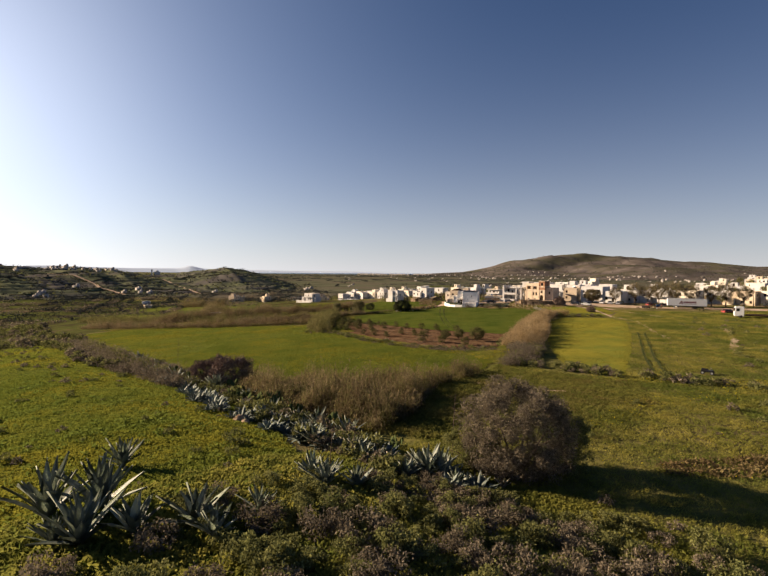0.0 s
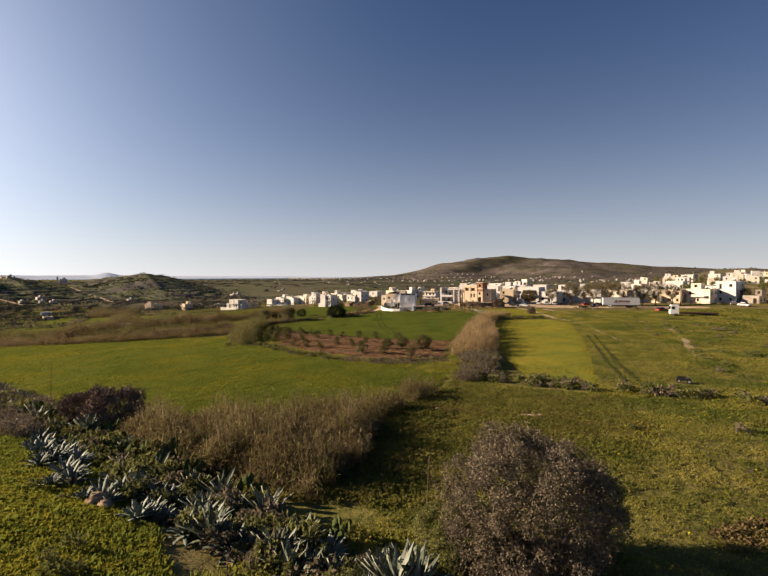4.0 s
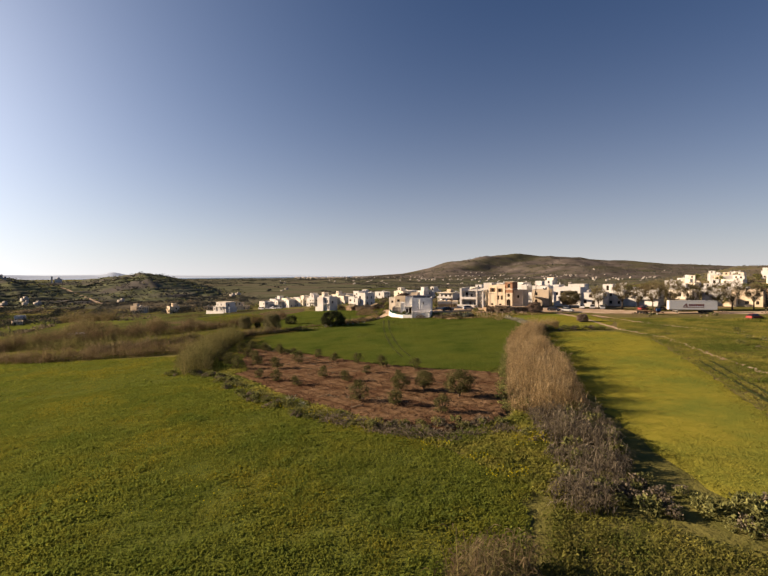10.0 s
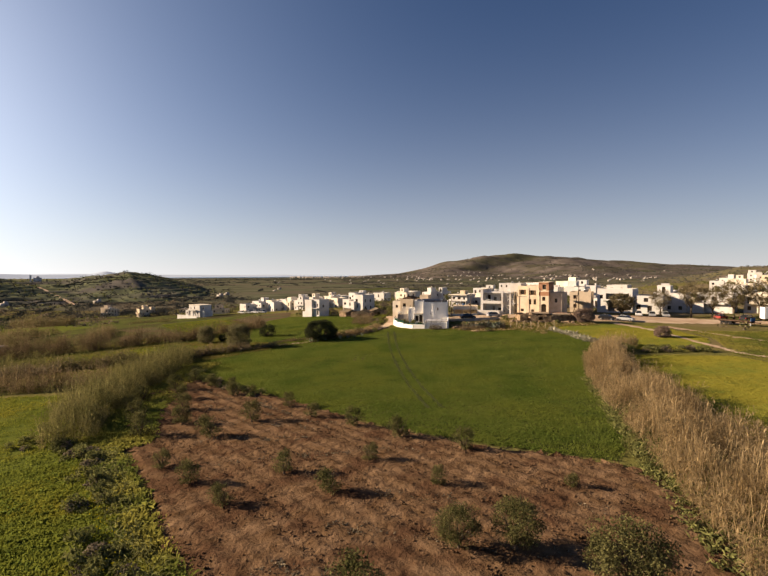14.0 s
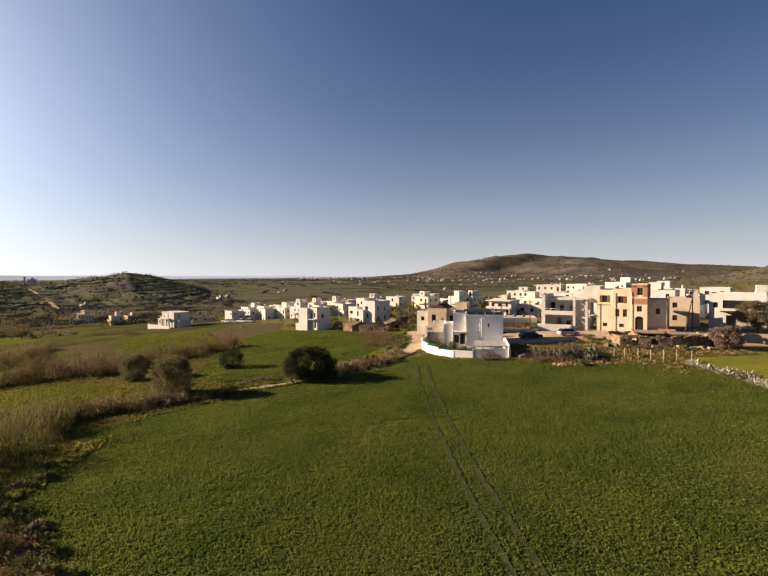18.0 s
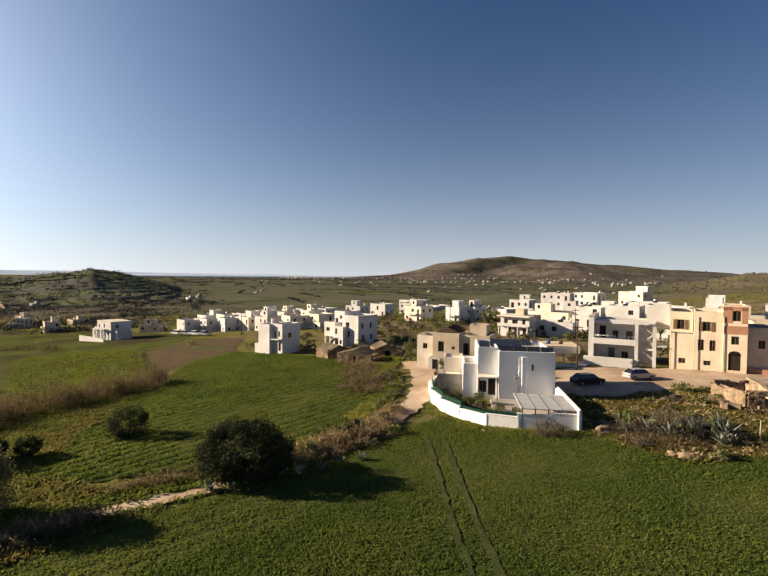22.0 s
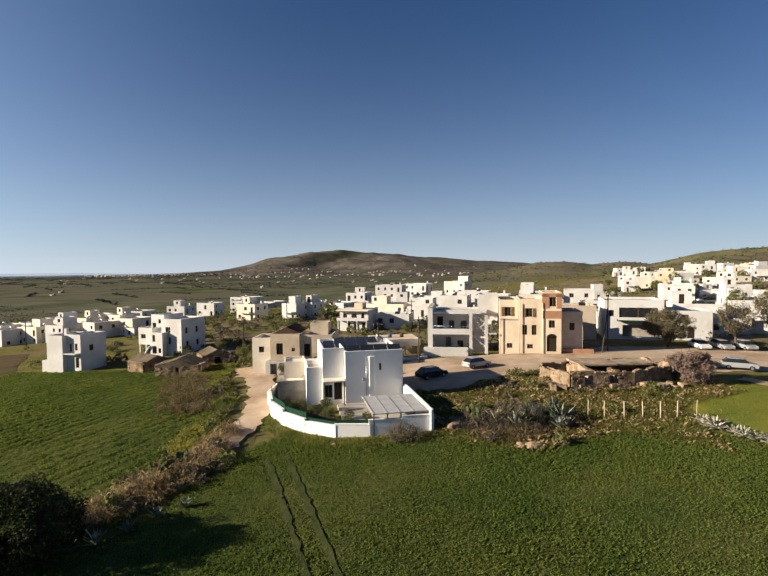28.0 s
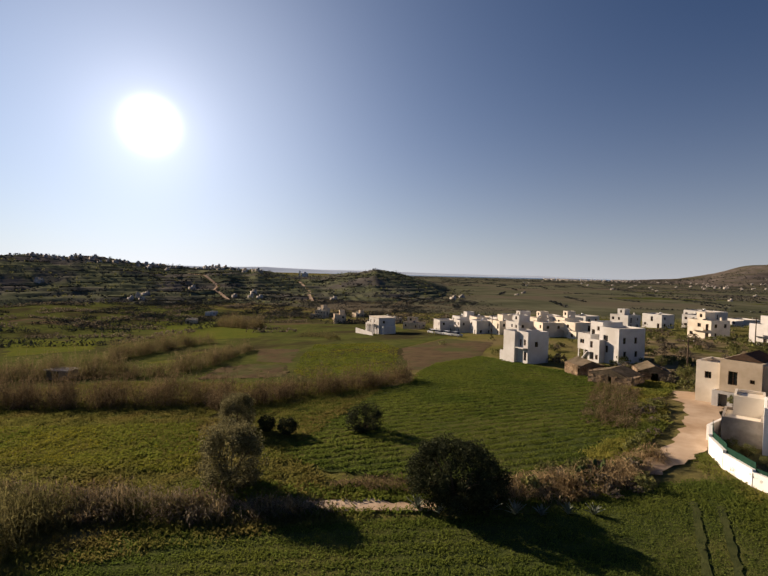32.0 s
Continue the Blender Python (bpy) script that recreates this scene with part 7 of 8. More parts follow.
def trailer(x, y, turn):
    """A white box trailer with a dark painted sign on its long side."""
    ob = thing("box_trailer", "long white box trailer with a dark painted sign", "trailer", at=(x, y, gz(x, y) + 0.09), turn=turn)
    body = part("box", boxed(-6.7, -1.25, 1.15, 6.7, 1.25, 3.95, 0.04), M_WHITECAR, ob)
    for z in (1.2, 3.86):
        part("rail", boxed(-6.7, -1.275, z, 6.7, -1.252, z + 0.08), M_METAL, body)
    bm = bmesh.new()
    for q in (((-2.8, 1.95), (-2.0, 3.1), (-1.75, 3.1), (-2.5, 1.95)), ((-2.0, 3.1), (-1.7, 3.1), (-1.45, 1.95), (-1.75, 1.95)), ((-2.6, 2.25), (-2.5, 2.4), (-1.65, 2.4), (-1.6, 2.25))):
        bm.faces.new([bm.verts.new((a, -1.262, b)) for a, b in q])
    part("emblem", bm, M_SIGNRED, body)
    bm = bmesh.new()
    for k in range(7):
        box(bm, -1.15 + k * 0.62, -1.266, 2.3, -0.68 + k * 0.62, -1.254, 2.95)
    part("sign_bars", bm, M_SIGNRED, body, "dark painted sign bars")
    part("sign_line", boxed(-2.6, -1.266, 1.85, 3.1, -1.254, 2.0), M_SIGNRED, body)
    part("chassis", boxed(-6.5, -0.45, 0.85, 6.5, 0.45, 1.148), M_TRUCKBED, ob)
    for sx in (2.6, 3.9, 5.2):
        for sy in (-1.05, 1.05):
            bm = bmesh.new()
            tube(bm, [(sx, sy - 0.15, 0.5), (sx, sy + 0.15, 0.5)], [0.5, 0.5], 14)
            part("wheel", bm, M_TYRE, ob)
    for sy in (-0.8, 0.8):
        part("landing_leg", boxed(-4.3, sy - 0.08, 0, -4.1, sy + 0.08, 1.0), M_METAL, ob)


trailer(93.0, 178.3, -15.5)


def flatbed(label, x, y, turn, cab):
    ob = thing("flatbed_truck" if cab else "flatbed_trailer", label, "truck" if cab else "trailer", at=(x, y, gz(x, y) + (0.0 if cab else 0.09)), turn=turn)
    part("deck", boxed(-3.2, -1.2, 1.05, 6.8, 1.2, 1.3, 0.02), M_TRUCKBED, ob)
    part("chassis", boxed(-5.2, -0.45, 0.7, 6.6, 0.45, 1.046), M_TRUCKBED, ob)
    if not cab:
        ob.matrix_basis = ob.matrix_basis @ Matrix.Diagonal((0.72, 0.85, 0.85, 1))
    if cab:
        body = part("cab", profile([(-1.25, 0.6), (-1.25, 3.6), (1.0, 3.6), (1.25, 2.2), (1.25, 0.6)], 2.3), M_WHITECAR, ob)
        body.matrix_basis = pose(-5.4, 0, 0, 0, 0, 90)
        part("windscreen", boxed(-1.0, 1.02, 2.1, 1.0, 1.3, 3.2, 0.03), M_GLASS, body)
        for s in (-1, 1):
            part("side_window", boxed(s * 1.16 - 0.02, 0.0, 2.2, s * 1.16 + 0.02, 0.85, 3.1), M_GLASS, body)
    else:
        part("headboard", boxed(-3.2, -1.2, 1.304, -3.0, 1.2, 2.2, 0.02), M_BLUE, ob, "blue painted headboard")
    for sx in (-5.0, 3.0, 4.2, 5.4) if cab else (3.0, 4.2, 5.4):
        for sy in (-1.0, 1.0):
            bm = bmesh.new()
            tube(bm, [(sx, sy - 0.15, 0.5), (sx, sy + 0.15, 0.5)], [0.5, 0.5], 14)
            part("wheel", bm, M_TYRE, ob)
    if not cab:
        part("landing_leg", boxed(-2.6, -0.2, 0, -2.4, 0.2, 0.75), M_METAL, ob)


flatbed("white lorry with an empty rusty flatbed on the grass", 97.5, 140.5, -20, True)
flatbed("empty flatbed trailer with a blue headboard", 80.5, 178.5, 120, False)


def pole(x, y, h, brace=False):
    ob = thing("utility_pole", "brown wooden utility pole with crossarm" if not brace else "wooden utility pole with a slanting brace", "pole", "utility poles", at=(x, y, gz(x, y)))
    part("post", tube(bmesh.new(), [(0, 0, -0.8), (0, 0, h)], [0.13, 0.09], 8), M_POLE, ob)
    arm = part("crossarm", boxed(-0.8, -0.06, h - 0.55, 0.8, 0.06, h - 0.42), M_POLE, ob)
    for k in (-0.7, 0, 0.7):
        part("insulator", tube(bmesh.new(), [(k, 0, h - 0.42), (k, 0, h - 0.24)], [0.045, 0.03], 6), M_LAMPGLASS, arm)
    if brace:
        part("brace", tube(bmesh.new(), [(-2.2, -1.0, -0.4), (0, 0, h * 0.8)], [0.1, 0.08], 7), M_POLE, ob)


for x, y, h, b in ((21.8, 213.0, 7.2, False), (52.6, 206.4, 9.0, True), (16.4, 216.5, 6.5, False), (-2.6, 233, 7.0, False), (13, 282, 7.5, False), (37, 250, 7.5, False), (97, 187, 8.0, False), (120, 183, 8.0, False), (-50, 288, 7.0, False)):
    pole(x, y, h, b)

# stone ruin
ruin = house_at("stone_ruin", "roofless ruin of grey-brown rubble stone walls", 31.0, 190.5, -18, "ruin", z=1.2)
rs = random.Random(3)
stones = []
for k in range(5):
    bm = boxed(-0.5, -0.36, -0.26, 0.5, 0.36, 0.26, 0.07)
    for v in bm.verts:
        v.co = Vector((v.co.x * rs.uniform(0.85, 1.12), v.co.y * rs.uniform(0.85, 1.12), v.co.z * rs.uniform(0.82, 1.15)))
    me = bpy.data.meshes.new("stone")
    bm.to_mesh(me)
    bm.free()
    me.materials.append(M_STONE)
    stones.append(me)
rocks = []
for k in range(3):
    bm = bmesh.new()
    bmesh.ops.create_icosphere(bm, subdivisions=2, radius=0.5)
    for v in bm.verts:
        v.co = Vector((v.co.x * 1.25, v.co.y, v.co.z * 0.72)) * (1 + 0.45 * noise.noise(v.co * 2.3 + Vector((k * 7, 0, 0))))
    me = bpy.data.meshes.new("boulder")
    bm.to_mesh(me)
    bm.free()
    me.materials.append(M_STONE)
    rocks.append(me)


def rubble_wall(parent, a, b, height, gaps=(), ragged=0.5):
    """A core wall with stones proud of both faces and a broken top."""
    a, b = Vector(a), Vector(b)
    length = (b - a).length
    m = Matrix.Translation((a.x, a.y, 0)) @ Euler((0, 0, math.atan2(b.y - a.y, b.x - a.x))).to_matrix().to_4x4()
    bm = bmesh.new()
    n = max(2, int(length / 0.5))
    rows = []
    for k in range(n + 1):
        u = length * k / n
        top = max(0.5, round(height * (1 + ragged * noise.noise(Vector((a.x + u * 0.35, a.y, 3.0)))) / 0.24) * 0.24 + rs.uniform(-0.07, 0.07))
        gap = any(g0 < u < g1 for g0, g1, *_ in gaps)
        rows.append([[bm.verts.new((u, s, z)) for s in (-0.24, 0.24)] for z in (-1.5, min(1.9, height * 0.8), max(height * 0.9, top))])
    for k in range(n):
        gap = any(g0 < length * (k + 0.5) / n < g1 for g0, g1, *_ in gaps)
        p, q = rows[k], rows[k + 1]
        for c in ((1, 2) if gap else (0, 1, 2)):
            if c < 2:
                for s in (0, 1):
                    bm.faces.new((p[c][s], q[c][s], q[c + 1][s], p[c + 1][s]))
            else:
                bm.faces.new((p[2][0], q[2][0], q[2][1], p[2][1]))
        if gap:
            bm.faces.new((p[1][0], q[1][0], q[1][1], p[1][1]))
        for r, edge in ((p, k == 0), (q, k == n - 1)):
            if edge:
                bm.faces.new((r[0][0], r[0][1], r[1][1], r[1][0])), bm.faces.new((r[1][0], r[1][1], r[2][1], r[2][0]))
    bmesh.ops.recalc_face_normals(bm, faces=bm.faces[:])
    bmesh.ops.transform(bm, matrix=m, verts=bm.verts)
    w = part("wall", bm, M_STONE, parent)
    z = 0.12
    while z < height * 1.02:
        u = rs.uniform(0.0, 0.4)
        while u < length:
            size = rs.uniform(0.36, 0.54)
            if rs.random() < 0.62 and not any(g0 - 0.25 < u < g1 + 0.25 and z < 2.0 for g0, g1, *_ in gaps):
                side = -1 if rs.random() < 0.7 else 1
                piece("stone", rs.choice(stones), w, m @ pose(u, side * 0.2, z + rs.uniform(-0.04, 0.04), rs.uniform(-6, 6), rs.uniform(-7, 7), rs.uniform(-8, 8)) @ Matrix.Diagonal((size * rs.uniform(0.8, 1.3), size * 0.55, size, 1)))
            u += size * 1.15
        z += 0.31


rubble_wall(ruin, (0, 0), (7.5, 0), 2.0, ((1.6, 2.5), (4.6, 5.4)), 0.3)
rubble_wall(ruin, (0, 0), (-1.6, 5.2), 1.7, (), 0.3)
rubble_wall(ruin, (2.6, 0), (2.0, 5.5), 2.1, (), 0.3)
rubble_wall(ruin, (-1.6, 5.2), (8.0, 7.0), 2.0, (), 0.3)
rubble_wall(ruin, (7.5, 0), (13.5, 2.4), 2.0)
rubble_wall(ruin, (13.5, 2.4), (13.0, 8.0), 1.8)
rubble_wall(ruin, (8.0, 7.0), (13.0, 8.0), 1.9, (), 0.3)
rubble_wall(ruin, (5.6, 0.2), (6.4, 6.4), 1.8, (), 0.4)
part("mud_roof", boxed(2.2, 2.6, 2.1, 7.0, 6.6, 2.36, 0.05), M_MUD, ruin, "flat earth roof over the middle room")
part("mud_roof", boxed(6.8, 4.2, 1.75, 12.4, 7.6, 2.05, 0.05), M_MUD, ruin, "remaining flat earth roof, half fallen")
for k in range(60):
    piece("fallen_stone", rs.choice(stones), ruin, pose(rs.uniform(-2.5, 13), rs.uniform(-1.2, 4.4), rs.uniform(-0.1, 0.5), 0, 0, rs.uniform(0, 180)))
# old mud-roofed sheds beside the lane
for x, y, t, w in ((-13.0, 227, -20, 6.6), (-7.0, 232.5, 15, 4.4), (-16.5, 234, 40, 4.6)):
    shed = house_at("stone_shed", "old stone shed with a sagging earth roof", x, y, t, "shed")
    rubble_wall(shed, (-w / 2, 0), (w / 2, 0), 1.6, ((-0.5 + w / 2, 0.4 + w / 2),), 0.1)
    rubble_wall(shed, (w / 2, 0), (w / 2, 4), 1.6, (), 0.1)
    rubble_wall(shed, (-w / 2, 4), (-w / 2, 0), 1.6, (), 0.1)
    rubble_wall(shed, (w / 2, 4), (-w / 2, 4), 1.6, (), 0.1)
    bm = bmesh.new()
    for q in (((-w / 2 - 0.3, -0.3, 1.5), (0, -0.3, 2.5), (0, 4.3, 2.6), (-w / 2 - 0.3, 4.3, 1.5)), ((w / 2 + 0.3, -0.3, 1.5), (0, -0.3, 2.5), (0, 4.3, 2.6), (w / 2 + 0.3, 4.3, 1.5)), ((-w / 2, -0.28, 1.4), (w / 2, -0.28, 1.4), (0, -0.28, 2.5))):
        bm.faces.new([bm.verts.new(v) for v in q])
    part("roof", bm, M_OLD_MUD, shed)
white_shed = house_at("corrugated_shed", "small shed with a pale flat roof in the reeds", -115, 198.5, 20, "shed")
block(white_shed, M_CONCRETE, -2.5, 0, 5, 3, 0, 2.0, [("S", 2, 0.1, 0.9, 1.7, "door")], parapet=0)
part("roof_sheet", boxed(-2.8, -0.4, 2.03, 2.8, 3.3, 2.12), M_ROOF, white_shed)

# fence posts, planks, rocks, a wrecked quad
for k, (x, y) in enumerate(((26.2, 182.8), (27.4, 181.9), (29.0, 181.0), (30.5, 180.2), (32.0, 179.5), (33.6, 179.0), (35.4, 178.4))):
    post = thing("fence_post", "weathered grey wooden fence post", "post", "fence posts", at=(x, y, gz(x, y)), turn=k * 40)
    part("stake", tube(bmesh.new(), [(0, 0, -0.3), (0.06, 0.02, 1.75)], [0.07, 0.055], 6), M_PLANK, post)
stack = thing("plank_stack", "weathered planks lying in the grass", "planks", at=(32.8, 46.6, gz(32.8, 46.6)), turn=40)
for k in range(6):
    part("plank", boxed(-0.9 + k * 0.3, -2.0 + 0.1 * (k % 3), 0.12, -0.64 + k * 0.3, 2.0 + 0.12 * (k % 2), 0.19, 0.01), M_PLANK, stack)
for s in (-1.2, 1.2):
    part("bearer", boxed(-0.95, s - 0.06, -0.1, 0.95, s + 0.06, 0.118), M_PLANK, stack)
quad = thing("quad_bike", "dark quad bike parked in the grass", "quad bike", at=(38.5, 51.7, gz(38.5, 51.7)), turn=60)
part("body", profile([(-0.8, 0.35), (-0.75, 0.7), (-0.2, 0.62), (0.1, 0.78), (0.8, 0.75), (0.85, 0.35)], 0.6), M_BLACKCAR, quad)
part("seat", boxed(-0.2, -0.1, 0.76, 0.2, 0.75, 0.86, 0.03), M_TYRE, quad)
part("handlebar", tube(bmesh.new(), [(-0.4, -0.4, 0.95), (0, -0.5, 0.9), (0.4, -0.4, 0.95)], [0.02, 0.02, 0.02], 6), M_METAL, quad)
for sx in (-0.45, 0.45):
    for sy in (-0.6, 0.6):
        wheel(quad, sx, sy, 0.28, 0.24)
for x, y, s in ((-21, 16.5, 1.6), (-22.2, 22.5, 1.4), (-51.5, 48.5, 2.2), (-49.8, 49.5, 1.7), (16.2, 180.0, 1.0), (14.0, 187.4, 1.4), (18.0, 186.8, 1.2), (17.0, 179.4, 1.3), (15.2, 183.4, 1.1), (13.2, 186.2, 1.5), (1.6, 187.6, 0.6), (3.5, 41.0, 0.8), (-20.2, 15.8, 1.1), (22.6, 182.0, 1.0), (96, 150, 1.0), (98, 151, 0.8), (-10.5, 96, 0.5)):
    rock = new("boulder", rs.choice(rocks))
    rock.matrix_basis = pose(x, y, gz(x, y) + 0.1 * s, 10, 5, x * 30) @ Matrix.Diagonal((s, s, s, 1))
    tagged(rock, "pale grey weathered boulder in the grass", "boulder", "boulders")
dead = thing("dead_branch", "dead grey branch lying on red soil", "branch", at=(-7.6, 81.5, gz(-7.6, 81.5)))
bm = bmesh.new()
tube(bm, [(0, 0, 0.1), (1.2, -0.2, 0.45), (2.6, -0.6, 0.2)], [0.09, 0.07, 0.02], 6)
tube(bm, [(1.0, -0.15, 0.4), (1.5, 0.5, 0.8), (2.2, 0.8, 0.6)], [0.05, 0.04, 0.01], 5)
tube(bm, [(0.1, 0, 0.1), (0.2, 0.3, 0.9)], [0.06, 0.02], 5)
part("limb", bm, M_BARK, dead)

# ---- distance ----
def far_green(name, label, places, size, count, leaf, mat):
    """Clumps of far trees and hedges: each a ragged heap of leafy quads."""
    n = len(places)
    d = RNG.normal(size=(n, count, 3))
    d /= np.linalg.norm(d, axis=2)[:, :, None]
    s = (size * RNG.uniform(0.5, 1.4, n))[:, None, None]
    c = places[:, None] + d * s * (RNG.uniform(0.3, 1, (n, count)) ** 0.5)[:, :, None] * np.array([1.2, 1.2, 0.75])
    c[:, :, 2] += s[:, :, 0] * 0.5
    v, f = leaves(c.reshape(-1, 3), leaf, slim=0.9)
    return tagged(new(name, mesh_of(name, v, f, mat)), label, "trees", kind="stuff")


def spots(n, az, near, far, power=0.6):
    a = np.radians(RNG.uniform(az[0], az[1], n))
    r = near + (far - near) * RNG.random(n) ** power
    x, y = -9 + r * np.sin(a), 145 + r * np.cos(a)
    return np.column_stack([x, y, ground(x, y)])


def hedge_lines(n, az, near, far, length, gap):
    """Rows of trees along field edges."""
    out = []
    for x, y, _ in spots(n, az, near, far):
        t = RNG.choice((0.3, 1.87)) + RNG.normal(0, 0.12)
        k = np.arange(0, length * RNG.uniform(0.4, 1.3), gap)
        px, py = x + np.cos(t) * k, y + np.sin(t) * k
        out.append(np.column_stack([px, py, ground(px, py)]))
    return np.concatenate(out)


far_green("far_trees", "dark hedges and trees of the far plain", hedge_lines(620, (-30, 34), 420, 3200, 150, 4.5), 1.9, 12, 1.7, M_FAR_SCRUB)
far_green("valley_scrub", "dark hedges and scrub of the valley", hedge_lines(190, (-80, -18), 210, 520, 46, 2.6), 2.1, 40, 0.55, M_FAR_SCRUB)
far_green("valley_scrub", "dry brown scrub of the valley", hedge_lines(80, (-85, -20), 190, 480, 40, 2.4), 1.6, 22, 0.8, M_GREY_BUSH)
far_green("village_scrub", "dark scrub on the land below the white houses", spots(420, (-24, 14), 128, 330), 1.5, 40, 0.42, M_SHRUB)
far_green("village_scrub", "scrub and trees between the houses", spots(620, (4, 78), 85, 480), 1.3, 26, 0.5, M_SHRUB)
far_green("village_scrub", "dry brown brush in the yards between the houses", spots(900, (4, 78), 80, 420), 1.1, 26, 0.42, M_GREY_BUSH)


def on_slope(grid, n, low, high, loose=3.0):
    x, y, h = grid
    rows, cols = x.shape
    i, j = RNG.integers(int(rows * low), int(rows * high), n), RNG.integers(0, cols, n)
    return np.column_stack([x[i, j], y[i, j], h[i, j]]) + np.column_stack([RNG.normal(0, loose, (n, 2)), np.zeros(n)])


far_green("hill_scrub", "dark scrub and trees on the terraced hill", on_slope(left_slope, 2600, 0.03, 0.78), 2.0, 16, 1.2, M_FAR_SCRUB)
far_green("hill_scrub", "olive-green bushes on the terraced hill", on_slope(left_slope, 900, 0.03, 0.78), 1.7, 14, 1.1, M_SHRUB)
far_green("hill_scrub", "dark scrub on the rocky hill", on_slope(rocky_slope, 3600, 0.03, 0.78), 1.9, 14, 1.0, M_DARK_LEAF)
far_green("hill_scrub", "dark scrub on the stony hill", on_slope(far_slope, 2600, 0.02, 0.66, 14.0), 4.0, 8, 3.2, M_FAR_SCRUB)
far_green("hill_scrub", "dark scrub on the low hills behind the village", on_slope(ne_slope, 900, 0.03, 0.78), 2.6, 10, 2.2, M_FAR_SCRUB)

# terrace walls on the western hill, each a low ragged line of stone
bm_v, bm_f = [], []
x, y, h = left_slope
for k in range(110):
    i, j = int(RNG.integers(6, int(x.shape[0] * 0.72))), int(RNG.integers(0, x.shape[1] - 14))
    n = int(RNG.integers(5, 13))
    for c in range(j, j + n):
        a, b = Vector((x[i, c], y[i, c], h[i, c])), Vector((x[i, c + 1], y[i, c + 1], h[i, c + 1]))
        s = len(bm_v)
        out = Vector((a.x + 9, a.y - 145, 0)).normalized() * 0.5
        for q in (a, b, b + out, a + out):
            bm_v.append((q.x, q.y, q.z - 1.0)), bm_v.append((q.x, q.y, q.z + 1.0))
        bm_f += [(s, s + 2, s + 3, s + 1), (s + 2, s + 4, s + 5, s + 3), (s + 4, s + 6, s + 7, s + 5), (s + 6, s, s + 1, s + 7), (s + 1, s + 3, s + 5, s + 7)]
tagged(new("terrace_walls", mesh_of("terrace_walls", bm_v, bm_f, M_BROWN)), "dry stone terrace walls across the western hill", "wall", kind="stuff")


def far_houses(name, label, places, size, mat):
    """Cubic houses too far off to tell apart: a low block and a higher one each, with dark openings."""
    v, f = [], []
    for x, y, z in places:
        w, d, hh, t = size * RNG.uniform(0.7, 1.5), size * RNG.uniform(0.7, 1.2), size * RNG.uniform(0.35, 0.7), RNG.uniform(-0.8, 0.3)
        for ox, sw, sh in ((0, 1.0, 1.0), (w * 0.35, 0.5, 1.6)):
            s = len(v)
            for dx, dy in ((-0.5, -0.5), (0.5, -0.5), (0.5, 0.5), (-0.5, 0.5)):
                px, py = ox + dx * w * sw, dy * d * sw
                q = (x + px * math.cos(t) - py * math.sin(t), y + px * math.sin(t) + py * math.cos(t))
                v.append((*q, z - size * 0.3)), v.append((*q, z + hh * sh))
            f += [(s, s + 2, s + 3, s + 1), (s + 2, s + 4, s + 5, s + 3), (s + 4, s + 6, s + 7, s + 5), (s + 6, s, s + 1, s + 7), (s + 1, s + 3, s + 5, s + 7)]
    return tagged(new(name, mesh_of(name, v, f, mat)), label, "houses", kind="stuff")


far_houses("far_houses", "white houses scattered over the far plain", spots(70, (-14, 34), 700, 2600, 0.7), 5, M_ROOF)
# screed grey on the white town stands in for haze
far_houses("far_town", "white town along the far shore", np.concatenate([spots(320, (-11, 6), 2500, 3250, 0.5), spots(70, (2, 30), 1300, 2600, 0.6)]) + np.array([0, 0, 3.0]), 5.5, M_ROOF)
far_houses("far_houses", "white houses on the stony hill", np.concatenate([np.repeat(on_slope(far_slope, 16, 0.02, 0.3, 6.0), 5, 0) + np.column_stack([RNG.normal(0, 22, (80, 2)), RNG.uniform(-1, 1, 80)]), on_slope(far_slope, 26, 0.02, 0.45, 8.0)]), 5, M_ROOF)
far_houses("far_houses", "white houses on the eastern hill", on_slope(rocky_slope, 24, 0.04, 0.4), 6, M_WHITE)
def on_crest(n, az, low, high):
    """Places along a stretch of the western hill, by azimuth and by height on its slope."""
    x, y, h = left_slope
    a, i = RNG.uniform(az[0], az[1], n), RNG.integers(int(x.shape[0] * low), int(x.shape[0] * high), n)
    j = [int(np.argmin(np.abs(np.degrees(np.arctan2(x[r] + 9, y[r] - 145)) - b))) for r, b in zip(i, a)]
    return np.column_stack([x[i, j], y[i, j], h[i, j]])


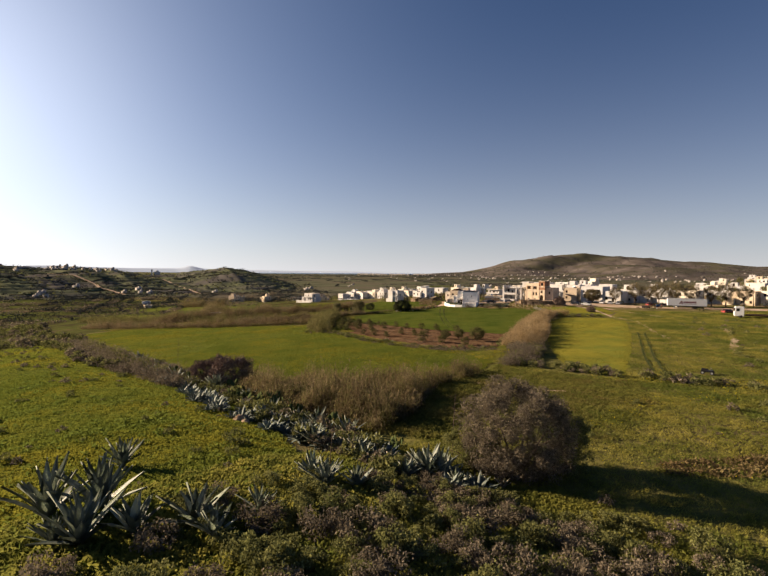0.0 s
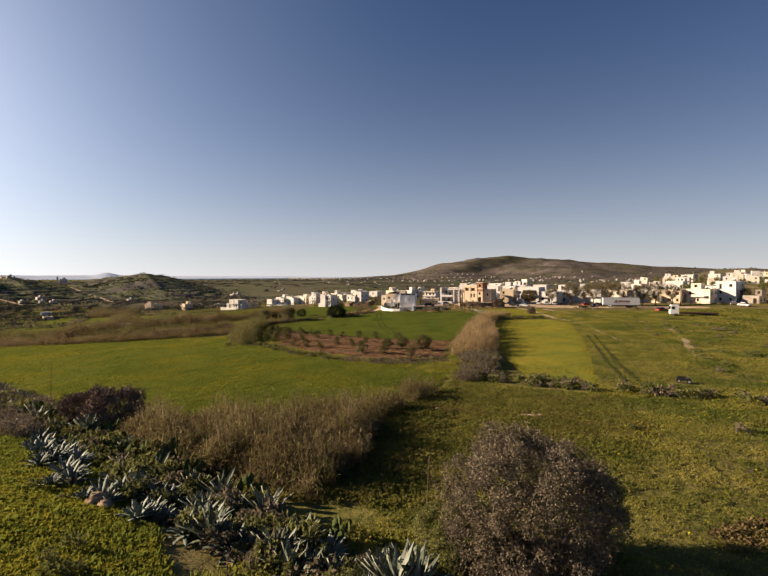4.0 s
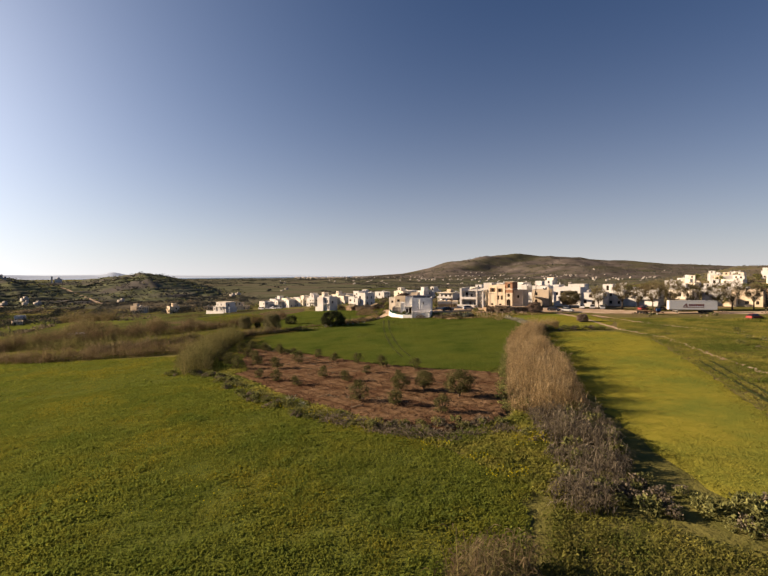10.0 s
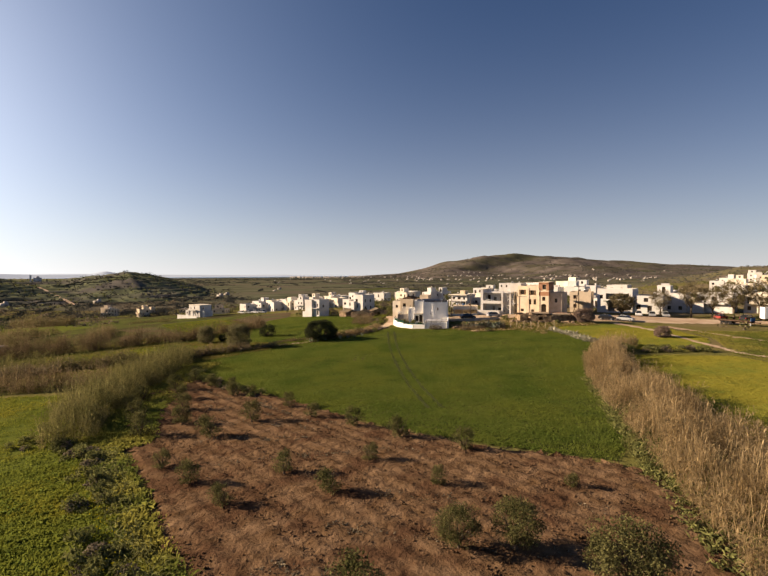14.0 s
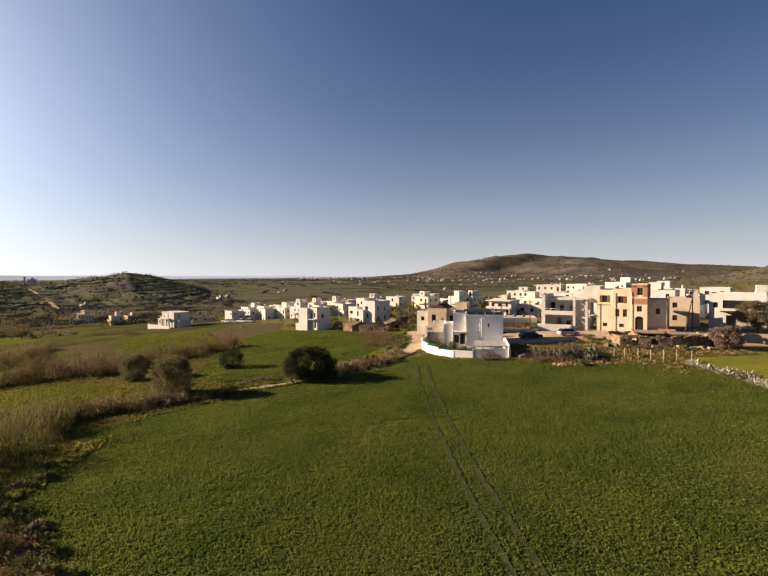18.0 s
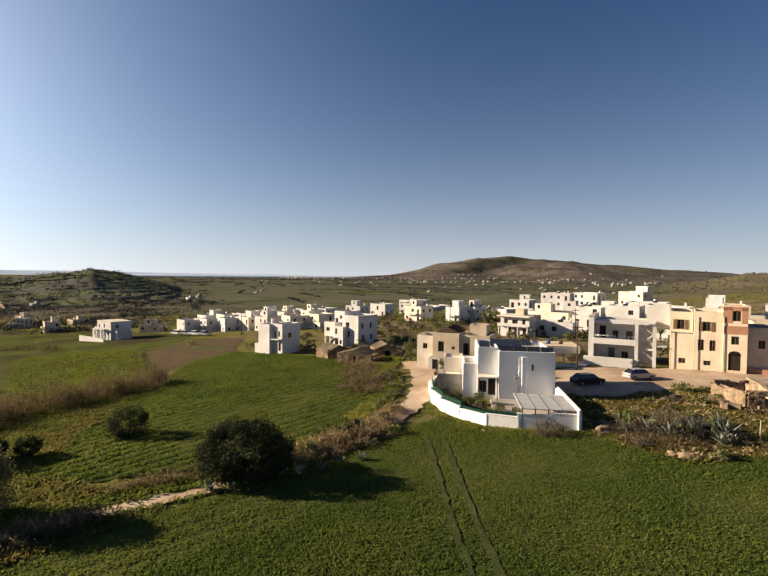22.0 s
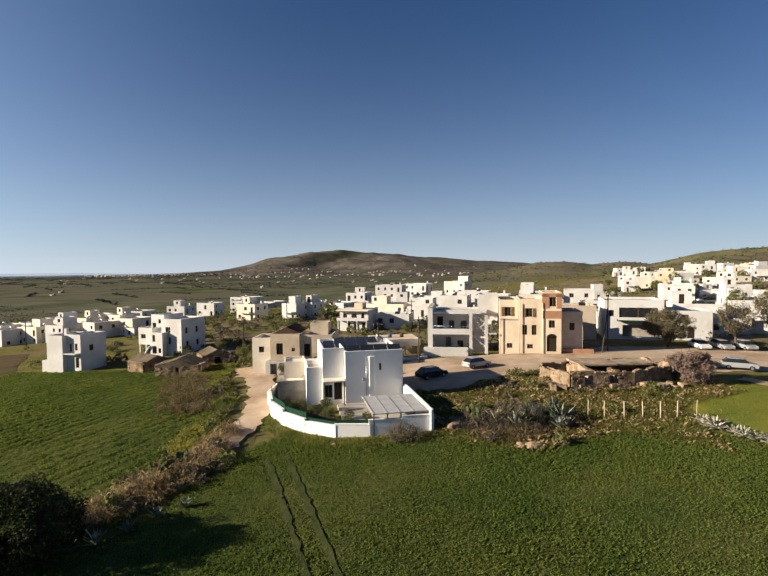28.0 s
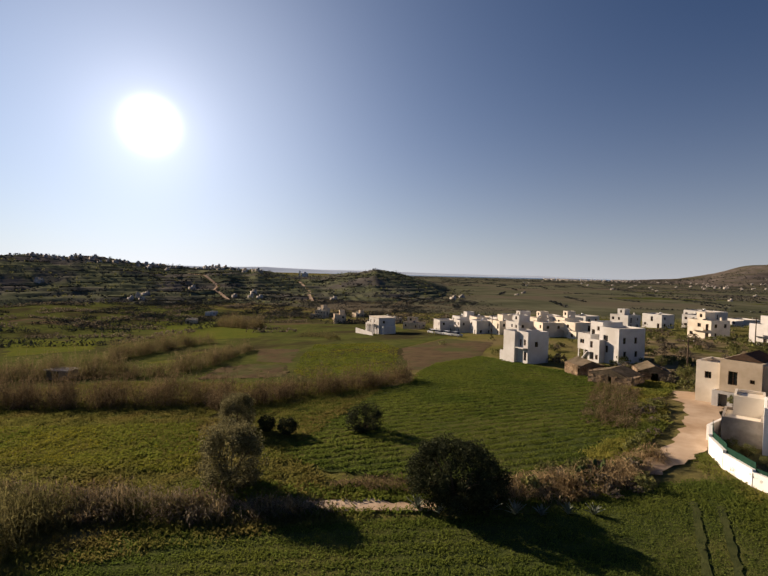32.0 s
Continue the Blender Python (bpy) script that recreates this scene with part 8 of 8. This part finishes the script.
far_houses("ridge_houses", "grey-white houses along the hill crest", np.concatenate([on_crest(46, (-72, -52), 0.62, 0.74), on_crest(26, (-50, -43.5), 0.64, 0.74)]), 5.0, M_ROOF)
far_houses("ridge_houses", "white houses below the crest of the hill", np.concatenate([on_crest(4, (-57, -55), 0.1, 0.2), on_crest(5, (-47, -43), 0.08, 0.2)]), 4.6, M_ROOF)
far_houses("ridge_houses", "pale houses on the terraced slope", on_slope(left_slope, 7, 0.05, 0.4), 6, M_ROOF)

# the church on the crest
cx, cy = -9 - 850 * math.sin(radians(38.4)), 145 + 850 * math.cos(radians(38.4))
church = thing("church", "small white domed church on the crest of the hill", "church", at=(cx, cy, 4.5), turn=30)
part("nave", boxed(-5, -4, -4, 5, 4, 5, 0.05), M_WHITE, church)
bm = bmesh.new()
bmesh.ops.create_uvsphere(bm, u_segments=14, v_segments=8, radius=2.6)
bmesh.ops.translate(bm, vec=(0, 0, 5), verts=bm.verts)
part("dome", bm, M_WHITE, church)
part("bell_tower", boxed(-10, -1.2, -4, -7.6, 1.2, 9, 0.05), M_WHITE, church)


def slope_road(name, label, az, rows, wide):
    """A road up the western hill, draped on its slope."""
    x, y, h = left_slope
    pts = []
    for a, r in zip(az, rows):
        i = int(r * x.shape[0])
        j = int(np.argmin(np.abs(np.degrees(np.arctan2(x[i] + 9, y[i] - 145)) - a)))
        pts.append((x[i, j], y[i, j], h[i, j] + 0.7))
    pts = np.array(pts)
    k = np.linspace(0, len(pts) - 1, 60)
    p = np.column_stack([np.interp(k, np.arange(len(pts)), pts[:, c]) for c in range(3)])
    w = np.gradient(p, axis=0)
    s = np.column_stack([-w[:, 1], w[:, 0], np.zeros(60)])
    s = s / np.linalg.norm(s, axis=1)[:, None] * wide
    v = np.concatenate([p + s, p - s])
    q = np.arange(59)
    tagged(new(name, mesh_of(name, v, np.stack([q, q + 1, q + 61, q + 60], 1), M_DIRT)), label, "road", kind="structure")


slope_road("hill_road", "pale road winding up the terraced hill", (-47, -47.5, -48.5, -48, -49.5, -51), (0.10, 0.17, 0.22, 0.30, 0.40, 0.52), 2.0)
slope_road("hill_road", "pale straight road up the terraced hill", (-37.5, -37.8, -38, -39, -39.6), (0.08, 0.2, 0.32, 0.46, 0.62), 1.8)
